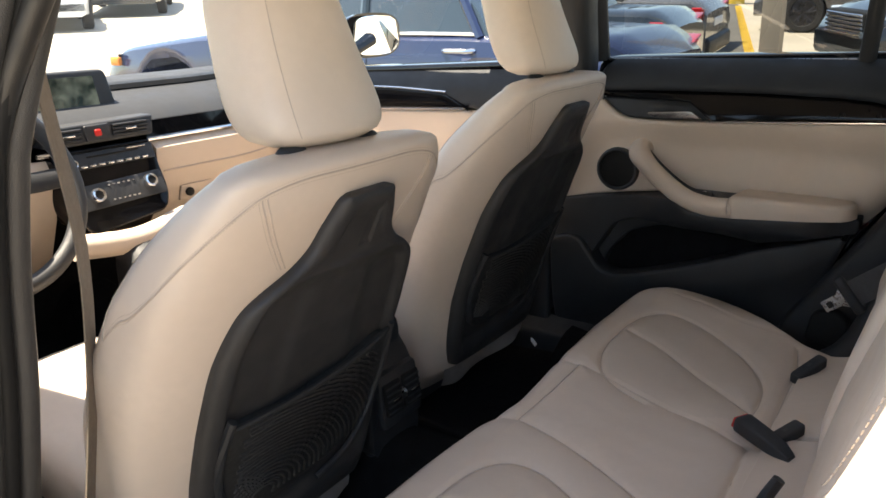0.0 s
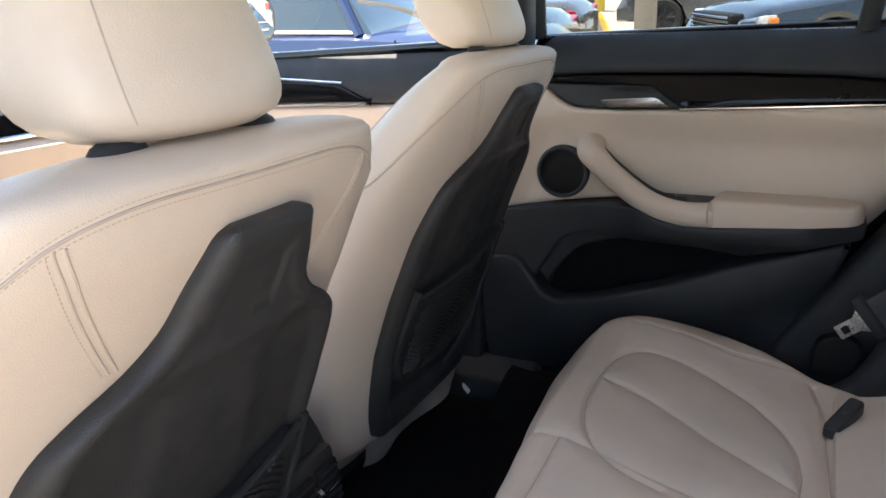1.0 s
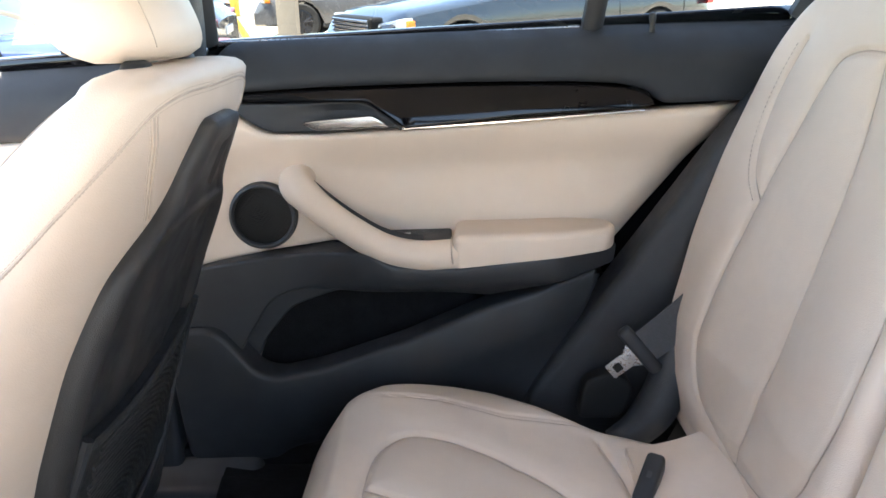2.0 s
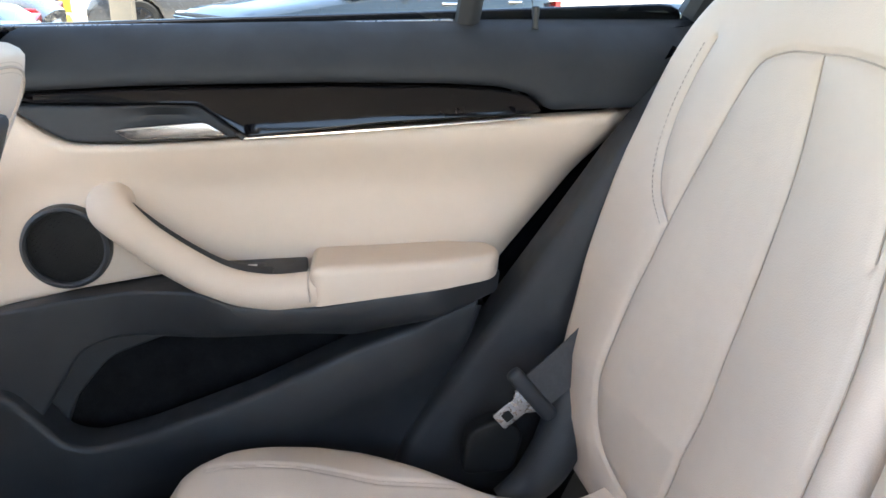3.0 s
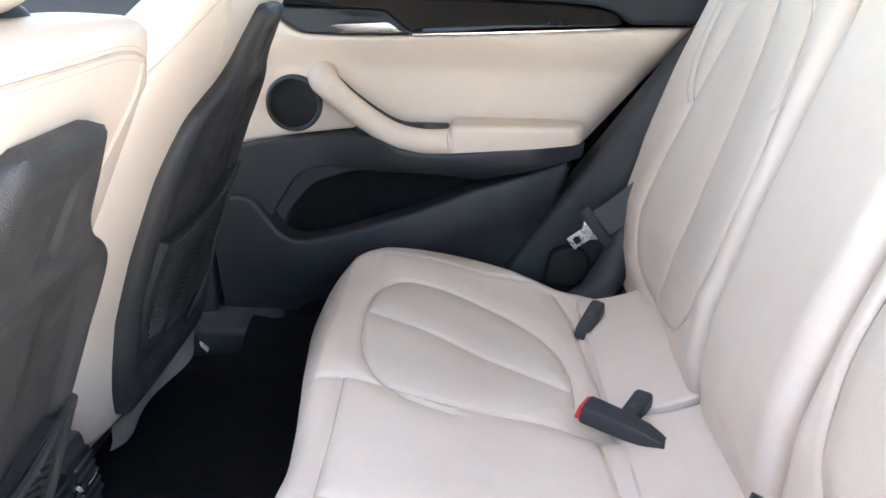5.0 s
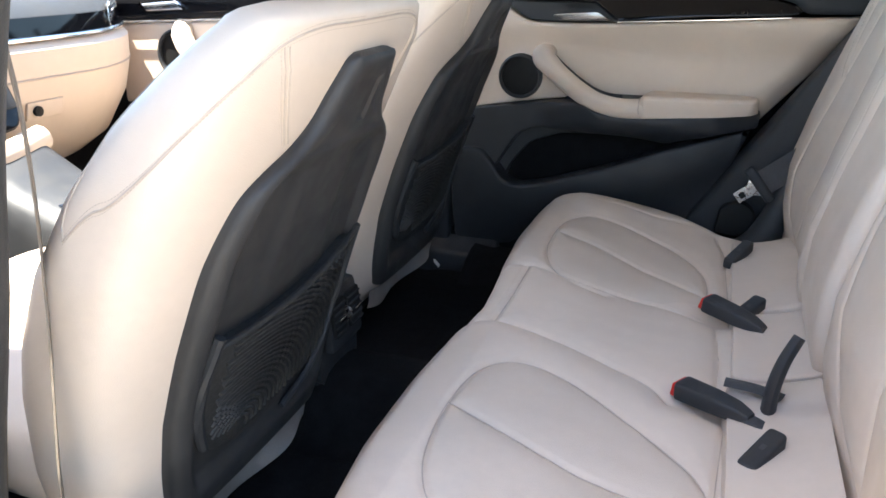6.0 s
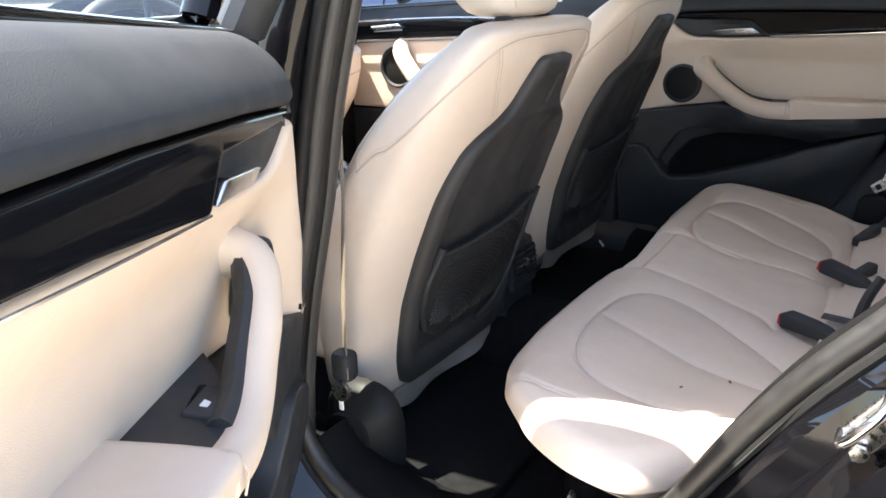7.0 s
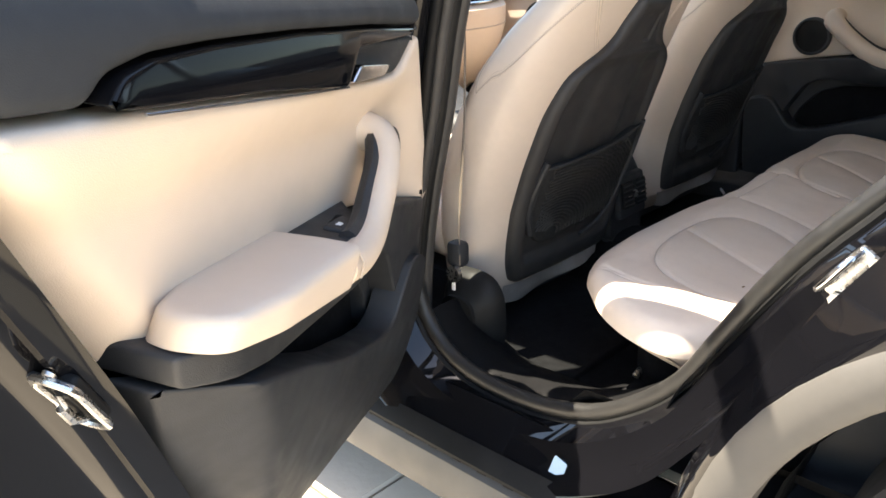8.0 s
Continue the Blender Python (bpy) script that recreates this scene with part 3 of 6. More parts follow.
    # pale vinyl panel
    cream = [(0.725, 0.735, 0.008), (0.70, 0.84), (0.618, 1.004, 0.006), (0.602, 1.0), (0.568, 0.971, 0.02), (0.54, 0.9555, 0.02), (0.466, 0.9535), (0.335, 0.958), (0.0, 0.976), (-0.131, 0.980), (-0.185, 0.982, 0.006), (-0.02, 0.79), (0.02, 0.742, 0.006), (0.264, 0.742), (0.40, 0.755), (0.447, 0.782), (0.56, 0.767)]
    part("door_panel", fslab(cream, 0.010, 0.009, 0.03, lambda u, v, w: P(0.728 - w + hollow(u, v), u, v), 0.02), VINYL, d, "oyster vinyl door panel")
    # loudspeaker
    ring = spin([(0.0445, 0.0), (0.045, 0.005), (0.048, 0.0075), (0.0515, 0.006), (0.053, 0.0), (0.053, -0.01), (0.0445, -0.01)], 48, Matrix.Translation(P(0.743, 0.562, 0.828)) @ Matrix.Rotation(radians(-90 * side), 4, "Y"))
    sp = part("loudspeaker", ring, PLASTIC, d, "round black loudspeaker with a fine grille")
    grille = bmesh.new()
    join(grille, spin([(0.0005, 0.0015), (0.025, 0.003), (0.045, 0.0), (0.045, -0.006), (0.0005, -0.006)], 40))
    for i in range(-17, 18):
        for j in range(-17, 18):
            x, y = 0.0025 * (i + 0.5 * (j % 2)), 0.0022 * j
            if x * x + y * y < 0.042 ** 2:
                box(x - 0.0007, y - 0.0007, 0.001, x + 0.0007, y + 0.0007, 0.0035 - 0.8 * (x * x + y * y), 0, bm=grille) if (i + j) % 3 == 0 else None
    grille.transform(Matrix.Translation(P(0.743, 0.562, 0.828)) @ Matrix.Rotation(radians(-90 * side), 4, "Y"))
    part("grille", grille, RUBBER, sp)
    # pull handle, pale outside, dark behind
    hl = curve_pts([P(0.768, 0.508, 0.882), P(0.730, 0.501, 0.874), P(0.706, 0.464, 0.845), P(0.694, 0.414, 0.810), P(0.684, 0.368, 0.787), P(0.677, 0.318, 0.778), P(0.676, 0.262, 0.7795)], 0.008, closed=False)

    def hw(q):
        return 0.0225 + 0.010 * max(0, 1 - q / 0.28) ** 1.3
    part("pull_handle", tube(hl, hw, 18, flat=0.85, up=(1, 0, 0)), VINYL, d, "oyster padded pull handle")
    back = [p + Vector((side * 0.015, 0.004, 0.007)) for p in hl[5:-6]]
    part("handle_lining", tube(back, 0.021, 12, flat=0.7, up=(1, 0, 0)), PLASTIC, d, "dark plastic handle lining")
    # armrest: a level pad that runs on from the pull handle and thins towards its rear end
    arm = [(0.262, 0.772, 0.02), (0.10, 0.768), (0.030, 0.748, 0.006), (0.020, 0.712, 0.02), (0.036, 0.672, 0.025), (0.11, 0.657), (0.270, 0.654, 0.006), (0.268, 0.690, 0.02)]

    def arm_to(u, v, w):
        thin = 0.55 + 0.45 * min(1, max(0, (u - 0.02) / 0.24))
        round_in = 0.008 * max(0, -w / 0.041) ** 2
        return P(v + round_in, u, 0.8015 + (w if w > 0 else w * thin) - 0.04 * max(0, v - 0.70))
    part("armrest", fslab(arm, 0.011, 0.010, 0.041, arm_to, 0.02), VINYL, d, "oyster padded armrest")
    sw = part("switch_panel", fslab([(0.46, 0.765, 0.01), (0.27, 0.765, 0.004), (0.27, 0.678, 0.01), (0.335, 0.684, 0.02), (0.40, 0.72, 0.03)], 0.004, 0.004, 0.03, lambda u, v, w: P(v, u, 0.793 + w), 0.03), PLASTIC, d, "dark plastic window switch panel")
    part("window_switch", fslab([(0.372, 0.728), (0.322, 0.728), (0.322, 0.698), (0.360, 0.700)], 0.003, 0.005, 0.003, lambda u, v, w: P(v, u, 0.797 + w), 0, 0.004), PLASTIC, sw)
    part("switch_mark", fslab([(0.345, 0.716), (0.333, 0.716), (0.333, 0.709), (0.342, 0.709)], 0, 0, 0.0005, lambda u, v, w: P(v, u, 0.8026 + w), 0, 0.001), WHITE, sw)
    seam = curve_pts([P(0.690, 0.269, 0.8026), P(0.666, 0.2715, 0.8020), P(0.6545, 0.2715, 0.790), P(0.655, 0.270, 0.770)], 0.006, closed=False)
    part("armrest_seam", tube(seam, 0.0012, 6), SEAM, d)
    # lower dark trim: shelf under the armrest, recess, map pocket
    band = [(0.722, 0.55, 0.01), (0.722, 0.742), (0.59, 0.762), (0.466, 0.777), (0.40, 0.783), (0.36, 0.765), (0.264, 0.758), (0.12, 0.774), (0.016, 0.776, 0.008), (0.020, 0.744, 0.008), (0.10, 0.730, 0.02), (0.16, 0.712, 0.03), (0.213, 0.695, 0.01), (0.257, 0.703, 0.02), (0.305, 0.709, 0.02), (0.511, 0.714, 0.03), (0.557, 0.697, 0.02), (0.584, 0.656, 0.02), (0.607, 0.62, 0.02), (0.63, 0.58)]

    def ease(a, lo, hi):
        q = max(0, min(1, (a - lo) / (hi - lo)))
        return q * q * (3 - 2 * q)

    def band_to(u, v, w):
        out = ease(0.52 - u, 0.0, 0.16) * (ease(u, 0.0, 0.13) * ease(v, 0.685, 0.745) if side > 0 else ease(u, -0.02, 0.085) * ease(v, 0.675, 0.735))
        return P(0.730 - w - ((0.058 if side > 0 else 0.036) * out if w > -0.03 else 0.0), u, v)
    part("lower_trim", fslab(band, 0.005, 0.005, 0.07, band_to, 0.02, 0.012), PLASTIC, d, "dark plastic lower door trim")
    # carpet black puts the pocket's inner shade into the lining's colour
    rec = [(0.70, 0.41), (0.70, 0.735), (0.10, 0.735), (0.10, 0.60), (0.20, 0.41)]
    part("pocket_recess", fslab(rec, 0, 0, 0.004, face(0.792), 0.0), CARPET, d, "deep pocket lining, black to stand for its shade")
    lip = [(0.665, 0.54), (0.645, 0.62, 0.02), (0.605, 0.675, 0.02), (0.55, 0.712, 0.02), (0.41, 0.728), (0.28, 0.706), (0.20, 0.690, 0.006), (0.27, 0.692), (0.35, 0.698), (0.46, 0.694, 0.02), (0.535, 0.668, 0.02), (0.585, 0.610, 0.02), (0.612, 0.54, 0.01)]
    part("pocket_lip", fslab(lip, 0.004, 0.004, 0.02, face(0.772), 0.02), PLASTIC, d)
    pock = [(0.725, 0.395, 0.03), (0.725, 0.640, 0.02), (0.682, 0.655, 0.02), (0.645, 0.652, 0.02), (0.612, 0.612, 0.03), (0.588, 0.576, 0.03), (0.555, 0.566, 0.03), (0.484, 0.581), (0.345, 0.627), (0.22, 0.680), (0.10, 0.719), (0.032, 0.740, 0.02), (0.064, 0.65), (0.10, 0.57), (0.165, 0.46), (0.205, 0.405, 0.03), (0.28, 0.395, 0.03)]
    if side < 0:
        pock = pock[:9] + [(0.22, 0.682), (0.10, 0.722), (0.012, 0.742, 0.01), (0.045, 0.65), (0.086, 0.57), (0.145, 0.46), (0.19, 0.405, 0.03), (0.28, 0.395, 0.03)]

    def pocket_to(u, v, w):
        x = 0.716 - w + 0.035 * max(0, (0.62 - v) / 0.22) ** 2
        if side > 0:
            crease = 0.56 + (0.34 - u) * 0.443
            x += 0.42 * max(0, min(0.07, crease - v)) * ease(0.60 - u, 0.0, 0.12)
            return P(x + 0.02 * max(0, (0.14 - u) / 0.1), u, v)
        ridge = 0.51 * (0.742 - v) + 0.085
        return P(x - 0.031 * ease(0.56 - u, 0.0, 0.30) * ease(v, 0.45, 0.72) + 0.75 * max(0, ridge - u), u, v)
    part("map_pocket", fslab(pock, 0.009 if side > 0 else 0.005, 0.010 if side > 0 else 0.005, 0.045, pocket_to, 0.03 if side > 0 else 0.014, 0.012), PLASTIC, d, "dark moulded door map pocket")
    # window: frame, divider, glass, lock knob
    def G(y, z, off=0.0):
        return P(0.797 - 0.42 * max(0, z - 1.09) + off, y, z)
    fr = curve_pts([G(0.648, 1.09), G(0.638, 1.20), G(0.61, 1.38), G(0.56, 1.455, 0.015), G(0.4, 1.47, 0.02), G(0.0, 1.455, 0.02), G(-0.2, 1.38, 0.01), G(-0.30, 1.22), G(-0.27, 1.10)], 0.03, closed=False)
    part("window_frame", tube(fr, 0.032, 10, flat=0.8), PLASTIC, d, "black window frame")
    part("window_divider", tube([G(0.052, 1.085), G(0.035, 1.25), G(0.02, 1.45)], 0.017, 10, flat=0.8), PLASTIC, d)
    part("window_ledge", tube(curve_pts([G(0.63, 1.086), G(0.3, 1.090), G(0.07, 1.094)], 0.05, closed=False), 0.0035, 8), STEEL if side > 0 else RUBBER, d, "thin window edge strip")
    ring = [(0.64, 1.08), (0.61, 1.38), (0.56, 1.45), (0.4, 1.465), (0.05, 1.455), (0.06, 1.08)]
    if side > 0:
        gl = part("window_glass", fslab(ring, 0, 0, 0, lambda u, v, w: G(u, v, 0.004), 0, 0.01), TINTED, d, "tinted raised window glass", smooth=False)
        gl.visible_shadow = False
    g2 = part("quarter_glass", fslab([(0.04, 1.08), (0.02, 1.45), (-0.2, 1.38), (-0.29, 1.22), (-0.26, 1.09)], 0, 0, 0, lambda u, v, w: G(u, v, 0.004), 0, 0.01), TINTED, d, "", smooth=False)
    g2.visible_shadow = side < 0
    kn = spin([(0.0045, 0), (0.004, 0.012), (0.0055, 0.02), (0.005, 0.027), (0.001, 0.0285)], 12, Matrix.Translation(P(0.772, -0.035, 1.086)))
    part("lock_knob", kn, PLASTIC, d, "small black lock knob")
    # latch on the rear edge
    edge = curve_pts([P(0, -0.225, 1.06), P(0, -0.172, 0.965), P(0, -0.03, 0.74), P(0, 0.075, 0.56), P(0, 0.15, 0.44), P(0, 0.21, 0.385)], 0.03, closed=False)
    face_bm = loft([[p + Vector((side * x, dy, dy * 0.4)) for x, dy in ((0.736, 0.014), (0.740, 0.004), (0.748, -0.006), (0.757, -0.006), (0.763, 0.003), (0.777, 0.004), (0.784, -0.008), (0.796, -0.013), (0.803, -0.020), (0.808, -0.044), (0.815, -0.056), (0.818, -0.078), (0.846, -0.108), (0.88, -0.128), (0.902, -0.138), (0.906, -0.12))] for p in edge], caps=False, closed=False)
    part("shut_face", face_bm, SHUT, d, "glossy black rear edge of the door")
    if side < 0:
        m = Matrix.Translation(P(0.750, -0.054, 0.770)) @ Matrix.Rotation(radians(36), 4, "X") @ Matrix.Scale(0.62, 4)
        lb = part("door_latch", box(-0.024, -0.010, -0.048, 0.024, 0.010, 0.048, 0.008, 3, m=m), RUBBER, d, "black latch in a bright steel frame on the door edge")
        part("latch_frame", tube(curve_pts([m @ Vector(q) for q in ((-0.026, -0.011, -0.05), (0.026, -0.011, -0.05), (0.030, -0.011, 0.0), (0.026, -0.011, 0.05), (-0.026, -0.011, 0.05), (-0.022, -0.011, 0.0))], 0.008), 0.0036, 8, closed=True), STEEL, lb)
        part("latch_slot", box(-0.010, -0.014, -0.034, 0.012, -0.006, 0.030, 0.003, m=m), RUBBER, lb)
        part("latch_claw", tube([m @ Vector(q) for q in ((0.004, -0.014, -0.03), (0.004, -0.026, -0.012), (0.002, -0.024, 0.014), (0.0, -0.012, 0.024))], 0.0045, 8), STEEL, lb)
        part("latch_plate", box(-0.060, -0.004, -0.016, -0.020, 0.006, 0.030, 0.004, m=m), PLASTIC, lb)
        for z in (-0.062, 0.062):
            part("latch_screw", spin([(0.009, 0), (0.008, 0.004), (0.0005, 0.005)], 10, m @ Matrix.Translation((0.0, -0.004, z)) @ Matrix.Rotation(radians(90), 4, "X")), STEEL, lb)
    # outer handle
    part("outer_handle", tube(curve_pts([P(0.87, 0.10, 0.955), P(0.90, 0.13, 0.955), P(0.905, 0.2, 0.95), P(0.90, 0.27, 0.945), P(0.87, 0.30, 0.945)], 0.01, closed=False), 0.012, 10), PAINT, d)
    d.matrix_world = pose_m
    return d


rear_door(1, Matrix.Identity(4), "closed car door with oyster vinyl and dark plastic trim")
OPEN = Matrix.Translation((-1.0455, 0.4280, 0.8875)) @ pose(0, 0, 0, -3.39, 7.20, -62.74) @ Matrix.Translation((0.715, -0.408, -0.9))
rear_door(-1, OPEN, "wide open car door with oyster vinyl and dark trim")


def front_door(side, label):
    d = thing("door_3" if side > 0 else "door_4", label, "car door", "", "structure")

    def P(x, y, z):
        return Vector((side * x, y, z))

    def face(x0):
        return lambda u, v, w: P(x0 - w, u, v)

    part("door_shell", fslab([(0.735, 0.36, 0.03), (0.735, 1.085, 0.02), (1.85, 1.03, 0.04), (1.80, 0.36, 0.06)], 0.012, 0.008, 0.115, lambda u, v, w: P(0.765 - w + 0.02 * math.sin((v - 0.37) * 4), u, v), 0.08), PAINT, d, "glossy black painted door shell")
    part("shoulder_pad", fslab([(0.735, 0.95), (0.735, 1.082, 0.02), (1.78, 1.03, 0.04), (1.78, 0.97)], 0.014, 0.012, 0.03, lambda u, v, w: P(0.735 - w + 0.055 * max(0, (v - 1.01 + 0.04 * (u - 0.8)) / 0.06) ** 1.8, u, v), 0.03), PAD, d, "dark grained soft shoulder pad")
    part("trim_strip", fslab([(0.98, 0.958, 0.004), (1.06, 0.995, 0.02), (1.25, 1.003), (1.74, 0.985), (1.74, 0.925), (1.3, 0.945)], 0.006, 0.006, 0.02, face(0.724), 0.04, 0.006), PIANO, d, "glossy trim strip reflecting the sky")
    part("chrome_line", tube(curve_pts([P(0.716, 0.99, 0.955), P(0.712, 1.3, 0.942), P(0.712, 1.74, 0.922)], 0.03, closed=False), 0.003, 6), CHROME, d)
    part("chrome_line", tube(curve_pts([P(0.716, 1.05, 0.997), P(0.712, 1.25, 1.004), P(0.712, 1.74, 0.987)], 0.03, closed=False), 0.003, 6), CHROME, d)
    part("door_panel", fslab([(0.735, 0.70), (0.735, 0.965), (0.99, 0.95), (1.3, 0.938), (1.78, 0.916), (1.78, 0.70)], 0.01, 0.009, 0.03, face(0.738), 0.05), VINYL, d, "oyster vinyl door panel")
    part("lower_trim", fslab([(0.735, 0.38), (0.735, 0.695), (1.78, 0.695), (1.78, 0.38)], 0.012, 0.01, 0.03, face(0.735), 0.08), PLASTIC, d)
    m = Matrix.Translation(P(0.728, 1.52, 0.842)) @ Matrix.Rotation(radians(-90 * side), 4, "Y")
    sp = part("loudspeaker", spin([(0.058, 0.0), (0.059, 0.006), (0.064, 0.009), (0.069, 0.007), (0.071, -0.01), (0.058, -0.01)], 40, m), PLASTIC, d, "round black loudspeaker with a fine grille")
    part("grille", spin([(0.0005, 0.004), (0.03, 0.005), (0.058, 0.001), (0.058, -0.006), (0.0005, -0.006)], 32, m), RUBBER, sp)
    hl = curve_pts([P(0.735, 1.50, 0.915), P(0.70, 1.485, 0.895), P(0.685, 1.45, 0.85), P(0.67, 1.38, 0.79), P(0.66, 1.28, 0.765), P(0.665, 1.0, 0.765), P(0.70, 0.86, 0.76)], 0.02, closed=False)
    part("pull_handle", tube(hl, 0.028, 12, up=(1, 0, 0)), VINYL, d, "oyster padded pull handle")
    lv = [(1.62, 0.975), (1.50, 0.985), (1.47, 0.962), (1.60, 0.955)]
    part("latch_lever", fslab(lv, 0.004, 0.006, 0.012, face(0.712), 0.03, 0.004), CHROME, d, "satin chrome door release lever")

    def G(y, z, off=0.0):
        return P(0.797 - 0.42 * max(0, z - 1.06) + off, y, z)
    fr = curve_pts([G(0.73, 1.08), G(0.715, 1.25), G(0.70, 1.40), G(0.76, 1.465, 0.015), G(1.0, 1.455, 0.015), G(1.35, 1.32), G(1.80, 1.05)], 0.03, closed=False)
    part("window_frame", tube(fr, 0.030, 10, flat=0.8), PIANO if side < 0 else PLASTIC, d, "black window frame")
    g = part("window_glass", fslab([(0.73, 1.07), (0.71, 1.42), (0.77, 1.46), (1.0, 1.45), (1.35, 1.31), (1.76, 1.04)], 0, 0, 0, lambda u, v, w: G(u, v, 0.004), 0, 0.01), GLASS, d, "clear raised window glass", smooth=False)
    g.visible_shadow = side < 0
    part("lock_knob", spin([(0.0045, 0), (0.004, 0.012), (0.0055, 0.02), (0.005, 0.03), (0.001, 0.0315)], 12, Matrix.Translation(P(0.775, 0.845, 1.075))), PLASTIC, d, "small black lock knob")
    # door mirror
    m = Matrix.Translation(P(1.085, 1.60, 1.130)) @ Matrix.Diagonal((1.30, 1.1, 0.98, 1))
    rings = []
    for s in np.linspace(0, 1, 9):
        k = math.cos(s * math.pi / 2) ** 0.6
        rings.append([m @ Vector((side * (0.115 * k * spow(math.cos(t), 0.65)), 0.10 * s, 0.075 * k * spow(math.sin(t), 0.65))) for t in (2 * math.pi * i / 28 for i in range(28))])
    mh = part("door_mirror", loft(rings), PAINT, d, "black door mirror")
    gl = [m @ Vector((side * (0.105 * spow(math.cos(t), 0.65)), -0.0165 + 0.012 * math.cos(t), 0.066 * spow(math.sin(t), 0.65))) for t in (2 * math.pi * i / 28 for i in range(28))]
    bm = bmesh.new()
    bm.faces.new([bm.verts.new(p) for p in gl])
    part("mirror_glass", bm, MIRROR, mh, smooth=False)
    part("mirror_arm", tube([P(0.82, 1.56, 1.06), P(0.92, 1.57, 1.08), P(1.04, 1.57, 1.12)], 0.022, 8), PAINT, mh)
    return d


front_door(1, "closed front car door with oyster panel and dark trim")
front_door(-1, "closed front car door with black paint and raised window")


# ---- front seats ----
BACK_Y = [(0.30, 0.72), (0.36, 0.675), (0.42, 0.618), (0.46, 0.605), (0.60, 0.575), (0.69, 0.545), (0.80, 0.502), (0.88, 0.465), (0.95, 0.43), (1.0, 0.405), (1.05, 0.390)]
FRONT_Y = [(0.34, 0.74), (0.40, 0.76), (0.55, 0.765), (0.65, 0.76), (0.72, 0.742), (0.80, 0.705), (0.88, 0.655), (0.95, 0.595), (1.0, 0.540), (1.03, 0.505), (1.05, 0.480)]
HALF_W = [(0.34, 0.17), (0.38, 0.20), (0.45, 0.236), (0.55, 0.254), (0.70, 0.264), (0.80, 0.265), (0.90, 0.254), (0.97, 0.236), (1.0, 0.224), (1.02, 0.212), (1.038, 0.196), (1.05, 0.18)]


def seat_ring(z, n=132, grow=0.0):
    yb, yf, wd = lerp(BACK_Y, z) + 0.012 - grow, lerp(FRONT_Y, z) + grow, lerp(HALF_W, z) + grow
    yc, dp = (yb + yf) / 2, (yf - yb) / 2
    out = []
    for k in range(n):
        t = 2 * math.pi * k / n
        c, s = math.cos(t), math.sin(t)
        out.append(Vector((wd * spow(c, 0.62), yc + dp * spow(s, 0.62), z)))
    return out


def on_back(x, z, off=0.0):
    """A point on the rear face of the seat back."""
    yb, yf, wd = lerp(BACK_Y, z) + 0.012, lerp(FRONT_Y, z), lerp(HALF_W, z)
    yc, dp = (yb + yf) / 2, (yf - yb) / 2
    q = min(1, abs(x) / wd)
    return Vector((x, yc - dp * max(0, 1 - q ** (2 / 0.62)) ** 0.31 - off, z))


def on_side(a, z, off=0.0, side=-1):
    """A point round the seat back: a is the angle from straight sideways (0) to straight back (90)."""
    yb, yf, wd = lerp(BACK_Y, z) + 0.012, lerp(FRONT_Y, z), lerp(HALF_W, z)
    yc, dp = (yb + yf) / 2, (yf - yb) / 2
    c, s = math.cos(radians(a)), math.sin(radians(a))
    return Vector((side * (wd + off) * spow(c, 0.62), yc - (dp + off) * spow(s, 0.62), z))


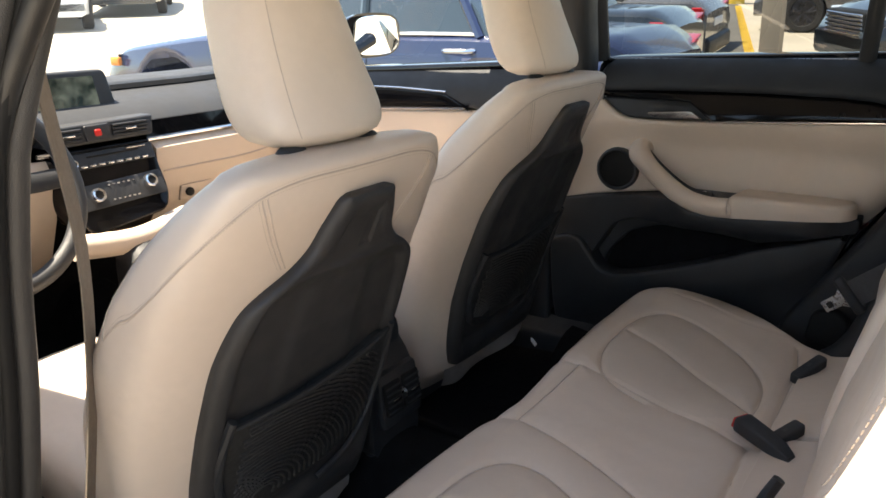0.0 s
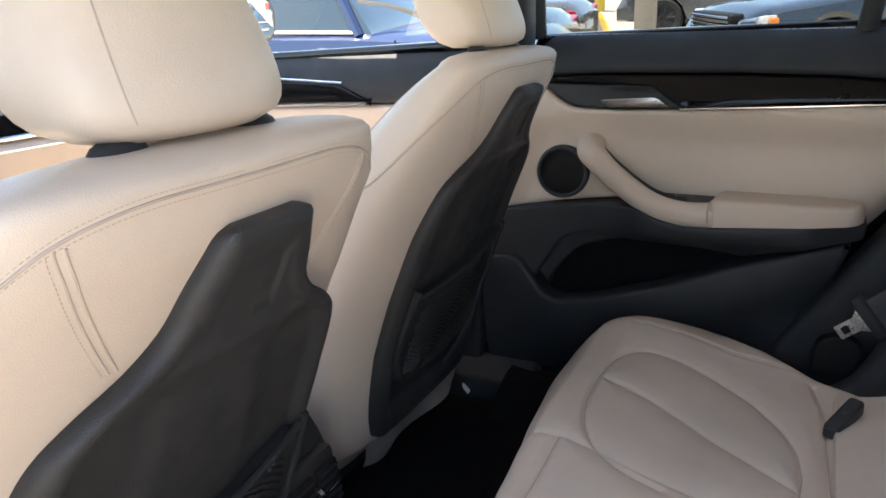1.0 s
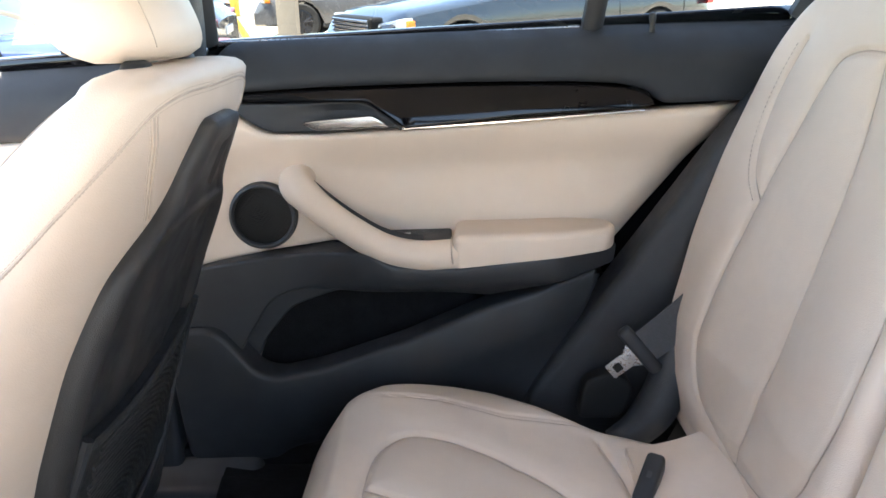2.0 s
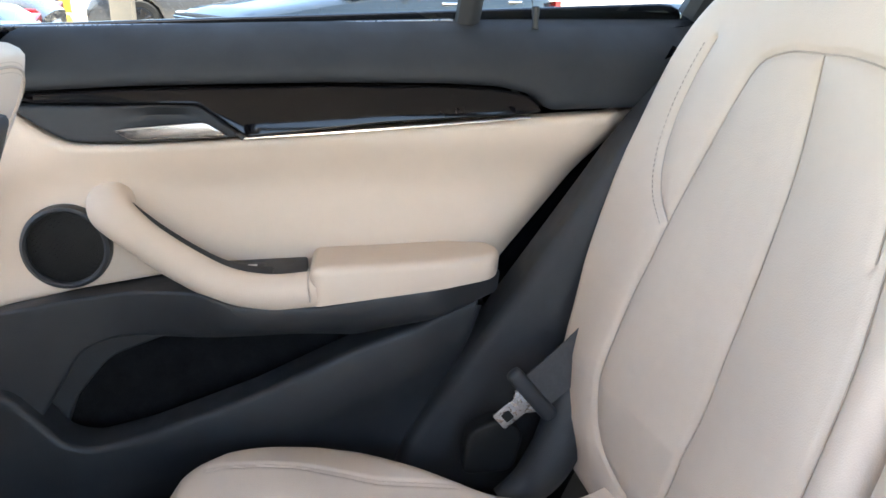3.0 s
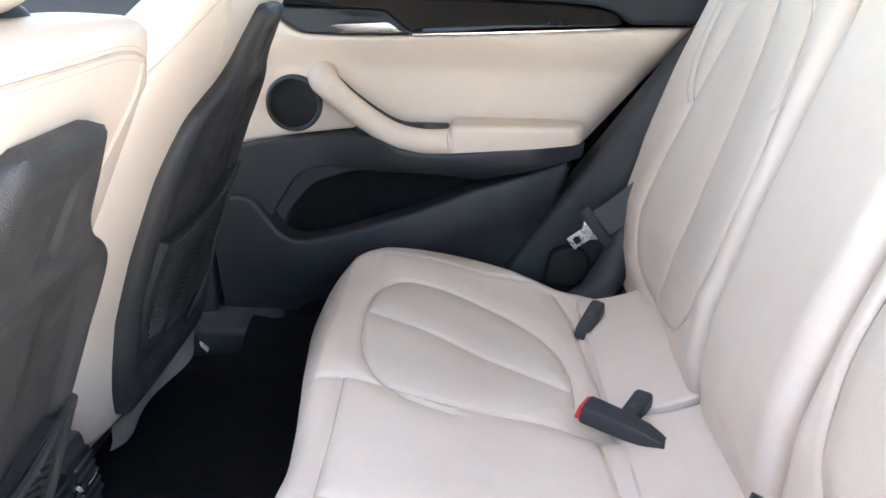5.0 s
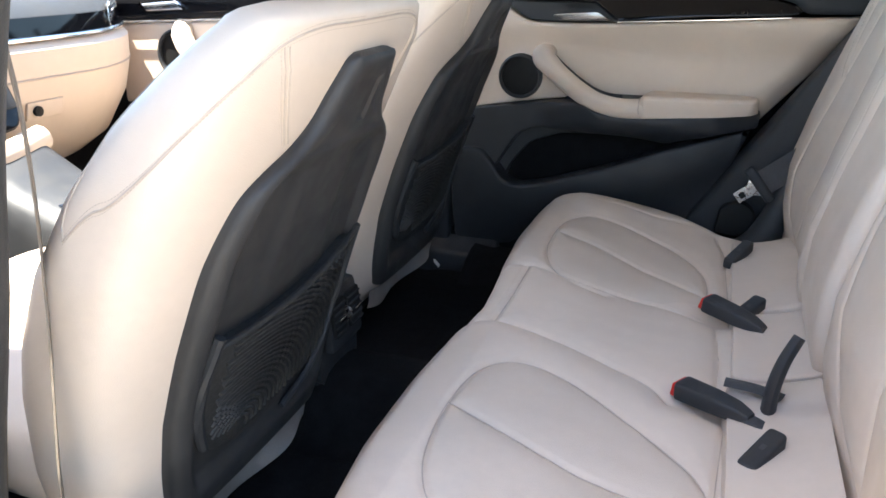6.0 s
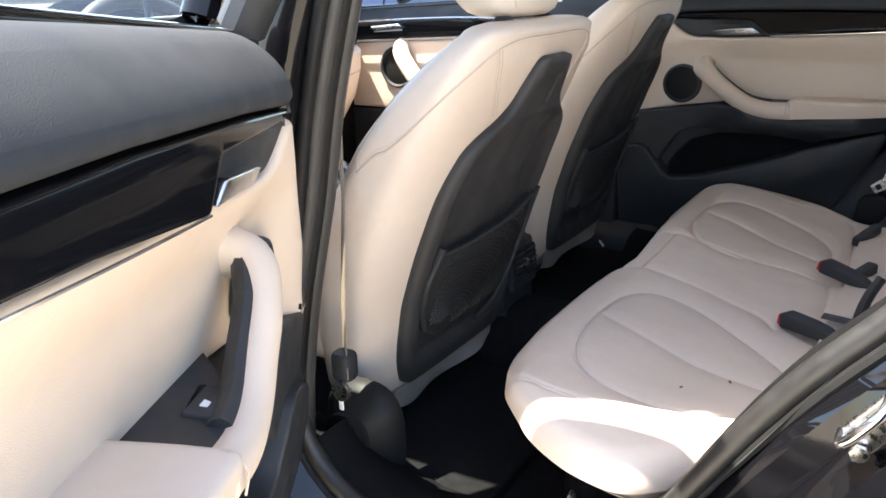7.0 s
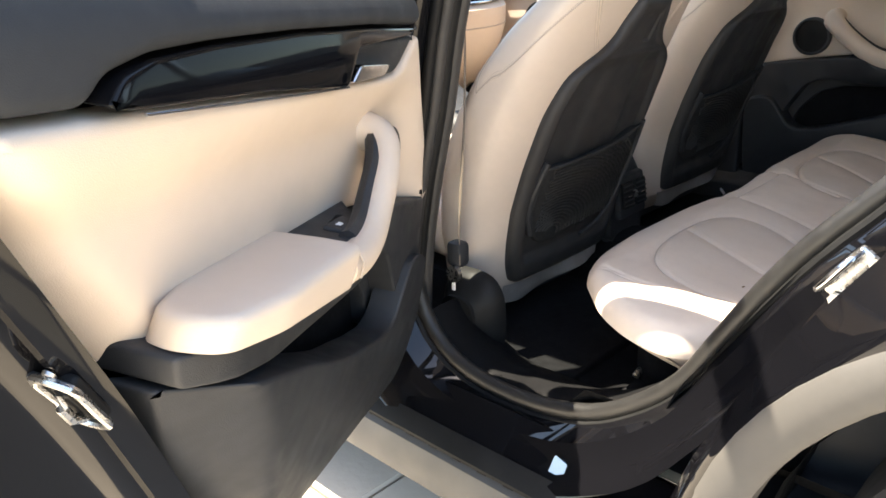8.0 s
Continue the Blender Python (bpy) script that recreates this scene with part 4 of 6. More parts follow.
def front_seat(xc, dy, dz, label, shift=0.0):
    d = thing("front_seat", label, "car seat", "front seats")
    zs = list(np.linspace(0.345, 1.042, 112))
    rings = [seat_ring(z) for z in zs]
    # rounded crown
    top = seat_ring(1.042)
    c = sum(top, Vector()) / len(top)
    for k, up in ((0.95, 0.006), (0.85, 0.011), (0.66, 0.0145), (0.35, 0.016)):
        rings.append([c + (p - c) * k + Vector((0, 0, up)) for p in top])
    part("backrest", loft(rings), LEATHER, d, "oyster leather backrest", sharp=60)
    # back plate of dark plastic: a neck, shoulders and a wide shield, hollowed inside its rim
    side_line = curve_pts([(0.036, 1.003), (0.049, 0.998), (0.056, 0.985), (0.067, 0.962), (0.078, 0.935), (0.100, 0.913), (0.140, 0.890), (0.164, 0.870), (0.178, 0.838), (0.188, 0.79), (0.191, 0.73), (0.192, 0.65), (0.191, 0.58), (0.187, 0.52), (0.176, 0.468), (0.160, 0.438), (0.146, 0.430)], 0.004, closed=False)
    ez = np.array([q[1] for q in reversed(side_line)])
    ew = np.array([q[0] for q in reversed(side_line)])

    def soft(a, lo, hi):
        q = max(0.0, min(1.0, (a - lo) / (hi - lo)))
        return q * q * (3 - 2 * q)

    def plate_at(u, v, w=None):
        edge = float(np.interp(v, ez, ew))
        gap = min((edge - abs(u)) * 0.9, v - 0.430, 1.003 - v)
        if w is None:
            w = 0.017 * math.sqrt(max(0.0, 1 - (1 - min(1.0, max(0.0, gap) / 0.018)) ** 2))
            inner = soft(gap, 0.020, 0.034)
            spine = (1 - soft(abs(u), 0.040 + 0.10 * (0.92 - v), 0.075 + 0.10 * (0.92 - v))) * soft(v, 0.66, 0.72)
            w -= 0.012 * inner * soft(0.90 - v, 0.0, 0.03) * soft(v, 0.47, 0.50) * (1 - 0.5 * spine)
            w -= 0.003 * soft(gap, 0.024, 0.032) * soft(v, 0.90, 0.905)
            w -= 0.004 * (1 - soft(abs(u - 0.018), 0.010, 0.014)) * soft(v, 0.918, 0.924) * soft(0.972 - v, 0.0, 0.006)
        p = on_back(u * 0.84, v, 0.0)
        p.x = u + shift
        p.y -= w + 0.004
        return p
    rows = []
    for v in np.linspace(0.4302, 1.0028, 150):
        edge = float(np.interp(v, ez, ew))
        us = [edge * math.sin(math.pi / 2 * (0.55 * q + 0.45 * q ** 3)) for q in np.linspace(-1, 1, 91)]
        rows.append([plate_at(us[0], v, -0.05)] + [plate_at(u, v) for u in us] + [plate_at(us[-1], v, -0.05)])
    rows = [[p + Vector((0, 0.03, 0)) for p in rows[0]]] + rows + [[p + Vector((0, 0.03, 0)) for p in rows[-1]]]
    part("back_plate", loft(rows, caps=False, closed=False), PLATE, d, "anthracite moulded plastic back plate")
    net_pts = [(-0.145, 0.684), (-0.05, 0.692), (0.06, 0.705), (0.15, 0.722), (0.160, 0.66), (0.15, 0.59), (0.11, 0.535), (0.0, 0.515), (-0.10, 0.515), (-0.135, 0.55), (-0.148, 0.61)]

    def lay_net(u, v, w):
        u = u * 1.06
        p = on_back(u * 0.80, v, 0.0)
        p.x = u + shift
        p.y += -0.012 - w - 0.016 * max(0, 1 - (u / 0.20) ** 2) * max(0, min(1, (v - 0.47) / 0.2))
        return p
    net = part("seatback_pocket", slab(net_pts, 0.010, 0.004, 0.014, lay_net, 0.02, 0.012), FABRIC, d, "black elastic net pocket")
    ribs = bmesh.new()
    for i in range(34):
        rad = 0.018 + 0.0088 * i
        run = []
        for j in range(61):
            a = radians(-70 + 230 * j / 60)
            u, v = -0.075 + rad * math.cos(a) * 1.15, 0.535 + rad * math.sin(a) * 0.8
            lo, hi = 0.528 + 0.5 * max(0, abs(u) - 0.09) ** 1.1, 0.680 + 0.11 * (u + 0.14)
            if lo < v < hi and -0.128 < u < 0.150:
                wave = 0.0012 * math.sin(j * 3.3 + i * math.pi)
                run.append(lay_net(u, v + wave, 0.0052))
            else:
                if len(run) > 2:
                    tube(run, 0.0026, 5, bm=ribs)
                run = []
        if len(run) > 2:
            tube(run, 0.0026, 5, bm=ribs)
    part("net_ribs", ribs, NET, net)
    rim = [lay_net(u, v, 0.004) for u, v in curve_pts([(-0.148, 0.688), (-0.05, 0.694), (0.06, 0.706), (0.155, 0.724)], 0.01, closed=False)]
    part("pocket_hem", tube(rim, 0.0045, 8), FABRIC, net)
    part("pocket_stay", tube([lay_net(u, v, 0.006) for u, v in curve_pts([(0.158, 0.735), (0.168, 0.67), (0.156, 0.59), (0.11, 0.52), (0.04, 0.492)], 0.01, closed=False)], 0.005, 8), PLASTIC, net)
    part("pocket_stay", tube([lay_net(u, v, 0.004) for u, v in curve_pts([(-0.148, 0.705), (-0.156, 0.65), (-0.153, 0.59), (-0.138, 0.545)], 0.01, closed=False)], 0.007, 8), PLASTIC, net)
    # pale cover flap hanging below the plate
    flap = []
    for i in range(22):
        g = i / 21
        u = -0.172 + 0.325 * g
        zt = 0.436 - 0.012 * math.cos(g * 3.1) - 0.010 * math.sin(g * math.pi)
        wob = 0.008 * math.sin(g * 11)
        flap.append([on_back(u * 0.95, zt + 0.004, 0.006), on_back(u, zt - 0.014, 0.024 + wob * 0.3), on_back(u * 1.02, zt - 0.030 - 0.008 * math.sin(g * 7), 0.036 + wob)])
    fl = loft(flap, caps=False, closed=False)
    bmesh.ops.solidify(fl, geom=fl.faces[:], thickness=0.003)
    part("cover_flap", fl, FLAP, d, "pale fabric flap under the back plate")
    # seams
    lower = [(90, 1.035), (72, 1.035), (58, 1.030), (48, 1.022), (38, 1.005), (27, 0.978), (16, 0.944), (6, 0.905), (-3, 0.868), (-8, 0.846)]
    upper = [(-8, 0.846), (-15, 0.868), (-20, 0.90), (-26, 0.945), (-33, 0.99), (-42, 1.022), (-58, 1.038), (-75, 1.041)]
    for side in (-1, 1):
        run = [(q[0], q[1]) for q in curve_pts([(a / 100, z) for a, z in lower], 0.006, closed=False)]
        part("bolster_seam", tube([on_side(a * 100, z, 0.0, side) for a, z in run], 0.0013, 6), SEAM, d)
        part("stitching", stitches([on_side(a * 100, z - 0.0048, -0.0002, side) for a, z in run], 0.0026, 0.0015, 0.00045), STITCH, d)
        part("stitching", stitches([on_side(a * 100 - 1.0, z + 0.0040, -0.0002, side) for a, z in run], 0.0026, 0.0015, 0.00045), STITCH, d)
        run = [(q[0], q[1]) for q in curve_pts([(a / 100, z) for a, z in upper], 0.006, closed=False)]
        part("bolster_seam", tube([on_side(a * 100, z, 0.0, side) for a, z in run], 0.0012, 6), SEAM, d)
        for dx in (0.0, 0.007):
            part("back_seam", tube([on_back(side * (0.160 - dx - 0.056 * q ** 1.3), 1.021 - 0.104 * q, 0.0) for q in np.linspace(0, 1, 30)], 0.0010, 6), SEAM, d)
        part("stitching", stitches([on_back(side * (0.160 + 0.004 - 0.056 * q ** 1.3), 1.018 - 0.102 * q, -0.0001) for q in np.linspace(0, 1, 30)], 0.0026, 0.0015, 0.00045), STITCH, d)
    # head restraint on two posts
    hr = []
    for s in np.linspace(0, 1, 30):
        z = 1.062 + 0.222 * s
        k = min(1, (1 - abs(2 * s - 1) ** 5)) ** 0.4 if 0 < s < 1 else 0.25
        wd = (0.117 - 0.036 * s) * (0.55 + 0.45 * k)
        dp = (0.058 - 0.004 * s) * (0.35 + 0.65 * k)
        yc = 0.482 + 0.075 * s + 0.008 * math.sin(s * 3)
        hr.append([Vector((wd * spow(math.cos(t), 0.55), yc + dp * spow(math.sin(t), 0.6) - 0.012 * (1 - abs(math.cos(t))), z)) for t in (2 * math.pi * i / 44 for i in range(44))])
    h = part("head_restraint", loft(hr), LEATHER, d, "oyster leather head restraint", sharp=70)
    for side in (-1, 1):
        ln = []
        for s in np.linspace(0.06, 0.94, 30):
            i = int(s * 29)
            a, b = hr[i], hr[min(i + 1, 29)]
            k = 44 - 15 if side > 0 else 44 - 29
            ln.append(a[k] + (b[k] - a[k]) * (s * 29 - i) + Vector((side * 0.0006, -0.0006, 0)))
        part("headrest_seam", tube(ln, 0.0006, 6), SEAM, h)
        part("stitching", stitches([p + Vector((side * 0.004, 0.0008, 0)) for p in ln]), STITCH, h)
        x = side * 0.068
        part("headrest_post", tube([(x, 0.462, 1.03), (x, 0.468, 1.11)], 0.0065, 12), CHROME, d, "chrome post")
        part("post_collar", spin([(0.001, 0.007), (0.011, 0.007), (0.015, 0.004), (0.019, -0.003), (0.001, -0.005)], 24, Matrix.Translation((x, 0.462, 1.057)) @ Matrix.Diagonal((1.35, 0.8, 1, 1))), PLASTIC, d, "black plastic post collar")
    # cushion, base and rails
    cu = []
    for s in np.linspace(0, 1, 18):
        y = 0.64 + 0.52 * s
        k = 1 - abs(2 * s - 1) ** 8
        zc, hh = 0.525 + 0.055 * s, 0.075 * max(0.2, k)
        cu.append([Vector((0.25 * max(0.7, k ** 0.4) * spow(math.cos(t), 0.6), y, zc + hh * spow(math.sin(t), 0.6) + 0.03 * max(0, abs(math.cos(t)) - 0.7))) for t in (2 * math.pi * i / 36 for i in range(36))])
    part("seat_cushion", loft(cu), LEATHER, d, "oyster leather seat cushion")
    part("seat_base", fslab([(-0.20, 0.69), (0.20, 0.69), (0.22, 1.08), (-0.22, 1.08)], 0.02, 0.02, 0.10, lambda u, v, w: Vector((u, v, 0.44 + w)), 0.1, 0.05), PLASTIC, d)
    for x in (-0.2, 0.2):
        part("seat_rail", box(x - 0.02, 0.70, 0.335, x + 0.02, 1.12, 0.37, 0.004), PLASTIC, d)
        part("rail_foot", box(x - 0.018, 0.74, 0.36, x + 0.018, 1.02, 0.45, 0.004), PLASTIC, d)
    d.matrix_world = pose(xc, dy, dz)
    return d


NET = mat("woven_net_cord", (0.024, 0.0235, 0.023), 0.6, var=0.15, scale=60, bump=0.4, bscale=900)
FLAP = mat("pale_grey_flap", (0.30, 0.275, 0.255), 0.8, var=0.1, scale=20, bump=0.3, bscale=500)
front_seat(-0.325, 0.052, 0.0, "oyster leather driver's seat with dark plastic back", 0.012)
front_seat(0.391, 0.104, 0.026, "oyster leather passenger seat with dark plastic back", 0.013)


# ---- rear seats ----
def seam_dip(p, lines, deep=0.005, narrow=0.0042, soft=0.0045, wide=0.022):
    """How far a stitched line draws the cover in at the points p."""
    dip = np.zeros(len(p))
    for line in lines:
        d = np.full(len(p), 9.0)
        q = np.array([(v[0], v[1]) for v in line])
        for a, b in zip(q, q[1:]):
            ab = b - a
            t = np.clip(((p - a) @ ab) / max(ab @ ab, 1e-9), 0, 1)
            d = np.minimum(d, np.hypot(*(p - a - t[:, None] * ab).T))
        dip = np.maximum(dip, deep * np.exp(-(d / narrow) ** 2) + soft * np.exp(-(d / wide) ** 2))
    return dip


def padded(outline, r, h, depth, to, lines, along, nu, nv, **dip):
    """An upholstered pad over an outline that is single-valued along one axis, with seams drawn in."""
    o = [(a, b) if along == 0 else (b, a) for a, b in ((q[0], q[1]) for q in fillet(outline, 0.03))]
    us = [q[0] for q in o]
    lo, hi = min(us) + 1e-4, max(us) - 1e-4
    grid = []
    for i in range(nu):
        u = (lo + hi) / 2 - (hi - lo) / 2 * math.cos(math.pi * (0.35 * i / (nu - 1) + 0.65 * math.acos(1 - 2 * i / (nu - 1)) / math.pi))
        hit = []
        for a, b in zip(o, o[1:] + o[:1]):
            if (a[0] - u) * (b[0] - u) <= 0 and a[0] != b[0]:
                hit.append(a[1] + (b[1] - a[1]) * (u - a[0]) / (b[0] - a[0]))
        v0, v1 = min(hit), max(hit)
        for j in range(nv):
            s = j / (nv - 1)
            s = 0.7 * s + 0.3 * (0.5 - 0.5 * math.cos(math.pi * s))
            grid.append((u, v0 + (v1 - v0) * s))
    g = np.array(grid)
    d = np.full(len(g), 9.0)
    q = np.array(o + o[:1])
    for a, b in zip(q, q[1:]):
        ab = b - a
        t = np.clip(((g - a) @ ab) / max(ab @ ab, 1e-9), 0, 1)
        d = np.minimum(d, np.hypot(*(g - a - t[:, None] * ab).T))
    w = h * np.sqrt(np.clip(1 - (1 - np.clip(d / r, 0, 1)) ** 2, 0, 1))
    uv = g if along == 0 else g[:, ::-1]
    w = w - seam_dip(uv, lines, **dip)
    bm = bmesh.new()
    vs = [bm.verts.new(to(a, b, c)) for (a, b), c in zip(uv, w)]
    for i in range(nu - 1):
        for j in range(nv - 1):
            k = i * nv + j
            bm.faces.new((vs[k], vs[k + nv], vs[k + nv + 1], vs[k + 1]))
    rim = [i * nv for i in range(nu)] + [(nu - 1) * nv + j for j in range(1, nv)] + [i * nv + nv - 1 for i in range(nu - 2, -1, -1)] + [j for j in range(nv - 2, 0, -1)]
    prev = [vs[k] for k in rim]
    for f in (0.33, 0.66, 1.0):
        low = [bm.verts.new(to(uv[k][0], uv[k][1], -depth * f)) for k in rim]
        for i in range(len(rim)):
            j = (i + 1) % len(rim)
            bm.faces.new((prev[i], prev[j], low[j], low[i]))
        prev = low
    return bm


def cushion_z(x, y):
    z = lerp([(-0.12, 0.535), (-0.04, 0.545), (0.05, 0.548), (0.2, 0.556), (0.32, 0.574), (0.38, 0.582), (0.43, 0.577), (0.47, 0.555), (0.52, 0.51)], y)
    ax = abs(x)
    z += 0.010 * math.exp(-((ax - 0.60) / 0.06) ** 2) * min(1, max(0, y / 0.1))
    z -= 0.026 * math.exp(-((ax - 0.145) / 0.035) ** 2 - ((y - 0.05) / 0.05) ** 2)
    z -= 0.008 * math.exp(-((ax - 0.35) / 0.14) ** 2 - ((y - 0.18) / 0.14) ** 2)
    z += 0.0018 * noise.noise((x * 7, y * 7, 3.0)) + 0.0006 * noise.noise((x * 30, y * 22, 5.0))
    return z


bench = thing("rear_seat", "oyster leather rear seat with stitched oval panels", "car seat")


def inside(x, y, ring):
    hit = False
    for (x0, y0), (x1, y1) in zip(ring, ring[1:] + ring[:1]):
        if (y0 > y) != (y1 > y) and x < x0 + (x1 - x0) * (y - y0) / (y1 - y0):
            hit = not hit
    return hit


def panel_faces(ob, a, b, rings):
    """Gives the sewn-in panels of a cover their own finely perforated leather."""
    ob.data.materials.append(LEATHER_PANEL)
    for f in ob.data.polygons:
        c = f.center
        if (f.normal.z if b == 1 else f.normal.y) > 0.2 and any(inside(c[a], c[b], r) for r in rings):
            f.material_index = 1


def rear_cushion():
    half = [(0.0, 0.430), (0.10, 0.440), (0.24, 0.460), (0.40, 0.478), (0.53, 0.474), (0.63, 0.432), (0.678, 0.36), (0.690, 0.278), (0.672, 0.20), (0.62, 0.135), (0.575, 0.075), (0.555, 0.02), (0.53, -0.035), (0.46, -0.06)]
    left_half = [(-0.10, 0.446), (-0.24, 0.462), (-0.40, 0.460), (-0.52, 0.440), (-0.61, 0.397), (-0.672, 0.325), (-0.698, 0.255), (-0.692, 0.19), (-0.64, 0.13), (-0.575, 0.075), (-0.555, 0.02), (-0.53, -0.035), (-0.46, -0.06)]
    outline = half + [(0.2, -0.062)] + [(-0.2, -0.062)] + list(reversed(left_half))
    right = curve_pts([(0.30, 0.384), (0.39, 0.386), (0.470, 0.374), (0.512, 0.342), (0.516, 0.29), (0.482, 0.21), (0.41, 0.135), (0.34, 0.098), (0.26, 0.084), (0.185, 0.086)], 0.008, closed=False)
    right_in = curve_pts([(0.30, 0.384), (0.236, 0.370), (0.182, 0.344), (0.150, 0.305), (0.131, 0.245)], 0.008, closed=False)
    left = curve_pts([(-0.35, 0.060), (-0.40, 0.058), (-0.455, 0.078), (-0.505, 0.135), (-0.528, 0.21), (-0.522, 0.28), (-0.490, 0.332), (-0.445, 0.358), (-0.39, 0.371), (-0.304, 0.377), (-0.212, 0.365), (-0.172, 0.338), (-0.160, 0.296), (-0.171, 0.252), (-0.196, 0.205), (-0.228, 0.165), (-0.276, 0.108), (-0.31, 0.076)], 0.008)
    left.append(left[0].copy())
    seams = [right, right_in, left,
             curve_pts([(0.385, 0.386), (0.355, 0.296), (0.300, 0.199), (0.215, 0.085)], 0.01, closed=False),
             curve_pts([(-0.304, 0.376), (-0.330, 0.29), (-0.354, 0.212), (-0.38, 0.103), (-0.392, 0.060)], 0.01, closed=False),
             curve_pts([(0.186, 0.44), (0.181, 0.399), (0.170, 0.335), (0.154, 0.262), (0.140, 0.17), (0.125, 0.08)], 0.01, closed=False),
             curve_pts([(-0.072, 0.44), (-0.062, 0.394), (-0.066, 0.33), (-0.078, 0.274), (-0.105, 0.19), (-0.136, 0.140), (-0.165, 0.118)], 0.01, closed=False),
             [(0.180, 0.390), (0.06, 0.386), (-0.062, 0.386)],
             [(0.118, 0.066), (-0.01, 0.058), (-0.125, 0.058)],
             curve_pts([(0.53, 0.075), (0.44, 0.058), (0.35, 0.054), (0.26, 0.050), (0.16, 0.044)], 0.01, closed=False),
             curve_pts([(-0.53, 0.075), (-0.44, 0.058), (-0.35, 0.054), (-0.26, 0.050), (-0.16, 0.044)], 0.01, closed=False)]
    fine = [[(0.181, 0.398), (0.06, 0.394), (-0.063, 0.394)],
            curve_pts([(0.56, 0.10), (0.575, 0.20), (0.60, 0.30), (0.595, 0.40)], 0.02, closed=False),
            curve_pts([(0.566, 0.10), (0.581, 0.20), (0.606, 0.30), (0.601, 0.40)], 0.02, closed=False)]
    fine += [[(-x, y) for x, y in ((v[0], v[1]) for v in ln)] for ln in fine[1:]]

    def to(u, v, w):
        low = max(0, -w / 0.075)
        z = cushion_z(u, v) - 0.042 + w
        if w > 0:
            z -= float(FINE(u, v))
        tuck = 0.075 * low ** 1.1
        return Vector((u * (1 - tuck / 0.6), v - (tuck if v > 0.2 else 0), z))

    def FINE(u, v):
        p = np.array([(u, v)])
        near = [ln for ln in fine if min(q[0] for q in ln) - 0.01 < u < max(q[0] for q in ln) + 0.01 and min(q[1] for q in ln) - 0.01 < v < max(q[1] for q in ln) + 0.01]
        return seam_dip(p, near, deep=0.0022, narrow=0.003, soft=0.0)[0] if near else 0.0
    part("seat_plinth", fslab([(-0.60, -0.05), (0.60, -0.05), (0.60, 0.30), (0.45, 0.37), (-0.45, 0.37), (-0.60, 0.30)], 0.02, 0.02, 0.12, lambda u, v, w: Vector((u, v, 0.465 + w)), 0.1, 0.05), CARPET, bench, "black carpeted plinth")
    c = part("cushion", padded(outline, 0.036, 0.042, 0.075, to, seams, 0, 430, 150), LEATHER, bench, "wide oyster leather cushion with sewn oval panels")
    oval_r = [(q[0], q[1]) for q in right_in[::-1]] + [(q[0], q[1]) for q in right] + [(0.150, 0.15)]
    panel_faces(c, 0, 1, [oval_r, [(q[0], q[1]) for q in left]])
    for ln in seams:
        ln = [q for q in ln if q[1] < (0.424 if abs(q[0]) < 0.25 else 0.45)]
        part("seam_thread", tube([to(q[0], q[1], 0.042 - 0.0086) for q in ln], 0.0008, 5), SEAM, c)
    return c


rear_cushion()
RB_Y = [(0.50, -0.055), (0.56, -0.062), (0.62, -0.052), (0.70, -0.055), (0.80, -0.078), (0.90, -0.108), (1.0, -0.138), (1.07, -0.160), (1.14, -0.185), (1.20, -0.21)]


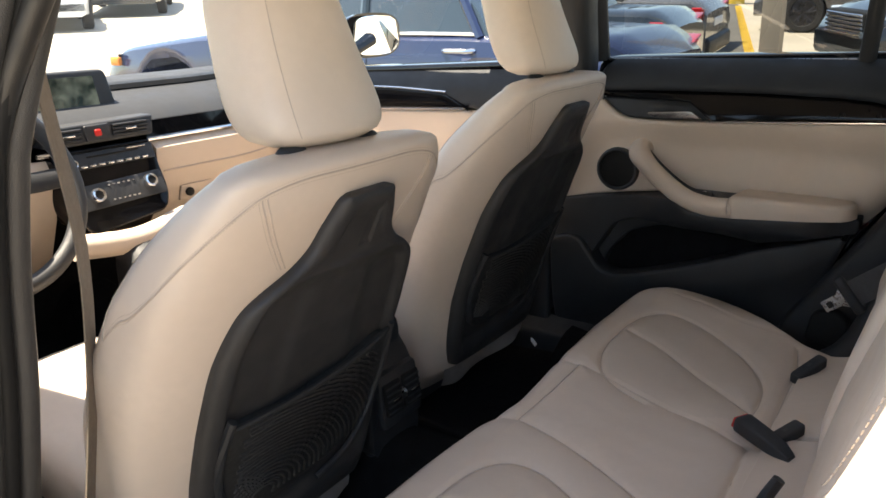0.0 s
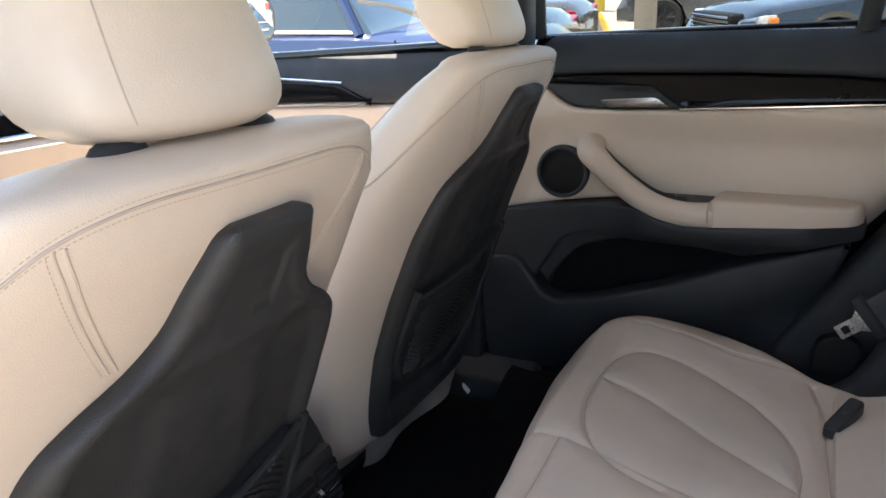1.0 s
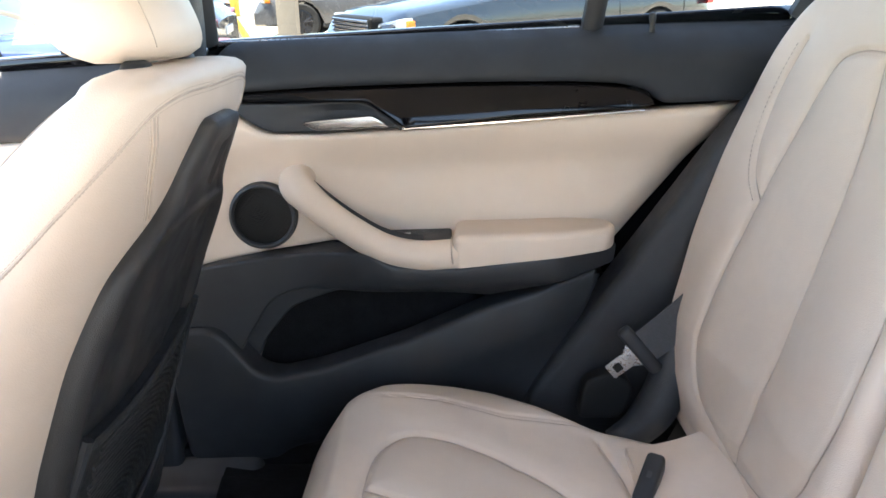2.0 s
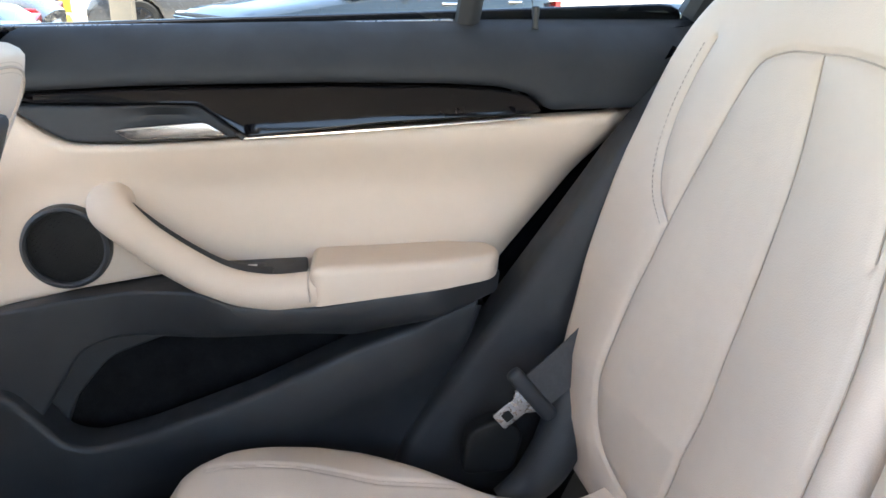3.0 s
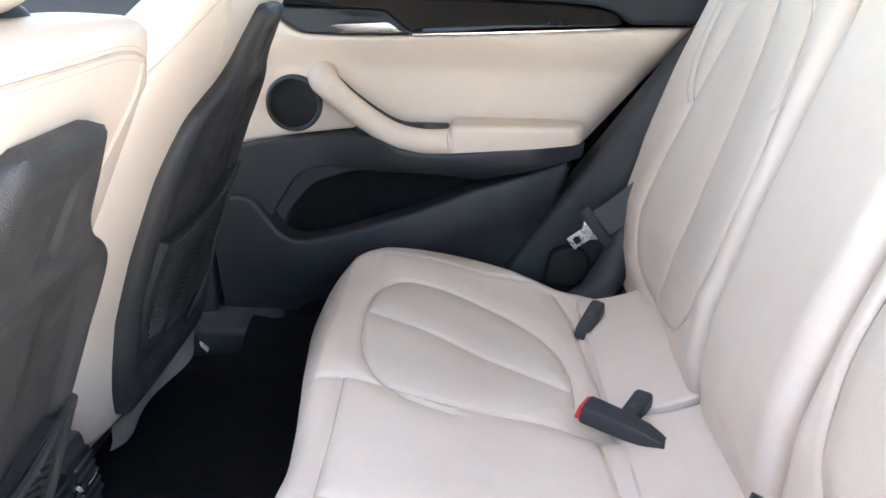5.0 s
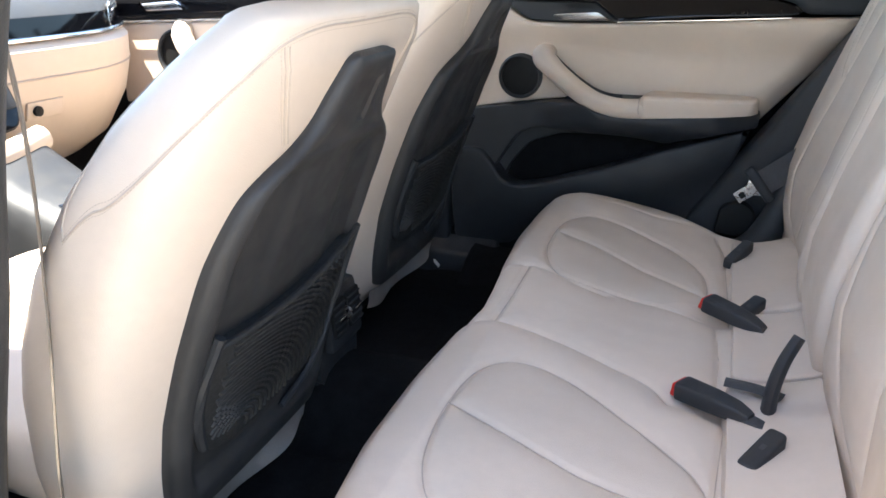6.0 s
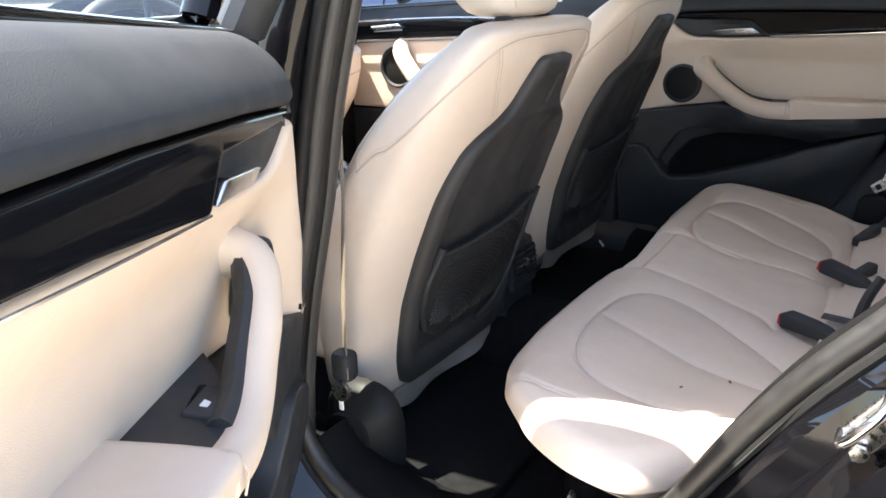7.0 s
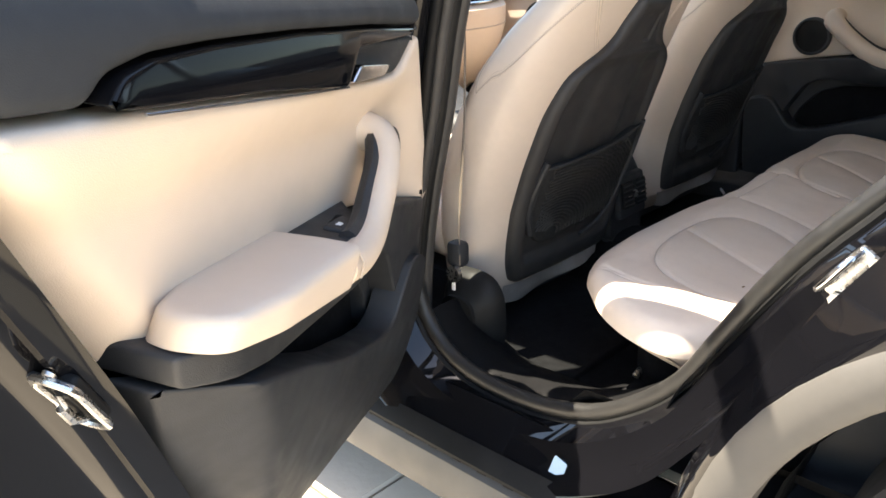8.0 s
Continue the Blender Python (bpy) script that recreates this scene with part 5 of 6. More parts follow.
def rear_back(x0, x1, ztop, label, wing=0):
    """One section of the rear backrest; wing is the side that swells into a bolster."""
    k = wing or 1

    def lay(u, v, w):
        y = lerp(RB_Y, v)
        if wing:
            q = max(0, (wing * u - 0.44) / 0.10)
            y += 0.008 * min(1, q) ** 1.4 * lerp([(0.5, 0.6), (0.6, 1), (0.72, 1), (0.85, 0.2), (1.1, 0.0)], v)
            q2 = max(0, (0.25 - wing * u) / 0.10)
            y += 0.004 * min(1, q2) ** 1.5
            y -= 0.010 * math.exp(-((wing * u - 0.36) / 0.09) ** 2) * math.exp(-((v - 0.8) / 0.2) ** 2)
        y += 0.002 * noise.noise((u * 6, v * 6, 8.0)) - (0.013 if wing < 0 else 0.0)
        return Vector((u, y + w - 0.028, v))
    lines = []
    if wing:
        a = x0 if wing > 0 else x1
        ia = abs(a)
        o = [(ia, 0.522), (ia, 0.80), (ia, 1.0), (ia + 0.01, ztop - 0.04), (ia + 0.06, ztop), (0.54, ztop), (0.615, ztop - 0.05), (0.648, 1.055), (0.680, 0.93), (0.684, 0.84), (0.668, 0.75), (0.658, 0.68), (0.650, 0.640), (0.635, 0.620), (0.612, 0.604), (0.612, 0.592), (0.628, 0.565), (0.62, 0.53), (0.61, 0.522)]
        outer = curve_pts([(0.368, 1.073), (0.42, 1.072), (0.456, 1.060), (0.470, 1.032), (0.484, 0.986), (0.509, 0.895), (0.526, 0.79), (0.533, 0.70), (0.525, 0.645), (0.490, 0.605), (0.43, 0.585), (0.36, 0.586), (0.300, 0.600), (0.258, 0.628), (0.222, 0.672), (0.200, 0.735), (0.192, 0.80), (0.198, 0.892), (0.218, 0.982), (0.242, 1.035), (0.272, 1.060), (0.320, 1.071)], 0.008)
        outer.append(outer[0].copy())
        ctr = curve_pts([(0.367, 1.072), (0.350, 0.994), (0.347, 0.869), (0.354, 0.73), (0.378, 0.64), (0.40, 0.588)], 0.01, closed=False)
        shift = ia - 0.153

        def sx(v):
            return (v[0] + shift * max(0, (0.4 - v[0]) / 0.2), v[1])
        raw = [outer, ctr, curve_pts([(0.508, 0.888), (0.545, 0.912), (0.567, 0.946), (0.574, 0.994), (0.567, 1.04), (0.553, 1.08)], 0.01, closed=False), curve_pts([(0.217, 0.935), (0.226, 0.987), (0.236, 1.036), (0.25, 1.075)], 0.01, closed=False)]
        lines = [[(k * sx(v)[0], v[1]) for v in ln] for ln in raw]
        outline = [(k * q[0], q[1]) for q in o]
    else:
        outline = [(x0, 0.53), (x0, ztop), (x1, ztop), (x1, 0.53)]
    d = part("backrest", padded(outline, 0.030, 0.028, 0.09, lay, lines, 1, 300 if wing else 60, 170 if wing else 40, deep=0.0045), LEATHER, bench, label)
    for ln in lines:
        part("seam_thread", tube([lay(q[0], q[1], 0.028 - 0.0080) for q in ln], 0.0008, 5), SEAM, d)
    if wing:
        panel_faces(d, 0, 2, [lines[0]])
        st = [lay(q[0] + k * 0.006, q[1] + 0.001, 0.0282) for q in lines[2]]
        part("stitching", stitches(st), STITCH, d)
        part("backrest_foot", fslab([(a + k * 0.005, 0.0), (k * 0.505, 0.0), (k * 0.505, 1.0), (a + k * 0.005, 1.0)], 0.006, 0.004, 0.02, lambda u, v, w: Vector((u, 0.045 - 0.115 * v - w * 0.2, 0.549 + 0.028 * v * v + w)), 0.06, 0.03), LEATHER, d)
    else:
        part("backrest_foot", fslab([(x0 + 0.004, 0.0), (x1 - 0.004, 0.0), (x1 - 0.004, 1.0), (x0 + 0.004, 1.0)], 0.006, 0.004, 0.02, lambda u, v, w: Vector((u, 0.040 - 0.115 * v - w * 0.2, 0.549 + 0.028 * v * v + w)), 0.06, 0.03), LEATHER, d)
    return d


rear_back(0.153, 0.605, 1.165, "oyster leather rear backrest with stitched oval panel", 1)
rear_back(-0.605, -0.085, 1.165, "sunlit oyster leather rear backrest with stitched oval panel", -1)
rear_back(-0.082, 0.150, 1.12, "narrow plain oyster leather middle backrest")


def anchor_cover(x, y, slant):
    d = thing("anchor_cover", "black plastic child seat anchor cover in the seat", "anchor cover", "anchor covers")
    lay = lambda u, v, w: Vector((x + 0.55 * u + slant * 13 * v, y + 0.83 * u - 0.47 * v, 0.5630 + 0.30 * v + w))
    part("cover", fslab([(-0.0125, -0.038, 0.008), (0.0125, -0.038, 0.008), (0.0125, 0.038, 0.008), (-0.0125, 0.038, 0.008)], 0.005, 0.005, 0.012, lay, 0, 0.006), PLASTIC, d)
    part("cover_mark", fslab([(-0.003, -0.005), (0.003, -0.005), (0.003, 0.005), (-0.003, 0.005)], 0, 0, 0.0004, lambda u, v, w: lay(u, v, w + 0.0056), 0, 0.001), WEB, d)
    return d


for x, y, slant in ((0.412, 0.034, 0.066), (0.145, 0.018, 0.042), (-0.268, 0.006, 0.052)):
    anchor_cover(x, y, slant)


def buckle(x, y, z, yaw, tilt, red_up=True, label="black seat belt buckle with red release button"):
    d = thing("belt_buckle", label, "seat belt buckle", "seat belt buckles")
    body = []
    for v, w, h, drop in ((-0.062, 0.0085, 0.0070, -0.004), (-0.056, 0.0105, 0.0085, -0.003), (-0.040, 0.0140, 0.0110, -0.001), (-0.010, 0.0165, 0.0125, 0.0), (0.028, 0.0175, 0.0130, 0.0), (0.037, 0.0175, 0.0130, 0.0), (0.0395, 0.0165, 0.0120, 0.0)):
        body.append([Vector((w * spow(math.cos(a), 0.35), v, drop + h * spow(math.sin(a), 0.35))) for a in (2 * math.pi * k / 28 for k in range(28))])
    part("buckle_body", loft(body), PLASTIC, d, sharp=50)
    part("release_button", fslab([(-0.0145, -0.0095), (0.0145, -0.0095), (0.0145, 0.0105), (-0.0145, 0.0105)], 0.002, 0.002, 0.006, lambda u, v, w: Vector((u, 0.0440 + w - 0.20 * v, v)), 0, 0.003), RED, d, "red release button")
    part("buckle_strap", fslab([(-0.011, -0.125), (0.011, -0.125), (0.010, -0.055), (-0.010, -0.055)], 0.002, 0.002, 0.005, lambda u, v, w: Vector((u, v, -0.003 + w - 2.4 * (v + 0.045) ** 2)), 0.015, 0.003), WEB, d)
    d.matrix_world = pose(x, y, z, tilt, 0, yaw)
    return d


buckle(0.110, 0.048, 0.566, -31, 6)
buckle(-0.160, 0.070, 0.558, -31, -2)


def loose_belt_end(x, y, z):
    d = thing("belt_tongue", "dark seat belt with steel tongue beside the seat", "seat belt")
    a, b, n = Vector((0.0, -0.63, -0.777)), Vector((0.0, 0.777, -0.63)), Vector((-1.0, 0.0, 0.0))
    m = Matrix((a, b, n)).transposed().to_4x4()
    m.translation = (x, y, z)
    back = []
    for q in np.linspace(0, 1, 14):
        c = m @ Vector((0.004 * q, -0.004 - 0.19 * q, 0.002))
        c.x += 0.045 * q * q
        back.append([c + a * e + n * t for e, t in ((-0.027, 0.0008), (0.027, 0.0008), (0.027, -0.0008), (-0.027, -0.0008))])
    part("webbing", loft(back), WEB, d)
    part("tongue_grip", box(-0.043, -0.011, -0.008, 0.043, 0.010, 0.010, 0.007, 3, m=m), PLASTIC, d, "black plastic grip")
    wing = fslab([(-0.026, 0.004), (0.026, 0.004), (0.0125, 0.022), (0.0125, 0.054), (-0.0125, 0.054), (-0.0125, 0.022)], 0.0008, 0.001, 0.002, lambda u, v, w: m @ Vector((u, v, 0.003 + w)), 0, 0.003)
    part("steel_tongue", wing, STEEL, d, "steel belt tongue")
    part("tongue_slot", fslab([(-0.0065, 0.034), (0.0065, 0.034), (0.0065, 0.046), (-0.0065, 0.046)], 0, 0, 0.0006, lambda u, v, w: m @ Vector((u, v, 0.0048 + w)), 0, 0.002), RUBBER, d)
    return d


def belt_trim():
    d = thing("belt_trim", "dark moulded plastic trim at the foot of the seat belt", "trim", kind="structure")
    ridge = curve_pts([(0.625, -0.055, 0.66), (0.612, -0.046, 0.61), (0.606, -0.028, 0.56), (0.603, 0.002, 0.522), (0.600, 0.04, 0.500)], 0.012, closed=False)
    part("ridge", tube(ridge, lambda q: 0.020 + 0.012 * math.sin(q * math.pi), 14), PLASTIC, d)
    part("belt_recess", fslab([(0.015, 0.52), (0.085, 0.52), (0.075, 0.585), (0.03, 0.60), (0.0, 0.575)], 0.006, 0.005, 0.02, lambda u, v, w: Vector((0.642 - w, u, v)), 0.03, 0.015), RUBBER, d)
    return d


belt_trim()
loose_belt_end(0.600, 0.005, 0.651)


def seat_release():
    d = thing("seat_release_strap", "black fabric strap loop between seat and backrest", "strap")
    pts = curve_pts([(-0.122, 0.050, 0.566), (-0.128, 0.01, 0.566), (-0.140, -0.02, 0.565)], 0.01, closed=False)
    part("strap", tube(pts, 0.013, 8, flat=0.25), WEB, d)
    up = curve_pts([(-0.160, -0.004, 0.545), (-0.160, -0.006, 0.59), (-0.155, -0.014, 0.625), (-0.143, -0.028, 0.655)], 0.008, closed=False)
    part("handle", tube(up, lambda q: 0.018 - 0.004 * q, 12, flat=0.55, up=(0, 1, 0)), PLASTIC, d, "black plastic release handle")
    return d


seat_release()


def driver_belt():
    d = thing("seat_belt", "driver's seat belt hanging at the pillar into a black anchor", "seat belt")
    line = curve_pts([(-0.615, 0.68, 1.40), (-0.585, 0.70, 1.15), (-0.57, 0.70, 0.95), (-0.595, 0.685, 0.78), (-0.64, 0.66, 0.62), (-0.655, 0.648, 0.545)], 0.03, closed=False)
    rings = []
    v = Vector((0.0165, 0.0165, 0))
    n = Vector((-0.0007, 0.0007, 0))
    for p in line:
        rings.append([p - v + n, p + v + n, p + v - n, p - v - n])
    # the belt is dark; its tan tone is painted sunlight
    part("webbing", loft(rings), WEB_SUNLIT, d, "dark webbing seen nearly edge on, sunlight in its colour")
    part("belt_stop", box(-0.672, 0.632, 0.535, -0.640, 0.668, 0.585, 0.01), PLASTIC, d)
    part("belt_ring", spin([(0.001, 0.006), (0.012, 0.006), (0.016, 0.003), (0.016, -0.006), (0.001, -0.006)], 20, Matrix.Translation((-0.672, 0.645, 0.525)) @ Matrix.Rotation(radians(90), 4, "Y")), STEEL, d)
    part("anchor_tag", box(-0.676, 0.642, 0.492, -0.673, 0.650, 0.518, 0.001), WHITE, d, "small pale tag")
    sh = []
    for s in np.linspace(0, 1, 8):
        k = math.cos(s * math.pi / 2) ** 0.5
        sh.append([Vector((-0.60 - 0.06 * s, 0.655 + 0.075 * max(k, 0.55) * spow(math.cos(t), 0.7), 0.42 + 0.09 * max(k, 0.55) * spow(math.sin(t), 0.7))) for t in (2 * math.pi * i / 28 for i in range(28))])
    part("anchor_shroud", loft(sh), RUBBER, d, "rounded black plastic anchor cover")
    return d


driver_belt()


def crumb(x, y, s, turn):
    d = part("crumb", box(-s, -s * 0.5, -s * 0.3, s, s * 0.5, s * 0.3, s * 0.2, 1), mat("brown_crumb", (0.16, 0.09, 0.04), 0.8, var=0.2, scale=200))
    d.matrix_world = pose(x, y, cushion_z(x, y) + s * 0.2, 0, 0, turn)
    tagged(d, "tiny brown crumb lying on the leather cushion", "crumb", "crumbs")
    return d


crumb(-0.395, 0.135, 0.0035, 30)
crumb(-0.455, 0.190, 0.0030, -20)
crumb(-0.565, 0.02, 0.0026, 70)


# ---- dashboard and console ----
def dashboard():
    d = thing("dashboard", "dark dashboard with oyster lower half and glossy trim", "dashboard")
    tops = []
    for x in np.linspace(-0.72, 0.72, 25):
        e = 0.03 * (x / 0.72) ** 2
        tops.append([(x, y - e, z) for y, z in ((1.42, 0.965), (1.40, 0.985), (1.43, 1.012), (1.50, 1.035), (1.60, 1.062), (1.70, 1.072), (1.85, 1.058), (1.98, 1.03), (1.98, 0.96), (1.6, 0.93))])
    part("dash_top", loft(tops), PAD, d, "dark soft dashboard top")
    gap = [[(x, y - 0.03 * (x / 0.72) ** 2, z) for y, z in ((1.545, 1.051), (1.552, 1.062), (1.575, 1.066), (1.58, 1.055))] for x in np.linspace(-0.1, 0.70, 14)]
    part("dash_groove", loft(gap), RUBBER, d)
    strip = [[(x, y - 0.03 * (x / 0.72) ** 2, z) for y, z in ((1.405, 0.935), (1.388, 0.945), (1.395, 0.985), (1.42, 0.99), (1.43, 0.94))] for x in np.linspace(0.075, 0.72, 14)]
    part("dash_strip", loft(strip), PIANO, d, "glossy black dashboard strip")
    ln = [(x, 1.386 - 0.03 * (x / 0.72) ** 2, 0.943) for x in np.linspace(-0.2, 0.72, 20)]
    part("chrome_line", tube(ln, 0.005, 8), CHROME, d, "satin chrome line")
    low = [[(x, y - 0.03 * (x / 0.72) ** 2, z) for y, z in ((1.392, 0.936), (1.372, 0.92), (1.375, 0.86), (1.40, 0.78), (1.47, 0.68), (1.58, 0.62), (1.65, 0.66), (1.6, 0.93))] for x in np.linspace(0.085, 0.72, 16)]
    part("glove_box", loft(low), VINYL, d, "oyster vinyl glove box panel")
    part("glove_groove", tube([(x, 1.374 - 0.03 * (x / 0.72) ** 2, 0.862) for x in np.linspace(0.1, 0.72, 12)], 0.0025, 6), SEAM, d)
    part("glove_lock_plate", fslab([(0.15, 0.775), (0.25, 0.775), (0.25, 0.815), (0.15, 0.815)], 0.003, 0.003, 0.004, lambda u, v, w: Vector((u, 1.383 + (0.82 - v) * 0.3 - w, v)), 0, 0.004), VINYL, d)
    part("glove_lock", spin([(0.011, 0), (0.011, 0.008), (0.0005, 0.009)], 20, Matrix.Translation((0.175, 1.387, 0.795)) @ Matrix.Rotation(radians(90), 4, "X")), RUBBER, d)
    lowl = [[(x, y, z) for y, z in ((1.40, 0.93), (1.38, 0.90), (1.40, 0.80), (1.46, 0.68), (1.58, 0.62), (1.62, 0.9))] for x in np.linspace(-0.72, -0.17, 8)]
    part("knee_panel", loft(lowl), VINYL, d, "oyster vinyl knee panel")
    # centre stack: tilted toward the driver
    def S(u, v, w=0.0):
        return Vector((u, 1.392 - (0.955 - v) * 0.55 - w, v))
    st = [(-0.172, 0.95, 0.01), (0.075, 0.95, 0.01), (0.068, 0.83, 0.02), (0.045, 0.790, 0.02), (-0.155, 0.772, 0.02), (-0.178, 0.83, 0.02)]
    part("centre_panel", fslab(st, 0.008, 0.010, 0.10, S, 0.05), PIANO, d, "piano black centre stack with knobs and slots")
    part("vent_bezel", fslab([(-0.18, 0.955), (0.082, 0.955), (0.092, 1.002, 0.008), (-0.18, 1.0, 0.01)], 0.006, 0.008, 0.06, lambda u, v, w: Vector((u, 1.378 - w + (v - 0.95) * 0.15, v)), 0.05), PLASTIC, d)
    for x0, x1 in ((-0.165, -0.095), (-0.025, 0.07)):
        v = part("air_vent", fslab([(x0, 0.961), (x1, 0.961), (x1, 0.995), (x0, 0.995)], 0.002, 0.002, 0.004, lambda u, q, w: Vector((u, 1.372 - w + (q - 0.95) * 0.15, q)), 0, 0.005), RUBBER, d, "dark slatted air vent")
        for k in range(4):
            z = 0.967 + 0.0075 * k
            part("vent_slat", tube([(x0 + 0.004, 1.372, z), (x1 - 0.004, 1.372, z)], 0.0022, 6, flat=1.4), PLASTIC, v)
        part("vent_tab", box((x0 + x1) / 2 - 0.014, 1.366, 0.977, (x0 + x1) / 2 + 0.014, 1.371, 0.981, 0.001), CHROME, v)
    hz = part("hazard_panel", fslab([(-0.09, 0.961), (-0.03, 0.961), (-0.03, 0.996), (-0.09, 0.996)], 0.002, 0.003, 0.004, lambda u, q, w: Vector((u, 1.369 - w + (q - 0.95) * 0.15, q)), 0, 0.005), PLASTIC, d, "dark panel with a red hazard button")
    part("hazard_button", fslab([(-0.068, 0.971), (-0.052, 0.971), (-0.052, 0.986), (-0.068, 0.986)], 0.002, 0.004, 0.002, lambda u, q, w: Vector((u, 1.3655 - w + (q - 0.95) * 0.15, q)), 0, 0.004), RED, hz)
    # radio and climate rows
    row = part("radio_panel", fslab([(-0.163, 0.905), (0.068, 0.905), (0.072, 0.938), (-0.163, 0.938)], 0.003, 0.003, 0.002, lambda u, v, w: S(u, v, 0.0105 + w), 0, 0.004), PLASTIC, d, "black radio panel with a disc slot")
    part("disc_slot", box(-0.10, S(0, 0.93).y - 0.0165, 0.9275, 0.03, S(0, 0.93).y - 0.013, 0.9315, 0.0008), RUBBER, row)
    part("slot_line", box(0.0, S(0, 0.934).y - 0.0165, 0.9345, 0.05, S(0, 0.934).y - 0.014, 0.9362, 0.0004), CHROME, row)
    for k in range(8):
        x = -0.115 + 0.022 * k
        part("radio_button", box(x - 0.008, S(0, 0.912).y - 0.017, 0.909, x + 0.008, S(0, 0.912).y - 0.012, 0.9135, 0.001), CHROME if k % 7 == 0 else STEEL, row)
    cl = part("climate_panel", fslab([(-0.163, 0.822), (0.06, 0.828), (0.062, 0.878), (-0.163, 0.872)], 0.003, 0.003, 0.002, lambda u, v, w: S(u, v, 0.0105 + w), 0, 0.006), PLASTIC, d, "black climate control panel")
    for x, z in ((-0.115, 0.848), (0.022, 0.856), (-0.14, 0.916)):
        r = 0.0165 if z < 0.9 else 0.010
        m = Matrix.Translation(S(x, z, 0.012)) @ Matrix.Rotation(radians(90 - 29), 4, "X")
        kb = part("control_knob", spin([(r * 0.55, 0.010), (r * 0.62, 0.014), (r * 0.9, 0.015), (r, 0.012), (r * 1.08, 0.0)], 28, m), CHROME, d, "round satin chrome knob")
        part("knob_cap", spin([(r * 0.0005, 0.0125), (r * 0.6, 0.0118), (r * 0.6, 0.005)], 20, m), RUBBER, kb)
    for k in range(6):
        x = -0.078 + 0.0125 * k
        part("climate_mark", box(x - 0.003, S(0, 0.868).y - 0.0155, 0.866 + 0.0015 * (k % 2), x + 0.003, S(0, 0.868).y - 0.0135, 0.869, 0.0004), STEEL, cl)
        part("climate_mark", box(x - 0.003, S(0, 0.838).y - 0.0155, 0.835, x + 0.003, S(0, 0.838).y - 0.0135, 0.838, 0.0004), STEEL, cl)
    # knee roll below the stack
    part("stack_base", tube(curve_pts([(-0.20, 1.30, 0.755), (-0.06, 1.275, 0.745), (0.09, 1.30, 0.76)], 0.03, closed=False), 0.028, 12), VINYL, d, "oyster padded roll")
    # screen
    sc = part("display_housing", fslab([(-0.20, 1.0, 0.015), (0.068, 1.0, 0.015), (0.056, 1.106, 0.015), (-0.19, 1.108, 0.015)], 0.006, 0.006, 0.02, lambda u, v, w: Vector((u, 1.478 - w + (v - 1.0) * 0.2, v)), 0, 0.015), PLASTIC, d, "black framed dashboard display")
    # the screen is dark; its mottled green is a painted reflection
    part("display", fslab([(-0.17, 1.026), (0.022, 1.026), (0.020, 1.093), (-0.165, 1.095)], 0.0, 0.0, 0.001, lambda u, v, w: Vector((u, 1.4705 + (v - 1.0) * 0.2 - w, v)), 0, 0.002), SCREEN_REFLECTION, sc, "dark display with a greenish reflection put in as weak glow")
    # instrument hood
    hd = []
    for s in np.linspace(0, 1, 12):
        a = math.pi * s
        hd.append([(-0.40 + 0.2 * math.cos(a), y, 0.97 + h * math.sin(a)) for y, h in ((1.42, 0.13), (1.42, 0.145), (1.62, 0.11), (1.62, 0.08))])
    part("instrument_hood", loft(hd), PAD, d)
    # vent in the passenger's end of the strip, inside a bright frame
    pv = part("air_vent", fslab([(0.47, 0.952), (0.60, 0.962), (0.60, 1.006), (0.47, 0.998)], 0.004, 0.004, 0.006, lambda u, q, w: Vector((u, 1.384 - w, q)), 0, 0.012), RUBBER, d, "dark slatted air vent in a bright frame")
    for k in range(4):
        part("vent_slat", tube([(0.476, 1.379, 0.961 + 0.010 * k), (0.594, 1.379, 0.970 + 0.010 * k)], 0.0024, 6, flat=1.4), PLASTIC, pv)
    part("vent_frame", tube([(q[0], 1.379, q[1]) for q in fillet([(0.462, 0.946), (0.608, 0.956), (0.606, 1.012), (0.466, 1.003)], 0.014)], 0.0032, 6, closed=True), CHROME, pv)
    # the passenger's end sweeps forward
    for ob in d.children_recursive:
        for v in ob.data.vertices:
            if v.co.x > 0.30:
                v.co.y += 1.5 * (v.co.x - 0.30) ** 2 * max(0.0, min(1.0, (1.80 - v.co.y) / 0.3))
    d.matrix_world = pose(0, 0.09, -0.010)
    return d


# blotchy weak emission imitates a greenish reflection on the dark display
SCREEN_REFLECTION = bpy.data.materials.new("display_reflection")
SCREEN_REFLECTION.use_nodes = True
_n, _l = SCREEN_REFLECTION.node_tree.nodes, SCREEN_REFLECTION.node_tree.links
_tc, _tx, _rp = _n.new("ShaderNodeTexCoord"), _n.new("ShaderNodeTexNoise"), _n.new("ShaderNodeValToRGB")
_tx.inputs["Scale"].default_value = 26
_rp.color_ramp.elements[0].position, _rp.color_ramp.elements[0].color = 0.35, (0.01, 0.02, 0.015, 1)
_rp.color_ramp.elements[1].position, _rp.color_ramp.elements[1].color = 0.66, (0.20, 0.25, 0.22, 1)
_l.new(_tc.outputs["Object"], _tx.inputs["Vector"])
_l.new(_tx.outputs["Fac"], _rp.inputs[0])
_l.new(_rp.outputs[0], _n["Principled BSDF"].inputs["Emission Color"])
_n["Principled BSDF"].inputs["Emission Strength"].default_value = 0.16
_n["Principled BSDF"].inputs["Base Color"].default_value = (0.01, 0.01, 0.01, 1)
_n["Principled BSDF"].inputs["Roughness"].default_value = 0.15
dashboard()


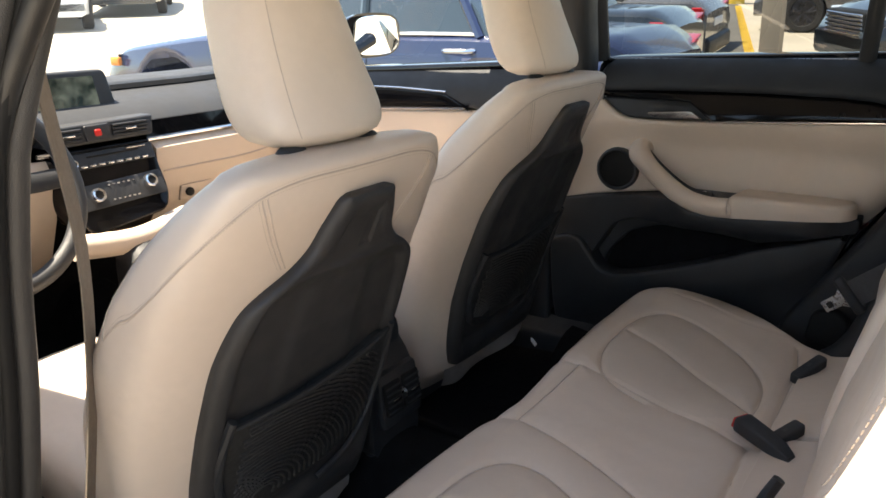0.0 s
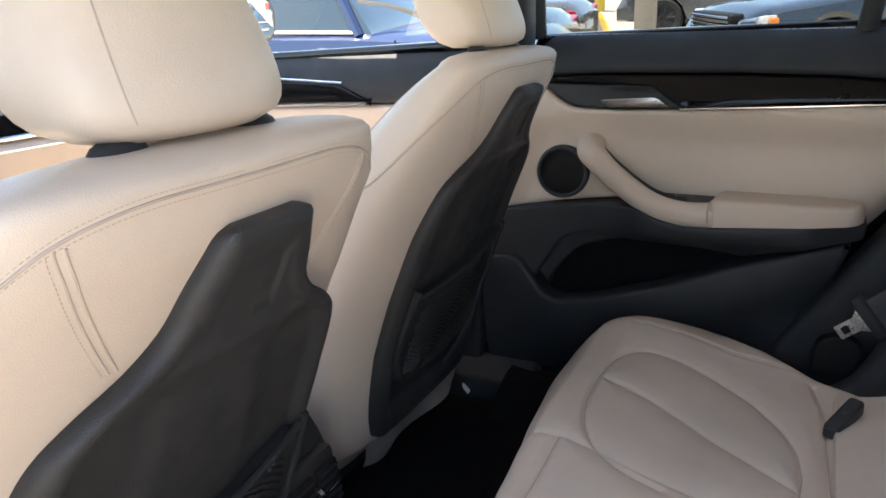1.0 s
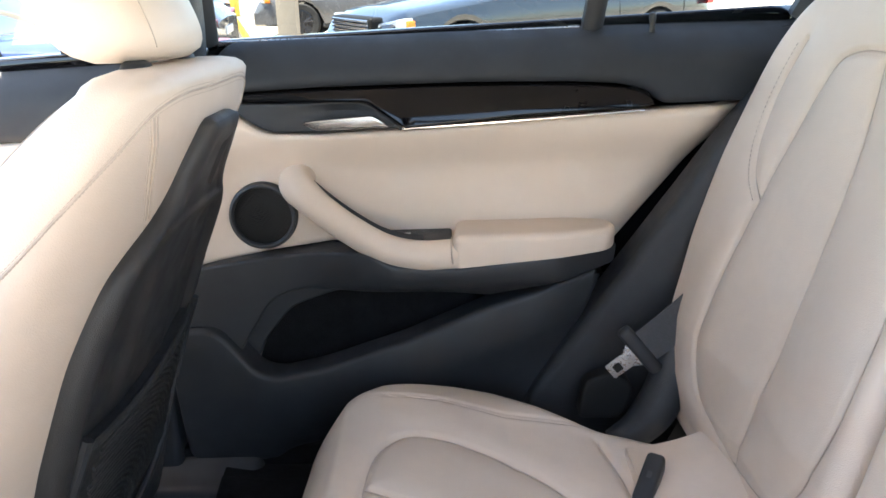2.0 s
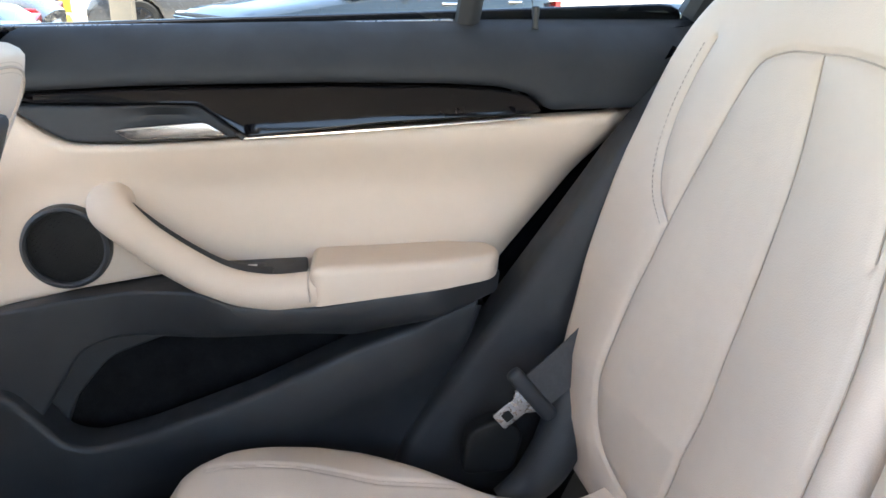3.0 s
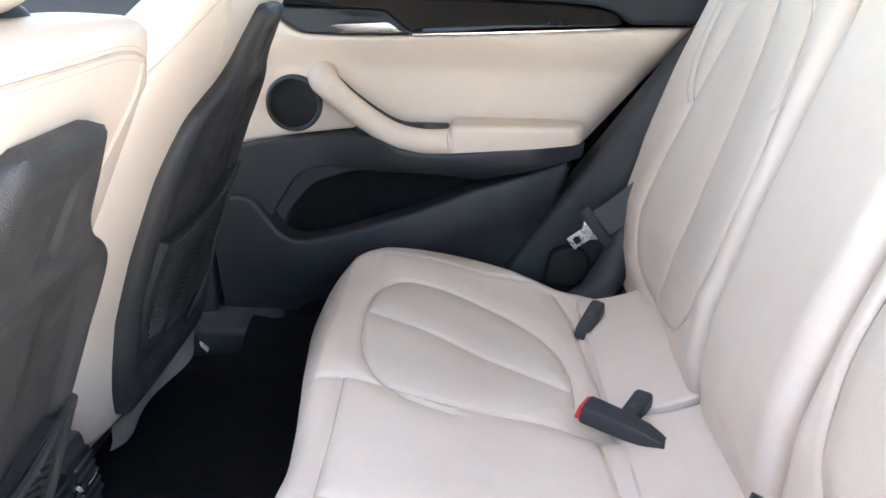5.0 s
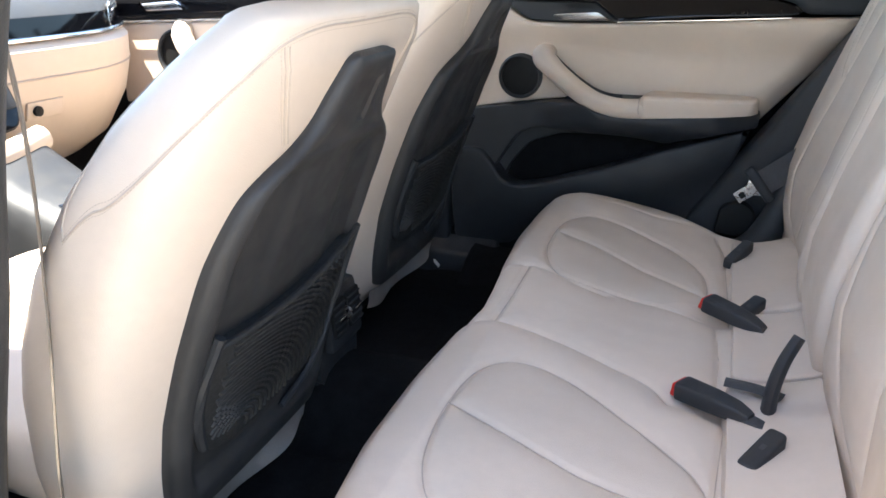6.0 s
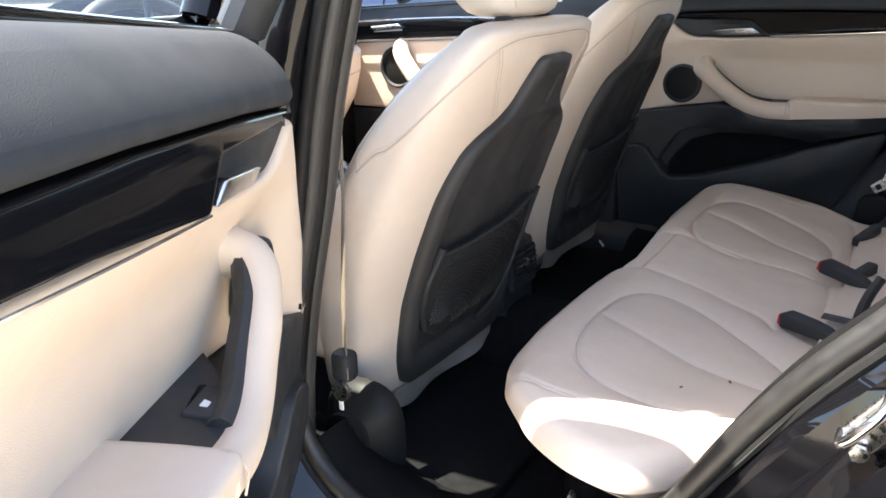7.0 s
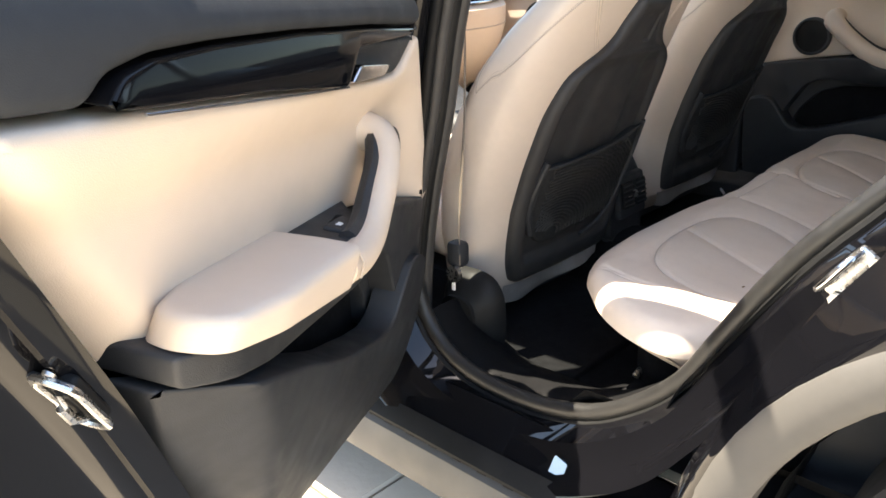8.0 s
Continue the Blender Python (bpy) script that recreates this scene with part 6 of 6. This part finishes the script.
def steering_wheel():
    d = thing("steering_wheel", "black leather steering wheel on its column", "steering wheel")
    R = 0.185
    part("rim", tube([(R * math.cos(a), R * math.sin(a), 0) for a in (2 * math.pi * k / 64 for k in range(64))], 0.0165, 12, closed=True), PLASTIC, d, "black leather rim")
    part("hub", spin([(0.001, 0.03), (0.06, 0.025), (0.075, 0.005), (0.06, -0.03), (0.03, -0.16), (0.001, -0.16)], 32), PAD, d)
    for a in (0, 180, 270):
        c, s = math.cos(radians(a)), math.sin(radians(a))
        part("spoke", tube([(0.05 * c, 0.05 * s, 0.0), (0.12 * c, 0.12 * s, -0.004), (0.178 * c, 0.178 * s, 0)], 0.02, 10, flat=0.45), PLASTIC, d)
    d.matrix_world = pose(-0.43, 1.27, 0.925, 66, 0, 0)
    return d


steering_wheel()


def console():
    d = thing("centre_console", "black centre console with rear air vents", "console")
    body = []
    for y, zt, wd in ((0.685, 0.48, 0.070), (0.69, 0.56, 0.074), (0.71, 0.595, 0.078), (0.74, 0.635, 0.082), (0.80, 0.645, 0.085), (0.92, 0.63, 0.095), (1.1, 0.635, 0.10), (1.28, 0.70, 0.11), (1.38, 0.76, 0.11)):
        body.append([Vector((-0.006 + wd * spow(math.cos(t), 0.4), y, 0.40 + (zt - 0.40) * (0.5 + 0.5 * spow(math.sin(t), 0.4)))) for t in (2 * math.pi * k / 28 for k in range(28))])
    part("console_body", loft(body), PLASTIC, d)
    part("armrest_lid", fslab([(-0.09, 0.71), (0.06, 0.71), (0.06, 0.94), (-0.09, 0.94)], 0.02, 0.03, 0.02, lambda u, v, w: Vector((u, v, 0.625 + w)), 0.06, 0.03), PAD, d, "dark padded armrest lid")
    m = Matrix.Translation((-0.004, 0.686, 0.512)) @ Matrix.Rotation(radians(-8), 4, "X") @ Matrix.Diagonal((0.82, 1, 0.95, 1))
    fr = part("vent_face", box(-0.072, -0.016, -0.055, 0.072, 0.01, 0.06, 0.012, m=m), PLASTIC, d, "black air vent panel facing the rear")
    for x in (-0.034, 0.034):
        v = part("air_vent", box(x - 0.029, -0.022, -0.028, x + 0.029, -0.012, 0.04, 0.004, m=m), RUBBER, fr)
        for k in range(5):
            z = -0.02 + 0.0125 * k
            part("vent_slat", box(x - 0.026, -0.0245, z - 0.0015, x + 0.026, -0.018, z + 0.002, 0.0006, m=m), PLASTIC, fr)
        part("vent_tab", box(x - 0.013, -0.0285, 0.002, x + 0.013, -0.024, 0.0065, 0.001, m=m), CHROME, fr, "bright vent tab")
    part("vent_wheel", spin([(0.001, -0.004), (0.011, -0.004), (0.011, 0.004), (0.001, 0.004)], 24, m @ Matrix.Translation((0, -0.018, 0.005)) @ Matrix.Rotation(radians(90), 4, "Y")), STEEL, fr)
    part("lower_face", box(-0.070, 0.69, 0.34, 0.06, 0.72, 0.458, 0.01), PLASTIC, d)
    part("power_socket", spin([(0.014, 0), (0.016, 0.003), (0.011, 0.006), (0.001, 0.002)], 20, Matrix.Translation((-0.004, 0.6885, 0.41)) @ Matrix.Rotation(radians(90), 4, "X")), RUBBER, d)
    part("gear_surround", fslab([(-0.07, 0.98), (0.07, 0.98), (0.07, 1.24), (-0.07, 1.24)], 0.006, 0.006, 0.01, lambda u, v, w: Vector((u, v, 0.632 + 0.22 * max(0, v - 1.05) + w)), 0.05, 0.02), PIANO, d, "piano black gear surround")
    gl = part("gear_lever", tube(curve_pts([(-0.01, 1.10, 0.63), (-0.01, 1.08, 0.68), (-0.01, 1.06, 0.72)], 0.02, closed=False), lambda s: 0.012 + 0.012 * s, 14), PIANO, d)
    part("lever_trim", tube([(-0.034, 1.07, 0.70), (-0.034, 1.06, 0.735), (0.01, 1.055, 0.742)], 0.005, 8), CHROME, gl)
    return d


console()
t = part("paper_scrap", fslab([(-0.012, -0.014), (0.010, -0.012), (0.014, 0.006), (0.003, 0.016), (-0.010, 0.008)], 0, 0, 0.0015, lambda u, v, w: Vector((0.668 + 0.7 * u, 0.748 + 0.6 * v, 0.352 + 0.6 * v + w)), 0, 0.003), WHITE)
tagged(t, "small scrap of white paper on the carpet", "paper")
t = part("sticker", fslab([(-0.012, -0.018), (0.006, -0.022), (0.014, -0.008), (0.010, 0.02), (-0.014, 0.014)], 0, 0, 0.001, lambda u, v, w: Vector((-0.830 - w + 0.43 * v, 0.290 + u, 0.346 + 0.9 * v)), 0, 0.003), mat("pale_blue_label", (0.36, 0.50, 0.66), 0.5, var=0.06))
tagged(t, "small pale label stuck on the black sill", "sticker")
# striker on the left rear jamb
def striker(side):
    d = shell
    m = Matrix.Translation((side * 0.800, -0.066, 0.752)) @ Matrix.Rotation(radians(35), 4, "X")
    part("striker_plate", box(-0.004, -0.016, -0.034, 0.004, 0.016, 0.034, 0.0035, m=m), STEEL, d, "bright steel plate")
    lp = curve_pts([m @ Vector(p) for p in ((0, 0.012, -0.028), (side * 0.026, 0.012, -0.026), (side * 0.032, 0.012, 0.0), (side * 0.026, 0.012, 0.022), (0, 0.012, 0.026))], 0.006, closed=False)
    part("striker_loop", tube(lp, 0.0048, 10), CHROME, d)
    for z in (-0.03, 0.03):
        part("striker_bolt", spin([(0.008, 0), (0.008, 0.006), (0.001, 0.007)], 6, m @ Matrix.Translation((side * 0.006, -0.008, z)) @ Matrix.Rotation(radians(90 * side), 4, "Y")), STEEL, d)
    return d
striker(-1)


def wheel(name, x, y, side, r=0.345, rim=RIM_DARK, parent=None, wd=0.22):
    d = shell
    m = Matrix.Translation((x, y, r)) @ Matrix.Rotation(radians(90 * side), 4, "Y")
    w2 = wd / 2
    t = part("tyre", spin([(r * 0.66, -w2 * 0.8), (r * 0.75, -w2), (r * 0.93, -w2 * 0.98), (r, -w2 * 0.75), (r, w2 * 0.75), (r * 0.93, w2 * 0.98), (r * 0.75, w2), (r * 0.66, w2 * 0.8)], 40, m), TYRE, d, "black tyre")
    rm = bmesh.new()
    join(rm, spin([(r * 0.66, w2 * 0.78), (r * 0.62, w2 * 0.8), (r * 0.58, w2 * 0.4), (r * 0.55, -w2 * 0.2), (0.001, -w2 * 0.2)], 40))
    for k in range(5):
        a = 2 * math.pi * k / 5
        for da in (-0.13, 0.13):
            tube([(0.03 * math.cos(a), 0.03 * math.sin(a), w2 * 0.55), (r * 0.6 * math.cos(a + da), r * 0.6 * math.sin(a + da), w2 * 0.72)], 0.018, 6, bm=rm)
    join(rm, spin([(0.001, w2 * 0.62), (0.04, w2 * 0.6), (0.05, w2 * 0.3)], 20))
    rm.transform(m)
    part("rim", rm, rim, t, "alloy rim")
    return d


wheel("car_wheel", -0.775, -0.423, -1)
wheel("car_wheel", 0.775, -0.423, 1)
wheel("car_wheel", -0.775, 2.27, -1)
wheel("car_wheel", 0.775, 2.27, 1)


# ---- the car park round the car ----
def parked_car(label, paint, x, y, heading, length=4.6, width=1.85, height=1.62, rim=RIM, nose="plain", group="parked cars", suv=True):
    """A parked car, nose towards +y before it is turned."""
    d = thing("parked_car", label, "car", group)
    L, W, H = length, width, height
    zb = 0.30 if suv else 0.22
    belt = H * 0.62

    def half(y):
        s = abs(y) / (L / 2)
        return W / 2 * (1 - 0.16 * s ** 5)

    def top(y):
        s = y / (L / 2)
        return lerp([(-1.0, belt * 0.80), (-0.93, belt * 0.97), (-0.5, belt), (0.25, belt * 0.98), (0.45, belt * 0.96), (0.85, belt * 0.84), (0.97, belt * 0.70), (1.0, belt * 0.55)], s)
    rings = []
    for yy in np.linspace(-L / 2, L / 2, 46):
        hw, zt = half(yy), top(yy)
        base = zb
        for wy in (-0.29 * L, 0.305 * L):
            q = abs(yy - wy) / 0.41
            if q < 1:
                base = max(base, 0.33 + 0.40 * math.sqrt(1 - q * q))
        prof = [(0.0, base), (0.90, base), (0.985, base + 0.04), (1.0, max(base + 0.08, 0.55)), (1.0, max(base + 0.1, 0.75 * zt)), (0.985, zt * 0.86), (0.955, zt * 0.965), (0.90, zt), (0.5, zt + 0.02), (0.0, zt + 0.03)]
        rings.append([(hw * a, yy, b) for a, b in prof] + [(-hw * a, yy, b) for a, b in reversed(prof[1:-1])])
    body = part("body", loft(rings), paint, d, "glossy painted body", sharp=35)
    g0, g1 = (-0.46 if suv else -0.29) * L, 0.22 * L
    cab = []
    for s in np.linspace(0, 1, 22):
        yy = g0 + (g1 - g0) * s
        rise = min(1, max(0, s / (0.12 if suv else 0.25))) ** 0.7 * min(1, max(0, (1 - s) / 0.30)) ** 0.75
        zt = belt + (H - belt) * rise
        hw = half(yy)
        prof = [(0.90, belt - 0.02), (0.89, belt), (0.89 - 0.13 * rise, belt + (zt - belt) * 0.85), (0.70 - 0.02 * rise, zt), (0.0, zt + 0.015)]
        cab.append([(hw * a, yy, b) for a, b in prof] + [(-hw * a, yy, b) for a, b in reversed(prof[:-1])])
    part("glasshouse", loft(cab), CAR_GLASS, d, "dark tinted windows")
    roof = [[(x_ * half(yy) * 0.72, yy, H + 0.012 - 0.03 * x_ ** 2) for x_ in np.linspace(-1, 1, 7)] for yy in np.linspace(g0 + 0.13 * (g1 - g0), g0 + 0.68 * (g1 - g0), 6)]
    rb = loft(roof, caps=False, closed=False)
    bmesh.ops.solidify(rb, geom=rb.faces[:], thickness=0.03)
    part("roof", rb, paint, d)
    for side in (-1, 1):
        for s0 in (0.03, 0.40, 0.66, 0.98):
            yy = g0 + (g1 - g0) * s0
            lean = -0.12 if s0 < 0.1 else (0.0 if s0 < 0.9 else -0.30 * (g1 - g0))
            y2 = yy + (0.14 * (g1 - g0) if s0 < 0.1 else lean)
            part("pillar", tube([(side * half(yy) * 0.90, yy, belt - 0.02), (side * half(yy) * 0.755, y2, H - 0.04)], 0.035 if s0 in (0.03, 0.98) else 0.03, 8), paint if s0 in (0.03, 0.98) else CAR_GLASS, d)
        part("window_line", tube([(side * half(yy) * 0.912, yy, belt + 0.005) for yy in np.linspace(g0 + 0.1, g1 - 0.1, 8)], 0.012, 6), CHROME, d)
        for s0 in ((0.22, 0.56) if suv else (0.08, 0.52)):
            yy = g0 + (g1 - g0) * s0
            xx = side * (half(yy) * 0.985 + 0.005)
            part("door_handle", tube(curve_pts([(xx - side * 0.02, yy - 0.11, belt * 0.905), (xx + side * 0.025, yy - 0.08, belt * 0.905), (xx + side * 0.025, yy + 0.08, belt * 0.905), (xx - side * 0.02, yy + 0.11, belt * 0.905)], 0.03, closed=False), 0.016, 8), CHROME, d, "bright door handle")
            gy = yy - 0.36
            part("door_gap", tube([(side * half(gy) * 1.001, gy, 0.42), (side * half(gy) * 1.001, gy, 0.75 * belt), (side * half(gy) * 0.96, gy, belt * 0.965)], 0.006, 4), RUBBER, d)
        part("sill", box(side * W * 0.46 - 0.05, -0.2 * L, zb - 0.04, side * W * 0.46 + 0.05, 0.22 * L, zb + 0.05, 0.02), PLASTIC, d)
        part("wing_mirror", box(side * (W / 2 + 0.09) - 0.09, g1 - 0.30 * (g1 - g0), belt, side * (W / 2 + 0.09) + 0.09, g1 - 0.30 * (g1 - g0) + 0.1, belt + 0.13, 0.04), paint, d)
        lamp = [(0.55 * W / 2 * side, 0.66 * belt), (0.93 * W / 2 * side, 0.70 * belt), (0.95 * W / 2 * side, 0.80 * belt), (0.6 * W / 2 * side, 0.74 * belt)]
        hl = part("headlight", fslab(lamp, 0.01, 0.03, 0.10, lambda u, v, w: Vector((u, L / 2 - 0.10 + w - 0.35 * (abs(u) / (W / 2)) ** 4 * 0.5, v)), 0, 0.02), LAMP, d, "clear headlight")
        part("marker_lamp", box(side * W * 0.475 - 0.02, L / 2 - 0.36, 0.70 * belt, side * W * 0.475 + 0.02, L / 2 - 0.26, 0.77 * belt, 0.01), AMBER, d)
        tail = [(0.50 * W / 2 * side, 0.74 * belt), (0.97 * W / 2 * side, 0.74 * belt), (0.97 * W / 2 * side, 0.90 * belt), (0.55 * W / 2 * side, 0.84 * belt)]
        part("tail_light", fslab(tail, 0.01, 0.02, 0.10, lambda u, v, w: Vector((u, -L / 2 + 0.06 - w, v)), 0, 0.02), TAIL, d, "red tail light")
        for wy in (-0.29 * L, 0.305 * L):
            r = 0.36 if suv else 0.32
            m = Matrix.Translation((side * (W / 2 - 0.10), wy, r)) @ Matrix.Rotation(radians(90 * side), 4, "Y")
            wh = part("wheel", spin([(r * 0.66, -0.1), (r * 0.93, -0.11), (r, -0.08), (r, 0.08), (r * 0.93, 0.11), (r * 0.70, 0.105), (r * 0.66, 0.09)], 36, m), TYRE, d, "black tyre")
            rm = spin([(r * 0.66, 0.092), (r * 0.62, 0.095), (r * 0.56, 0.03), (0.001, 0.03)], 32)
            for k in range(5):
                a = 2 * math.pi * k / 5
                for da in (-0.15, 0.15):
                    tube([(0.03 * math.cos(a), 0.03 * math.sin(a), 0.075), (r * 0.61 * math.cos(a + da), r * 0.61 * math.sin(a + da), 0.085)], 0.02, 6, bm=rm)
            rm.transform(m)
            part("rim", rm, rim, wh)
            if rim is RIM_DARK:
                part("caliper", box(-0.05, 0.09, 0.03, 0.05, 0.16, 0.065, 0.01, m=m), RED, wh)
    if nose == "grille":
        gr = part("grille", fslab([(-0.5, 0.52 * belt), (0.5, 0.52 * belt), (0.56, 0.80 * belt), (-0.56, 0.80 * belt)], 0.02, 0.03, 0.12, lambda u, v, w: Vector((u, L / 2 - 0.03 + w - 0.06 * u * u, v)), 0, 0.05), RUBBER, d, "wide barred grille")
        for k in range(6):
            z = (0.55 + 0.042 * k) * belt
            part("grille_bar", tube([(u, L / 2 + 0.01 - 0.06 * u * u, z) for u in np.linspace(-0.5, 0.5, 9)], 0.017, 6), CHROME, gr)
    elif nose == "twin":
        for u0 in (-0.17, 0.17):
            part("grille", fslab([(u0 - 0.13, 0.52 * belt, 0.04), (u0 + 0.13, 0.52 * belt, 0.04), (u0 + 0.14, 0.72 * belt, 0.04), (u0 - 0.14, 0.72 * belt, 0.04)], 0.01, 0.02, 0.1, lambda u, v, w: Vector((u, L / 2 - 0.02 + w, v)), 0), RUBBER, d)
        part("air_intake", fslab([(-0.45, 0.30), (0.45, 0.30), (0.55, 0.42), (-0.55, 0.42)], 0.01, 0.02, 0.2, lambda u, v, w: Vector((u, L / 2 - 0.02 + w - 0.1 * u * u, v)), 0, 0.03), RUBBER, d)
    part("bumper", box(-W * 0.40, -L / 2 - 0.05, zb + 0.02, W * 0.40, -L / 2 + 0.1, zb + 0.24, 0.05, 3), PLASTIC, d)
    part("rear_plate", box(-0.26, -L / 2 - 0.012, 0.62 * belt, 0.26, -L / 2 + 0.12, 0.72 * belt, 0.006), WHITE, d)
    tilt = -math.atan(0.03 if x < 9 else 0.052) if x > 1.5 else 0.0
    climb = math.atan(0.054) if y > 3.0 else 0.0
    d.matrix_world = Matrix.Translation((x, y, ground_z(x, y))) @ Matrix.Rotation(tilt, 4, "Y") @ Matrix.Rotation(climb if y > 8 else climb * 0.4, 4, "X") @ pose(0, 0, 0, 0, 0, heading)
    return d


LAMP = mat("lamp_glass", (0.75, 0.78, 0.8), 0.08, 0.3, var=0.2, scale=20, coat=0.5)
AMBER = mat("amber_lens", (0.85, 0.25, 0.03), 0.2, var=0.1)
TAIL = mat("red_lens", (0.55, 0.015, 0.02), 0.12, var=0.15, coat=0.6)
P_BLUE = mat("navy_blue_paint", (0.014, 0.022, 0.060), 0.2, var=0.06, coat=0.4, rvar=0.05)
P_GREY = mat("dark_grey_paint", (0.10, 0.10, 0.105), 0.25, var=0.06, coat=0.8, rvar=0.05)
P_BLACK = mat("deep_blue_black_paint", (0.02, 0.028, 0.036), 0.2, var=0.06, coat=0.9, rvar=0.05)
P_WHITE = mat("white_paint", (0.72, 0.72, 0.72), 0.22, var=0.03, coat=0.8, rvar=0.05)

parked_car("navy blue saloon parked alongside", P_BLUE, 4.02, 3.95, 6, 4.7, 1.86, 1.54, suv=False)
parked_car("black saloon with red tail lights in a row", P_BLACK, 6.72, 4.72, 6, 4.6, 1.84, 1.52, suv=False)
parked_car("dark grey saloon with red tail lights in a row", P_GREY, 9.45, 5.22, 6, 4.6, 1.84, 1.50, suv=False)
parked_car("black saloon with red tail lights in a row", P_BLACK, 12.2, 6.0, 6, 4.6, 1.84, 1.50, suv=False)
parked_car("dark grey off-roader with black wheels and red calipers", P_GREY, 16.3, 1.54, 0, 4.8, 1.95, 1.7, RIM_DARK)
parked_car("dark blue off-roader with a wide chrome grille", P_BLACK, 10.42, -0.79, 30, 5.0, 2.0, 1.65, RIM, "grille")
parked_car("white car with a twin grille facing the bonnet", P_WHITE, 8.9, 17.5, 150, 4.6, 1.9, 1.6, RIM, "twin")
parked_car("black pickup standing beyond the bonnet", P_BLACK, 12.6, 19.6, 140, 5.2, 2.0, 1.8, RIM_DARK, "grille")


def column(x, y):
    d = thing("column", "tan painted square column of a canopy", "column")
    part("shaft", box(x - 0.10, y - 0.10, ground_z(x), x + 0.10, y + 0.10, ground_z(x) + 4.2, 0.01), COLUMN, d)
    part("footing", box(x - 0.2, y - 0.2, ground_z(x) - 0.05, x + 0.2, y + 0.2, ground_z(x) + 0.12, 0.02), CONCRETE, d)
    return d


column(8.0, 1.87)


def bollard(x, y):
    d = thing("bollard", "yellow painted steel bollard", "bollard")
    part("post", spin([(0.25, -0.05), (0.25, 0.95), (0.22, 1.02), (0.10, 1.06), (0.001, 1.07)], 24, Matrix.Translation((x, y, ground_z(x, y)))), YELLOW, d)
    return d


bollard(22.1, 6.1)
for a, b in (((9.1, 2.24), (12.0, 3.08)), ((12.0, 3.08), (21.2, 5.77))):
    va, vb = Vector((*a, ground_z(*a) + 0.014)), Vector((*b, ground_z(*b) + 0.014))
    n = (vb - va).cross(Vector((0, 0, 1))).normalized() * 0.075
    bm = bmesh.new()
    f = bm.faces.new([bm.verts.new(p) for p in (va - n, va + n, vb + n, vb - n)])
    bmesh.ops.solidify(bm, geom=[f], thickness=0.004)
    tagged(part("parking_line", bm, YELLOW), "worn yellow parking line on asphalt", "line", "parking lines", "structure")
